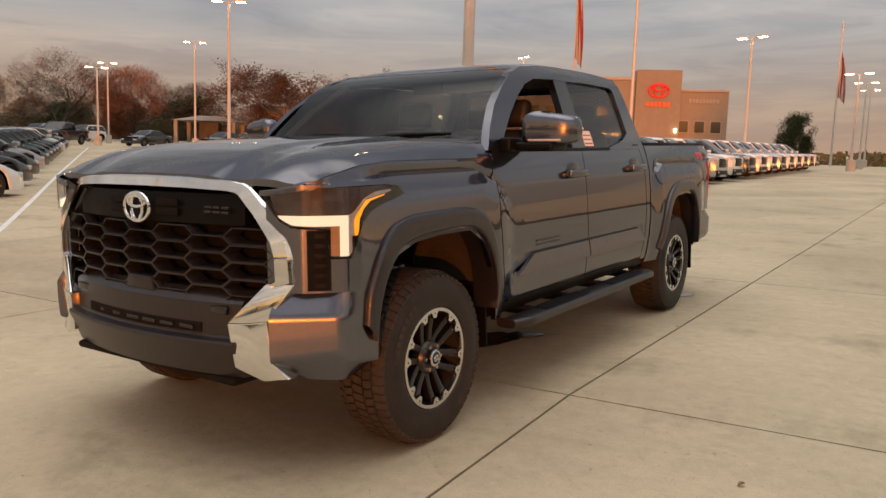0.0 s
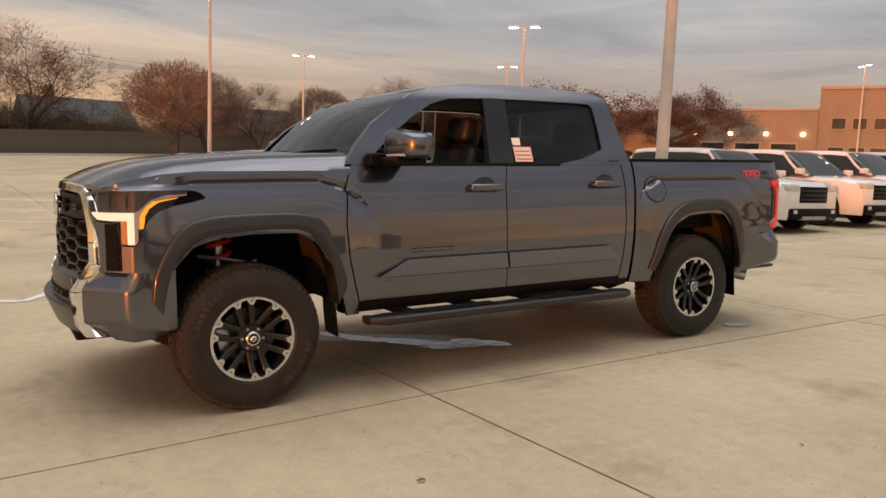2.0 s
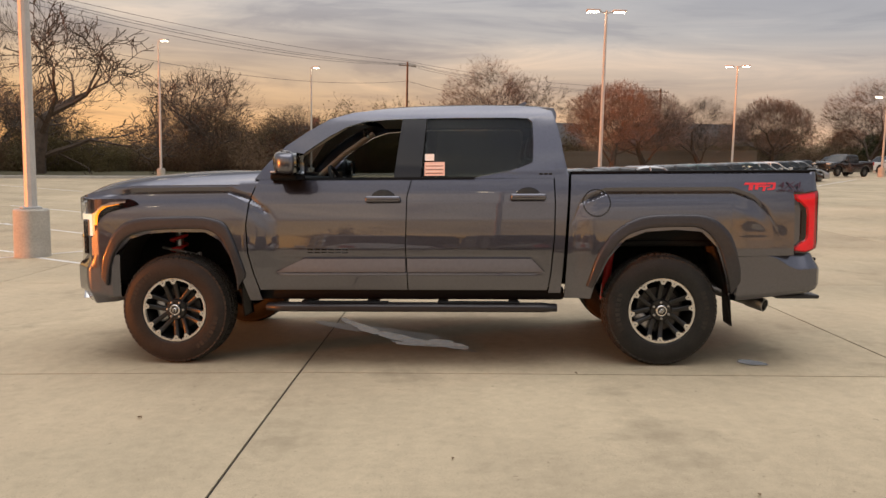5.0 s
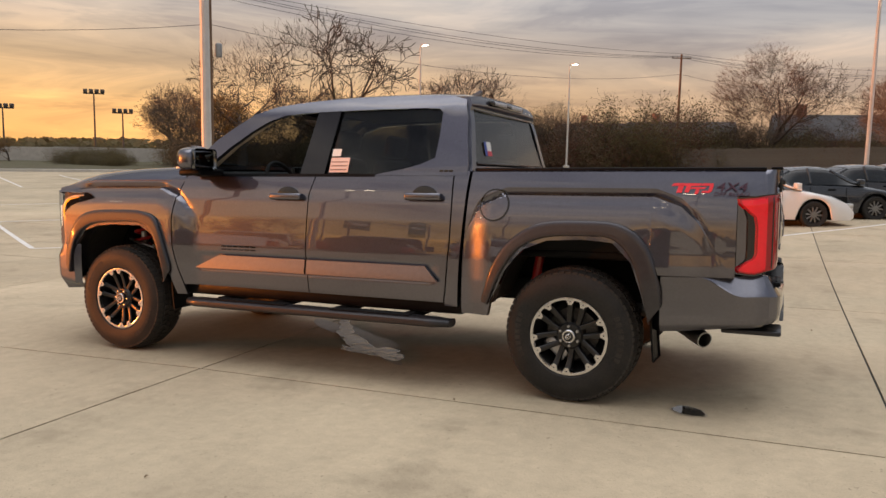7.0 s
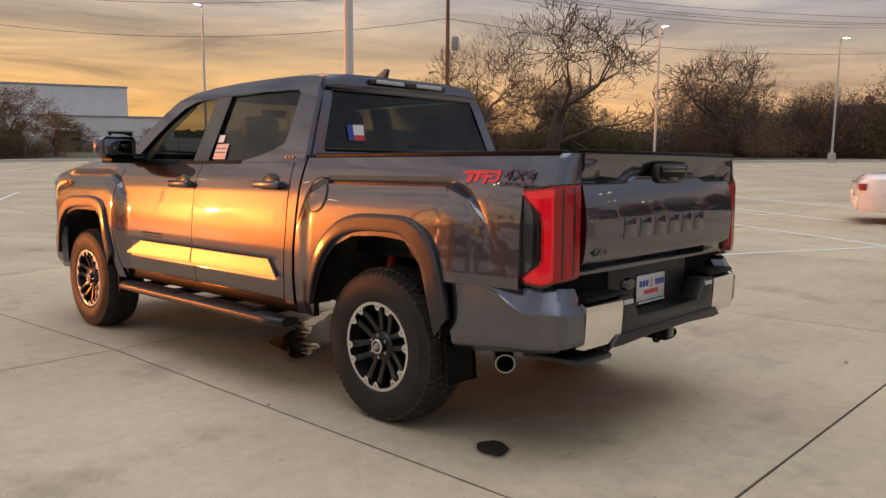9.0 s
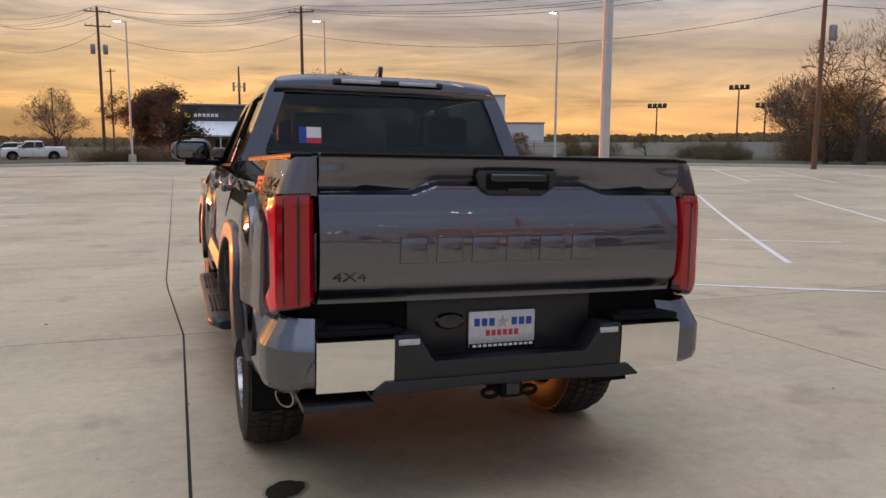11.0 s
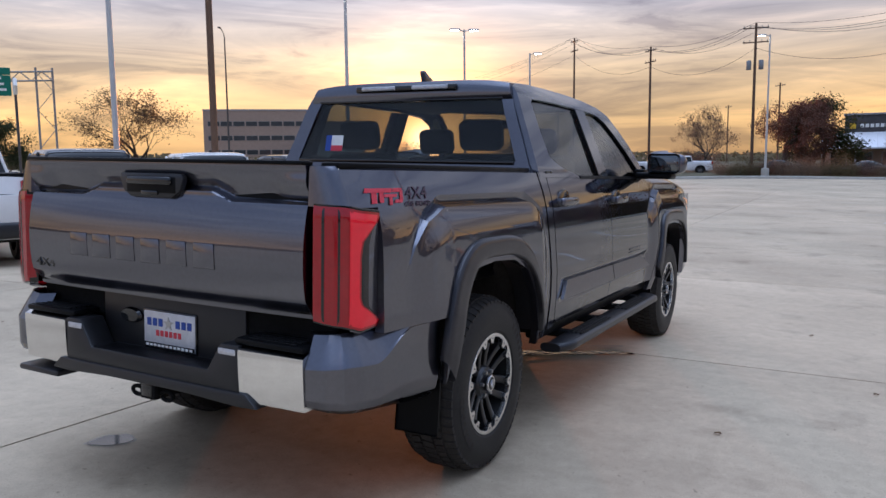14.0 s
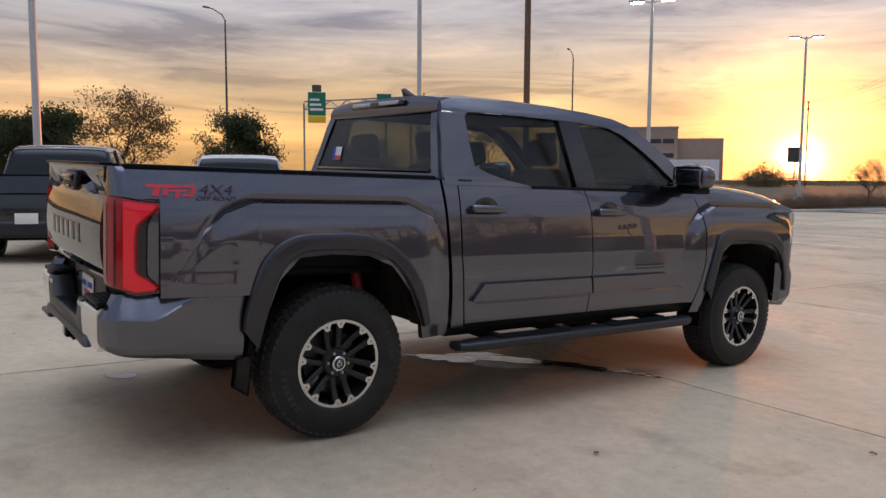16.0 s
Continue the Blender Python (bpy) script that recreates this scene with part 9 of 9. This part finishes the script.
# flags on tall poles
FLAGRED = material("red_flag_cloth", (0.26, 0.02, 0.03), 0.8, vary=0.15, scale=1.0)
FLAGWHITE = material("white_flag_cloth", (0.34, 0.33, 0.32), 0.8, vary=0.08, scale=1.0)
FLAGBLUE = material("blue_flag_cloth", (0.02, 0.03, 0.12), 0.8, vary=0.15, scale=1.0)
for x, y, hgt, tn, ztop, drop in ((-72.0, -32.2, 27.0, 60, 17.6, 7.2), (-91.0, -9.9, 15.5, 80, 12.2, 4.6)):
    fp = thing("flag_pole", on_ground(x, y, tn), "tall pale pole with a limp striped flag", "flag pole", "flag poles")
    bm = fresh()
    add_tube(bm, [(0, 0, -0.3), (0, 0, hgt)], [0.14, 0.07], 8)
    part("pole", bm, POSTPAINT, fp)
    k = drop / 7.4
    # the cloth hangs in folds: strips side by side, gathered at the pole
    for q in range(10):
        bm = fresh()
        add_grid(bm, lambda u, v: (0.10 + (0.13 * (q + v)) * (0.35 + 1.1 * u - 0.75 * u * u) * k * 1.25 + 0.05 * math.sin(5 * u + 0.4 * q), 0.16 * math.sin(1.5 * (q + v) + 2.5 * u), ztop - drop * u - 0.16 * (q + v) * k), 18, 4)
        part("flag_stripe", bm, FLAGRED if q % 2 else FLAGWHITE, fp, "limp flag fold")
    bm = fresh()
    add_grid(bm, lambda u, v: (0.09 + 0.5 * v * (0.35 + 0.5 * u) * k * 1.25, 0.19 + 0.16 * math.sin(5.5 * v + u), ztop - 0.35 * drop * u - 0.5 * v * k), 8, 8)
    part("flag_corner", bm, FLAGBLUE, fp, "dark blue flag corner")
# floodlight masts of a sports ground
for x, y, hgt in ((99.4, -72.0, 7.1), (91.7, -81.4, 9.7), (89.0, -84.3, 6.9)):
    fm = thing("floodlight_mast", on_ground(x, y, 40), "tall dark mast with unlit floodlights", "floodlight", "sports ground floodlights")
    bm = fresh()
    add_tube(bm, [(0, 0, -0.3), (0, 0, hgt)], [0.16, 0.10], 8)
    part("mast", bm, DARKSTEEL, fm)
    part("crossbar", box_mesh(-1.5, 1.5, -0.08, 0.08, hgt - 0.15, hgt + 0.05, 0.02, 1), DARKSTEEL, fm)
    for k in range(4):
        part("floodlight", box_mesh(-1.5 + 0.8 * k, -0.95 + 0.8 * k, -0.35, 0.3, hgt + 0.05, hgt + 0.6, 0.08, 2), DARKSTEEL, fm, "dark lamp housing")
# round sign board on a post near the gantry, an excavator, and small far things
sp = thing("round_sign", pose(37.0, 66.0, 0, 0, 0, 60), "oval roadside sign board on a post", "sign")
bm = fresh()
add_tube(bm, [(0, 0, -0.3), (0, 0, 8.0)], 0.12, 8)
part("post", bm, DARKSTEEL, sp)
bm = fresh()
add_lathe(bm, [(0.0, -0.15), (1.0, -0.15), (1.1, 0.0), (1.0, 0.15), (0.0, 0.15)], 6, Matrix.Translation((0, 0, 8.6)) @ Matrix.Diagonal((1.1, 1, 0.8, 1)))
part("sign_face", bm, PAPER, sp)
EXCAV = material("faded_orange_machine_paint", (0.09, 0.045, 0.018), 0.5, vary=0.2, scale=2.0)
ex = thing("excavator", pose(92.3, 32.0, ground_z(92, 32), 0, 0, -72), "orange excavator with a raised folded arm", "excavator")
for sg in (1, -1):
    part("track", box_mesh(-1.8, 1.8, min(sg * 0.8, sg * 1.4), max(sg * 0.8, sg * 1.4), 0, 0.9, 0.2, 2), UNDER, ex, "dark crawler track")
part("body", box_mesh(-1.9, 0.9, -1.2, 1.2, 0.95, 2.0, 0.15, 2), EXCAV, ex)
part("cab", box_mesh(-0.5, 0.9, -1.15, -0.1, 2.0, 3.3, 0.1, 2), WINDOWDARK, ex, "glazed operator's cab")
part("cab_roof", box_mesh(-0.6, 1.0, -1.2, 0.0, 3.3, 3.42, 0.03, 1), EXCAV, ex)
bm = fresh()
add_tube(bm, [(0.6, 0, 1.8), (2.3, 0, 3.7), (3.4, 0, 4.0), (5.4, 0, 4.4)], [0.34, 0.34, 0.30, 0.2], 8)
part("boom", bm, EXCAV, ex)
bm = fresh()
add_tube(bm, [(5.7, 0, 4.7), (5.2, 0, 1.9)], [0.24, 0.16], 8)
add_box(bm, 4.7, 5.6, -0.5, 0.5, 0.8, 1.9, 0.1, 2)
part("stick_and_bucket", bm, EXCAV, ex)
for x, y, hgt, w in ((167.0, 96.0, 7.6, 3.2),):
    bs = thing("sign_board", pose(x, y, ground_z(x, y), 0, 0, 120), "small square roadside board seen against the sun", "sign")
    bm = fresh()
    add_tube(bm, [(0, 0, -0.3), (0, 0, hgt)], 0.15, 6)
    part("post", bm, DARKSTEEL, bs)
    part("board", box_mesh(-w / 2, w / 2, -0.08, 0.08, hgt - 0.55 * w, hgt + 0.55 * w, 0.03, 1), DARKSTEEL, bs)

build_slabs(ground)
